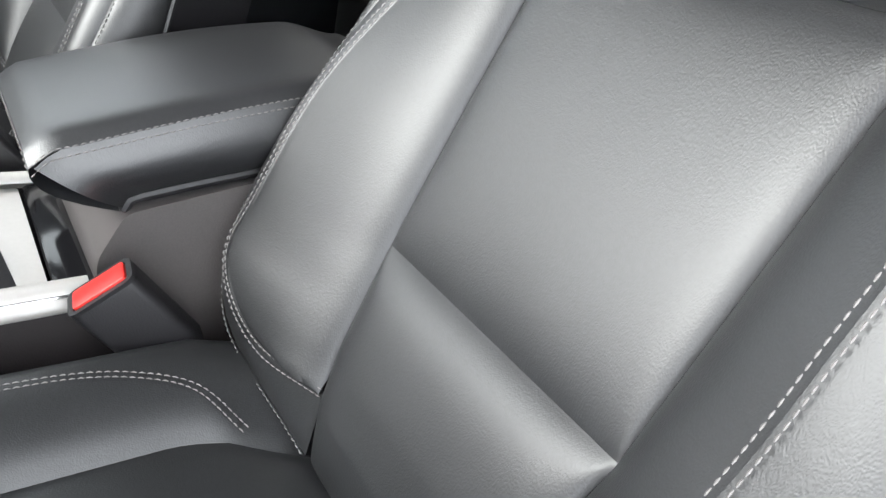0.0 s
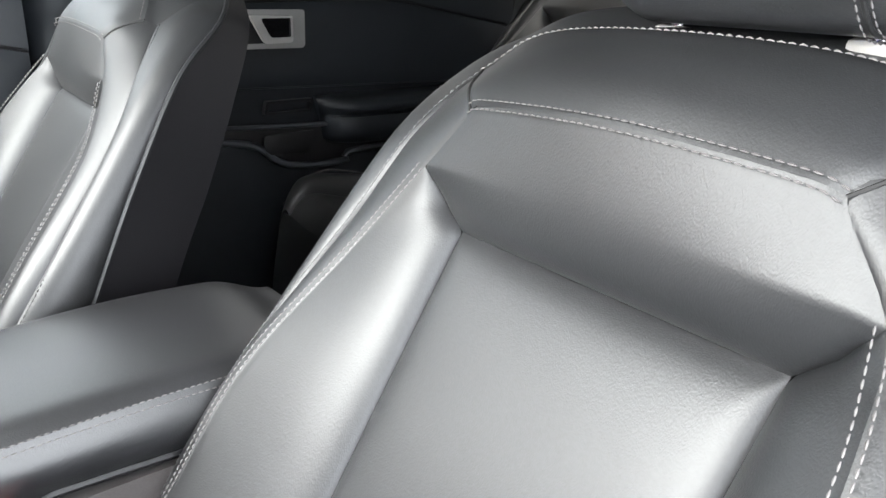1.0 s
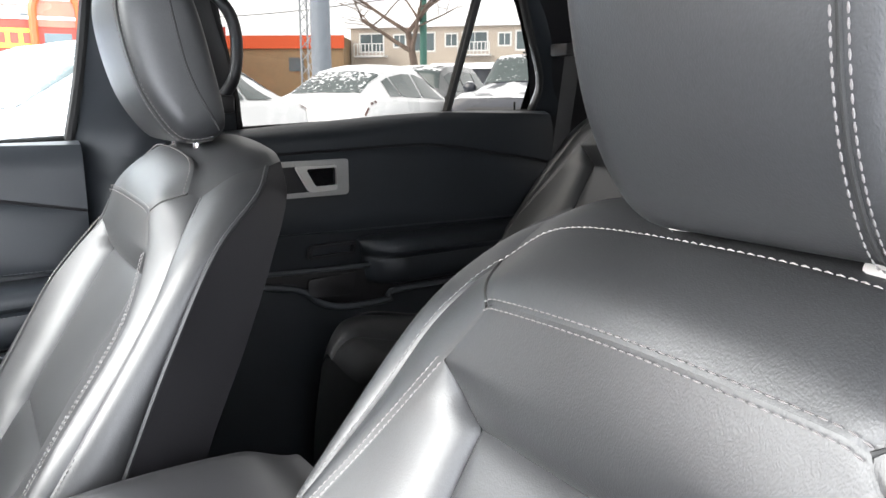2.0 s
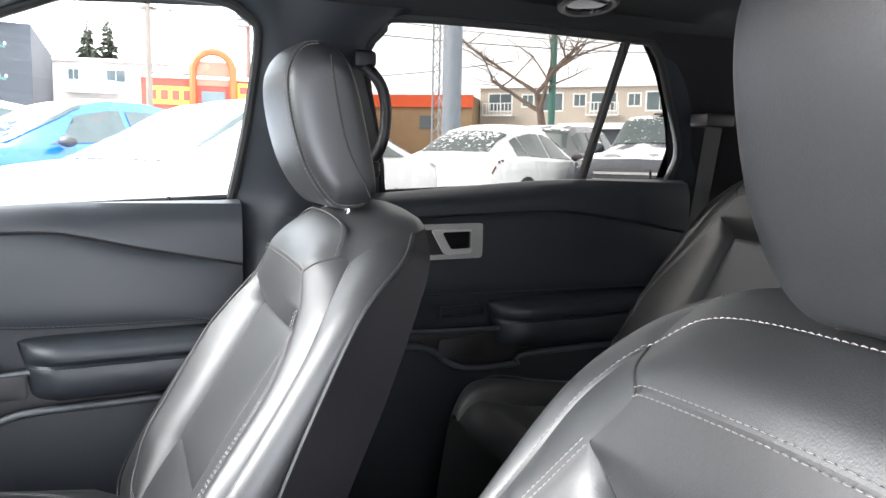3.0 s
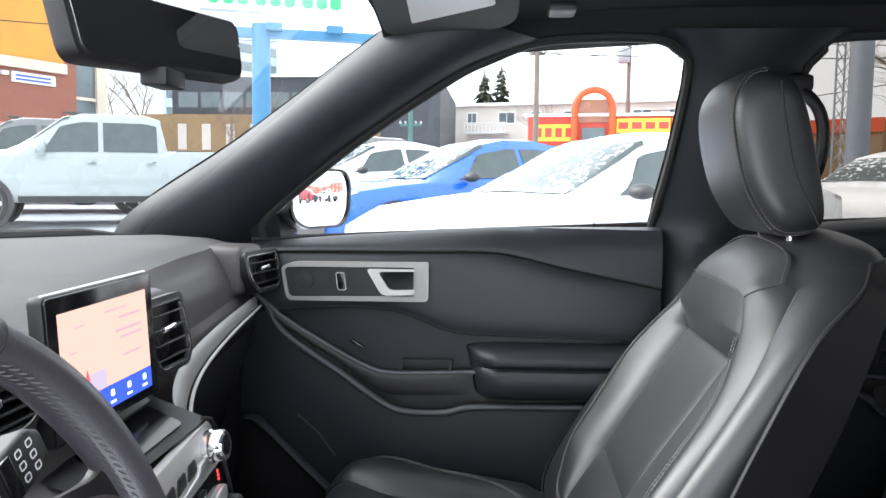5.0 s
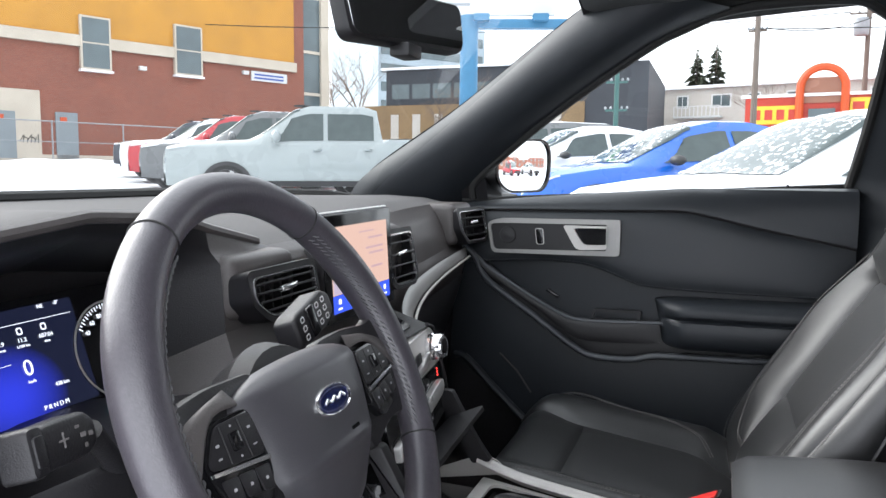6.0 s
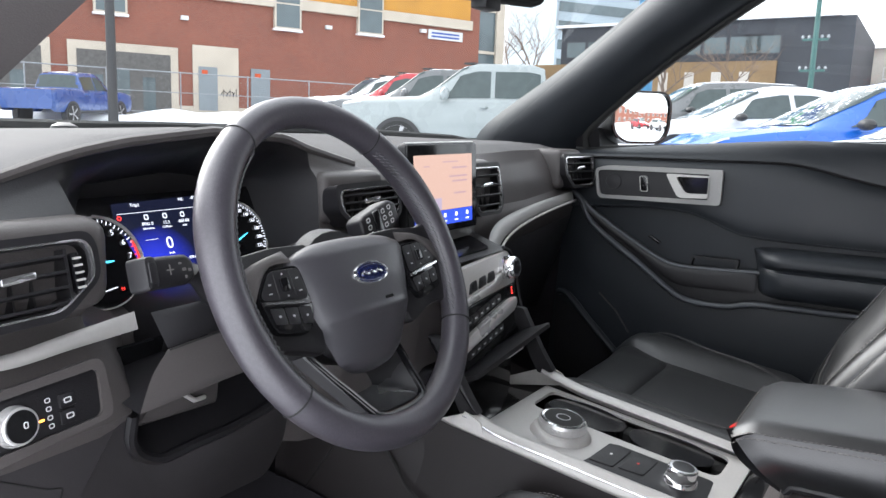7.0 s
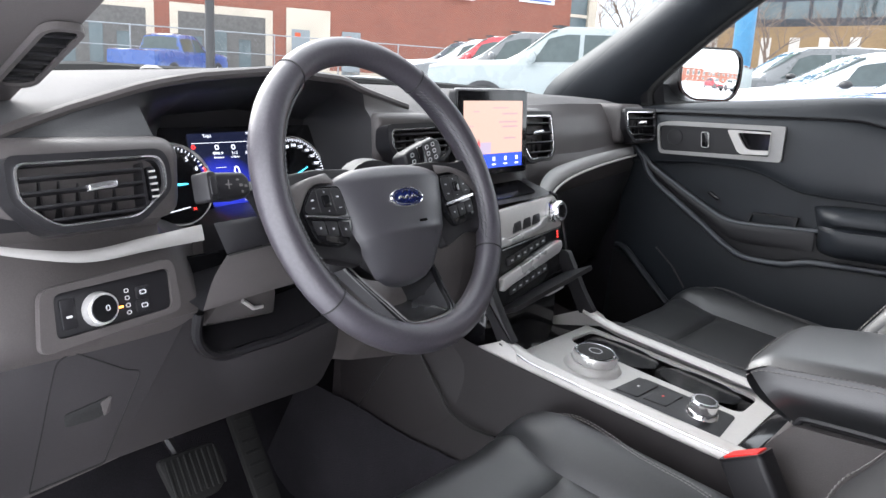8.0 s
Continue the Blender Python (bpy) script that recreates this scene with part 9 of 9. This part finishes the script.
skin("bonnet", [(-0.84, 1.92, 0.90), (0, 2.02, 0.94), (0.84, 1.92, 0.90)], [(-0.88, 0.74, 1.03), (0, 0.90, 1.075), (0.88, 0.74, 1.03)], puff=0.02)
skin("nose", [(-0.80, 1.96, 0.40), (0, 2.06, 0.40), (0.80, 1.96, 0.40)], [(-0.84, 1.92, 0.90), (0, 2.02, 0.94), (0.84, 1.92, 0.90)], puff=0.03, toward=(0, 1, 0))
for s in (1, -1):
    skin("wing", [(s * 0.80, 1.96, 0.40), (s * 0.98, 1.5, 0.40), (s * 0.98, 0.42, 0.36)], [(s * 0.84, 1.92, 0.90), (s * 0.94, 1.4, 0.99), (s * 0.93, 0.42, 1.05)], puff=0.01, toward=(s, 0, 0))
    skin("rear_flank", [(s * 0.96, -1.72 if s > 0 else -1.02, 0.36), (s * 0.97, -2.1, 0.36), (s * 0.90, -2.55, 0.40)], [(s * 0.90, -1.72 if s > 0 else -1.02, 1.12), (s * 0.90, -2.1, 1.12), (s * 0.84, -2.5, 1.12)], puff=0.01, toward=(s, 0, 0))
    for y in (1.35, -1.95):
        o = plane_xyz((s * 0.90, y, 0.375), (0, 1, 0), (0, 0, 1))
        wh = part("wheel", lathe([(0.355, -0.11), (0.375, -0.08), (0.375, 0.08), (0.355, 0.11), (0.26, 0.11)], o, 32), TYRE, bd, "black tyre")
        part("rim", lathe([(0.26, 0.04), (0.26, 0.112), (0.23, 0.09), (0.06, 0.10), (0.04, 0.112)] if s > 0 else [(0.26, -0.04), (0.26, -0.112), (0.23, -0.09), (0.06, -0.10), (0.04, -0.112)], o, 24), RIM, wh, "alloy rim")
skin("door_skin", [(0.97, 0.42, 0.36), (0.98, -0.2, 0.36), (0.97, -0.62, 0.36)], [(0.90, 0.42, 1.09), (0.90, -0.2, 1.12), (0.89, -0.62, 1.14)], puff=0.01, toward=(1, 0, 0), label="front door skin")
skin("door_skin", [(0.97, -0.63, 0.36), (0.98, -1.2, 0.36), (0.96, -1.71, 0.36)], [(0.89, -0.63, 1.14), (0.89, -1.2, 1.17), (0.89, -1.71, 1.19)], puff=0.01, toward=(1, 0, 0), label="rear door skin")
skin("tailgate", [(-0.86, -2.56, 0.40), (0, -2.62, 0.40), (0.86, -2.56, 0.40)], [(-0.82, -2.5, 1.12), (0, -2.55, 1.12), (0.82, -2.5, 1.12)], puff=0.02, toward=(0, -1, 0))
skin("underside", [(-0.85, 1.9, 0.28), (0.85, 1.9, 0.28)], [(-0.85, -2.5, 0.28), (0.85, -2.5, 0.28)])
